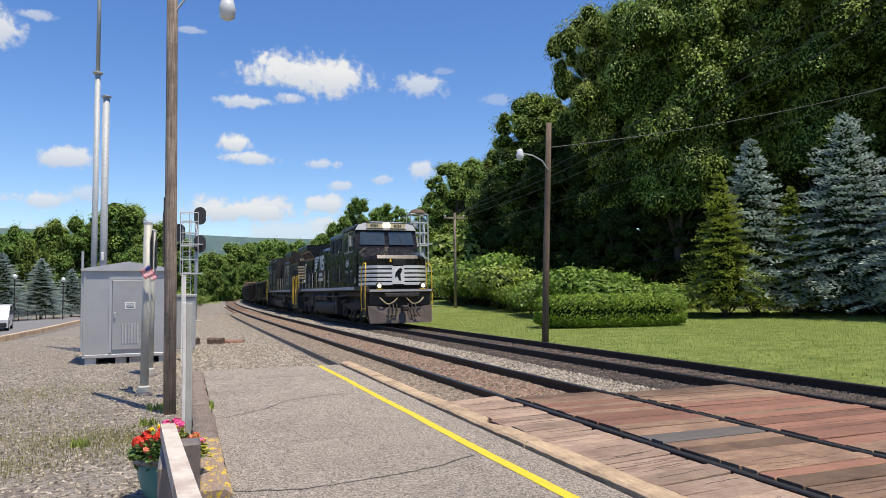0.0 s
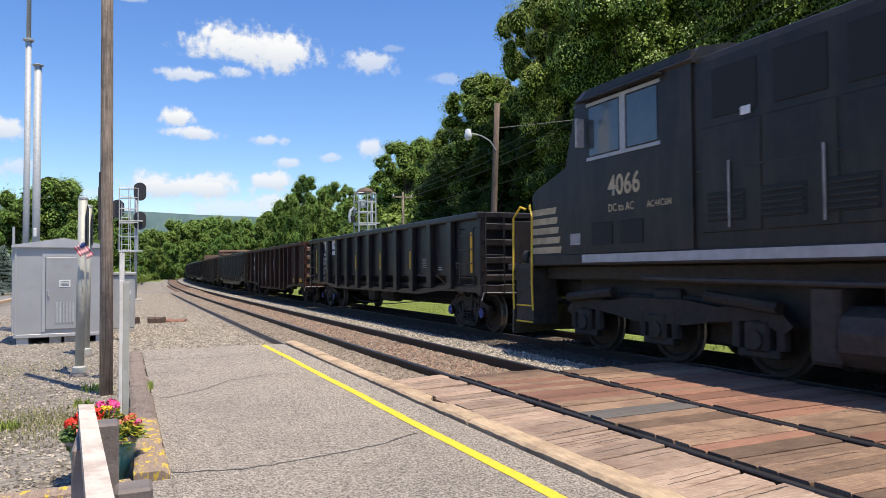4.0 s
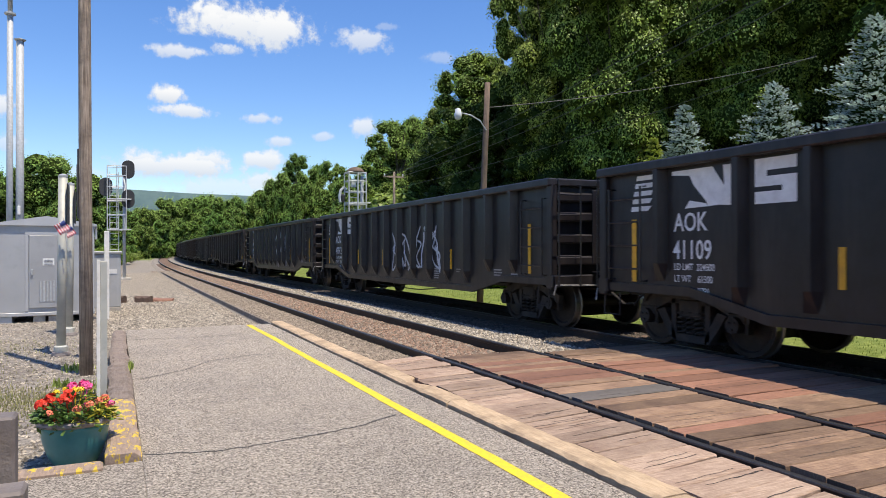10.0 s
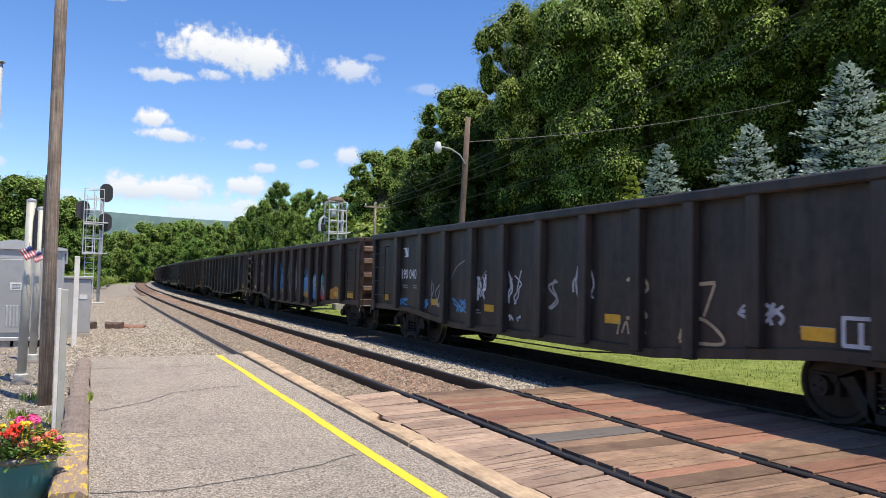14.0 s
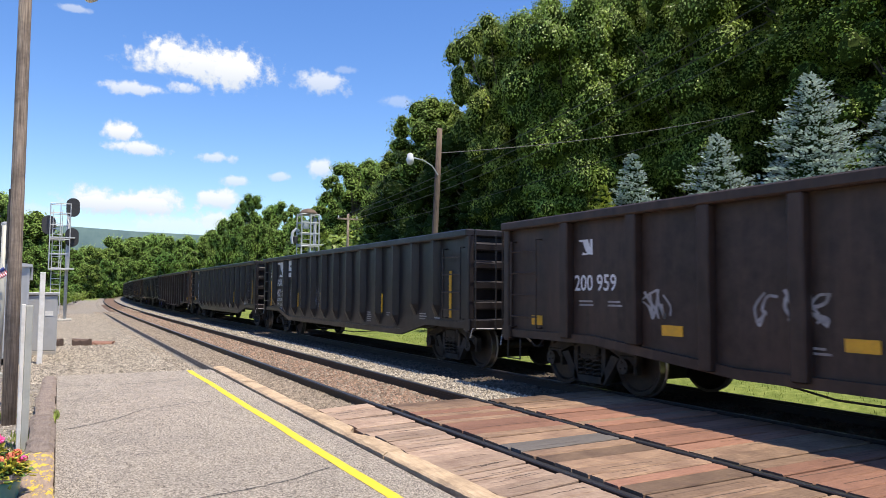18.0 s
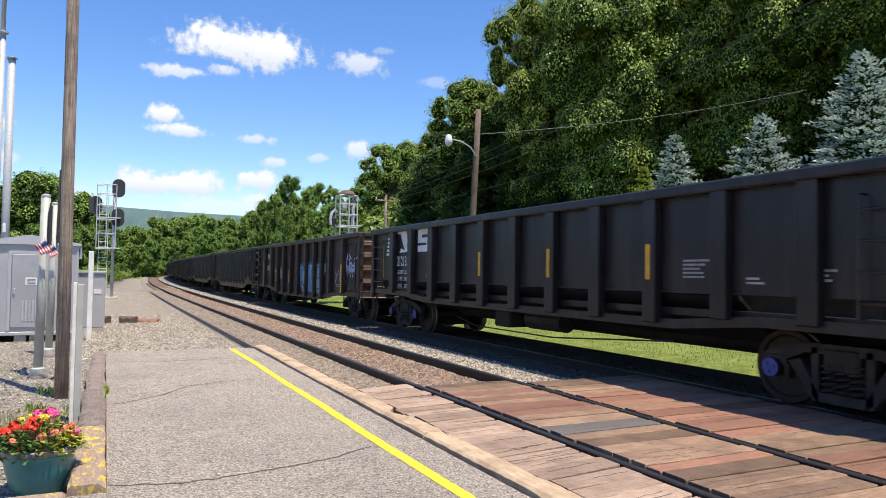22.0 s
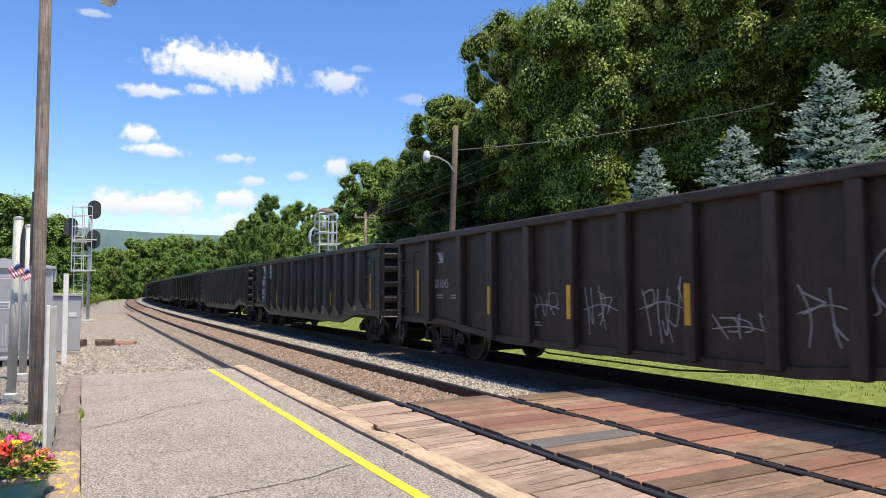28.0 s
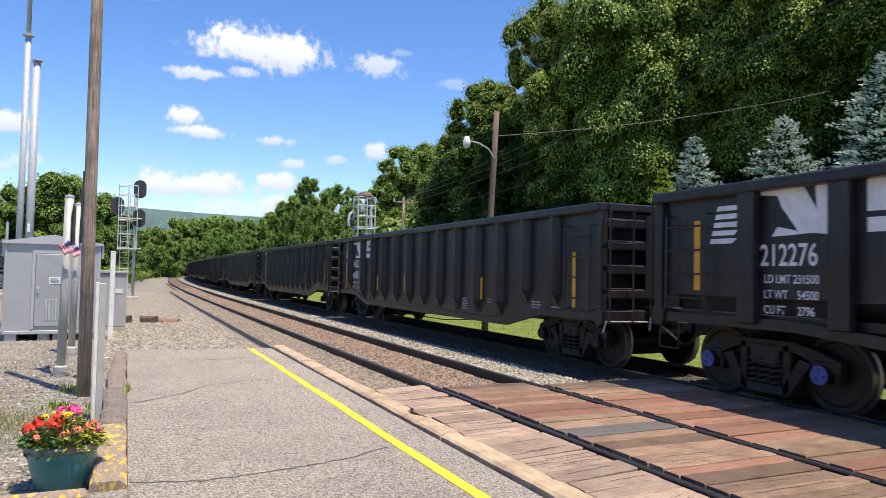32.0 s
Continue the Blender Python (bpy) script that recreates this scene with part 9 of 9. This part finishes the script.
def make_left_side():
    road = root("road", "grey asphalt road behind a low timber kerb", "road", kind="structure")
    v = [(-7.0, 62, -0.20), (-30, 45, -0.40), (-30, 24.5, -0.40), (-5.9, 31.5, -0.17), (-5.0, 62, -0.15)]
    part("surface", Geo().add([(x, y, ground_height(x, y) + 0.02) for x, y, _ in v], [(0, 1, 2, 3, 4)]), ROAD, road)
    g = Geo()
    pts = [(-5.6, 60, 0), (-5.9, 45, 0), (-6.05, 36, 0), (-6.4, 29.5, 0), (-9.5, 26.4, 0), (-16, 23.8, 0)]
    g.ribbon([(x, y, ground_height(x, y) + 0.22) for x, y, _ in pts], 0.22, (0, 0, 1))
    n = len(g.v)
    g.v += [(x, y, z - 0.5) for x, y, z in g.v]
    g.f += [(2 * i, 2 * i + 2, n + 2 * i + 2, n + 2 * i) for i in range(len(pts) - 1)] + [(2 * i + 1, n + 2 * i + 1, n + 2 * i + 3, 2 * i + 3) for i in range(len(pts) - 1)]
    part("road_kerb", g, KERB, road, "tan timber kerb")
    fence = root("fence", "low black rail fence along the road's far side", "fence")
    for i in range(14):
        x, y = -9.5 - 0.35 * i * 1.2, 62 - 0.9 * i
        part("post", Geo().box(x - 0.03, x + 0.03, y - 0.03, y + 0.03, -0.5, 0.9, 0.005), SIGNAL_BLACK, fence)
    part("rail", Geo().tube([(-9.5, 62, 0.85), (-14.96, 50.3, 0.85)], 0.025, 6).tube([(-9.5, 62, 0.35), (-14.96, 50.3, 0.35)], 0.025, 6), SIGNAL_BLACK, fence)
    for x, y, h in ((-11.0, 56, 3.1), (-8.3, 58, 2.9)):
        l = root("park_lamp", "black lamp post with a white globe head beside the road", "street lamp", "lamps beside the road", at=(x, y, -0.4))
        part("post", Geo().tube([(0, 0, 0), (0, 0, h)], 0.04, 8), SIGNAL_BLACK, l)
        part("globe", Geo().lathe([(0.05, 0), (0.17, 0.1), (0.14, 0.22), (0.03, 0.34)], 12, (0, 0, h)), LAMP_GLASS, l, smooth=True)
    car = root("parked_car", "white parked car with a dark window beside the road", "car", at=Matrix.Translation((-9.25, 42.0, -0.36)) @ Matrix.Rotation(radians(8), 4, "Z"))
    body = Geo().prism([(-2.1, 0.30), (-2.15, 0.70), (-1.5, 0.85), (-0.9, 1.38), (0.9, 1.42), (1.6, 0.95), (2.1, 0.85), (2.15, 0.35)], "x", -0.85, 0.85)
    part("body", body, CAR_PAINT, car)
    part("side_glass", Geo().prism([(-1.2, 0.90), (-0.85, 1.30), (0.8, 1.33), (1.3, 0.95)], "x", -0.857, 0.857), GLASS_CAB, car)
    for sx in (-0.78, 0.78):
        for sy in (-1.35, 1.35):
            w = part("wheel", Geo().tube([(sx - 0.09, sy, 0.32), (sx + 0.09, sy, 0.32)], 0.32, 20), TYRE, car)
            part("rim", Geo().tube([(sx - 0.1, sy, 0.32), (sx + 0.1, sy, 0.32)], 0.19, 12), GALV, w)
    part("bumper", Geo().box(-0.8, 0.8, -2.2, -2.1, 0.32, 0.55, 0.04), DARK, car)
    sign = root("roadside_sign", "red-orange sign board on short posts by the road", "sign", at=(-12.5, 60, -0.4))
    part("board", Geo().box(-0.9, 0.9, -0.03, 0.03, 1.5, 1.8, 0.01), TAIL_RED, sign)
    for x in (-0.7, 0.7):
        part("post", Geo().tube([(x, 0, 0), (x, 0, 1.55)], 0.03, 6), GALV, sign)
    # station building behind the viewer closes the yard
    b = root("station_building", "plain brick station building behind the platform", "building", kind="structure")
    part("wall", Geo().box(-9.0, -5.0, -14, -2.0, -0.3, 3.6), TIMBER, b)
    part("roof", Geo().prism([(-9.6, 3.6), (-4.2, 3.6), (-7.0, 5.4)], "y", -14.6, -1.6), KERB_DARK, b)


make_left_side()


# ---- gravel, weeds and grass, last ----
def stones(name, material, zone, count, size, label, seed, height):
    rng, g = random.Random(seed), Geo()
    base = [Vector(v) for v in ((1, 0, 0), (-0.9, 0.2, 0), (0.1, 0.9, 0), (0, -1, 0.1), (0.1, 0, 0.75), (0, 0, -0.6))]
    faces = [(0, 2, 4), (2, 1, 4), (1, 3, 4), (3, 0, 4)]
    for _ in range(count):
        x, y = zone(rng)
        s = size * rng.uniform(0.55, 1.35)
        a = rng.uniform(0, 6.28)
        c, d = math.cos(a), math.sin(a)
        z = height(x, y)
        i = len(g.v)
        for v in base[:5]:
            q = v * s * rng.uniform(0.75, 1.2)
            g.v.append((x + q.x * c - q.y * d, y + q.x * d + q.y * c, z + q.z))
        g.f += [tuple(i + k for k in f) for f in faces]
    tagged(new(name, g.mesh(name, material)), label, "gravel", kind="stuff")


def near_bias(rng, a, b, power=1.8):
    return a + (b - a) * rng.random() ** power


def bed_top(x, x0):
    d = abs(x - x0)
    return -0.165 if d < 1.45 else -0.165 - (d - 1.45) / 0.55 * 0.195


def far_zone(r):
    if r.random() < 0.8:
        return 6.98 + 3.37 * r.random() ** 1.2, near_bias(r, 8.8, 75, 1.4)
    return r.uniform(8.0, 10.4), r.uniform(0.0, 9.0)


stones("shoulder_gravel", STONE_BROWN, lambda r: (r.uniform(3.27, 4.15), near_bias(r, 8.9, 50, 1.5)) if r.random() < 0.62 else (r.uniform(2.6, 4.1), near_bias(r, 14.7, 60, 1.5)), 27000, 0.030, "pale grey-brown crushed ballast stones beside the rail", 1, lambda x, y: -0.121 if x > 3.3 else ground_height(x, y) + 0.004)
stones("track_gravel", STONE_RED, lambda r: (r.uniform(4.28, 5.62), near_bias(r, 8.9, 70, 1.5)), 15000, 0.030, "rust-stained ballast stones between the rails", 2, lambda x, y: -0.140)
stones("middle_gravel", STONE, lambda r: (r.uniform(5.80, 7.02), near_bias(r, 8.8, 75, 1.5)), 20000, 0.034, "pale ballast stones between the two tracks", 3, lambda x, y: -0.121 if x < 7.0 else -0.16)
stones("track_gravel", STONE_BROWN, lambda r: (r.uniform(4.28, 5.62), near_bias(r, 8.9, 70, 1.4)), 8000, 0.030, "grey-brown ballast stones between the rails", 21, lambda x, y: -0.138)
stones("far_gravel", STONE_DARK, far_zone, 34000, 0.036, "dark grimy ballast stones under the far track", 4, lambda x, y: max(bed_top(x, FAR_X), ground_height(x, y)) + 0.006)
stones("yard_gravel", STONE, lambda r: (r.uniform(-0.2, 3.5), near_bias(r, 14.6, 56, 1.6)), 52000, 0.027, "loose pale gravel beyond the platform's end", 5, lambda x, y: ground_height(x, y) + 0.006)
stones("yard_gravel", STONE, lambda r: (near_bias(r, 0.05, -9, 1.1), near_bias(r, 5.6, 32, 1.4)), 46000, 0.019, "loose pale gravel and dirt of the yard", 6, lambda x, y: ground_height(x, y) + 0.004)


stones("platform_aggregate", STONE_PALE, lambda r: (r.uniform(0.34, 2.98), near_bias(r, 1.5, 14.4, 1.35)), 22000, 0.0062, "pale stone chips worn free in the asphalt", 7, lambda x, y: -0.001)
stones("platform_aggregate", STONE_DARK, lambda r: (r.uniform(0.34, 2.98), near_bias(r, 1.5, 14.4, 1.35)), 18000, 0.0065, "dark stone chips in the asphalt", 8, lambda x, y: -0.002)


def blades(name, material, zone, count, high, label, seed, height, category="grass"):
    rng, g = random.Random(seed), Geo()
    for _ in range(count):
        x, y = zone(rng)
        z = height(x, y)
        h = high * rng.uniform(0.5, 1.3)
        a = rng.uniform(0, 6.28)
        w = h * 0.14
        dx, dy = math.cos(a), math.sin(a)
        bend = rng.uniform(-0.5, 0.5) * h
        i = len(g.v)
        g.v += [(x - dx * w, y - dy * w, z), (x + dx * w, y + dy * w, z), (x - dy * bend, y + dx * bend, z + h)]
        g.f.append((i, i + 1, i + 2))
    tagged(new(name, g.mesh(name, material)), label, category, kind="stuff")


def patch(rng, centres):
    cx, cy, rx, ry = centres[int(rng.random() * len(centres))]
    return cx + rng.gauss(0, rx), cy + rng.gauss(0, ry)


blades("weeds", WEED, lambda r: patch(r, [(-2.6, 10.3, 0.9, 0.6), (-1.2, 8.9, 0.5, 0.45), (-0.5, 8.8, 0.3, 0.4), (-3.4, 12.5, 1.0, 0.8), (-0.25, 8.3, 0.15, 0.3), (-1.9, 7.8, 0.6, 0.3), (-4.2, 9.6, 1.2, 0.8), (-2.2, 13.5, 1.0, 0.7)]), 20000, 0.035, "patchy dry weeds growing in the gravel", 11, lambda x, y: ground_height(x, y))
blades("weeds", BLADE, lambda r: patch(r, [(0.34, 9.9, 0.012, 0.12), (0.0, 9.3, 0.05, 0.15), (-0.42, 9.6, 0.06, 0.06), (-1.05, 8.6, 0.05, 0.05), (-0.45, 5.65, 0.3, 0.05), (-0.3, 10.9, 0.1, 0.1)]), 650, 0.09, "green weeds beside the timber edging", 12, lambda x, y: ground_height(x, y) + (0.1 if x > 0.3 else 0.0))
blades("lawn_grass", BLADE, lambda r: (r.uniform(10.6, 30), near_bias(r, 5, 40, 0.9)), 60000, 0.05, "short mown lawn grass", 13, lambda x, y: ground_height(x, y))


# ---- ties, piece by piece ----
def lay_ties():
    tie = Geo().box(-1.28, 1.28, -0.11, 0.11, -0.33, -0.150, 0.012).mesh("tie", TIE)
    plate = Geo().box(-0.09, 0.09, -0.10, 0.10, -0.150, -0.165 + 0.03, 0.006)
    for x0, track, s, end in ((NEAR_X, near_track, 9.3, 92.0), (FAR_X, far_track, 4.2, 70.0)):
        k = 0
        while s < end:
            x, y, a = on_track(s, x0)
            part("tie", tie, TIE, track, at=pose(x, y, 0.006 * (hash01("tie", k, x0) - 0.5), 0, 0, a + 1.6 * (hash01("ta", k, x0) - 0.5)))
            s += 0.53
            k += 1


lay_ties()


motions()
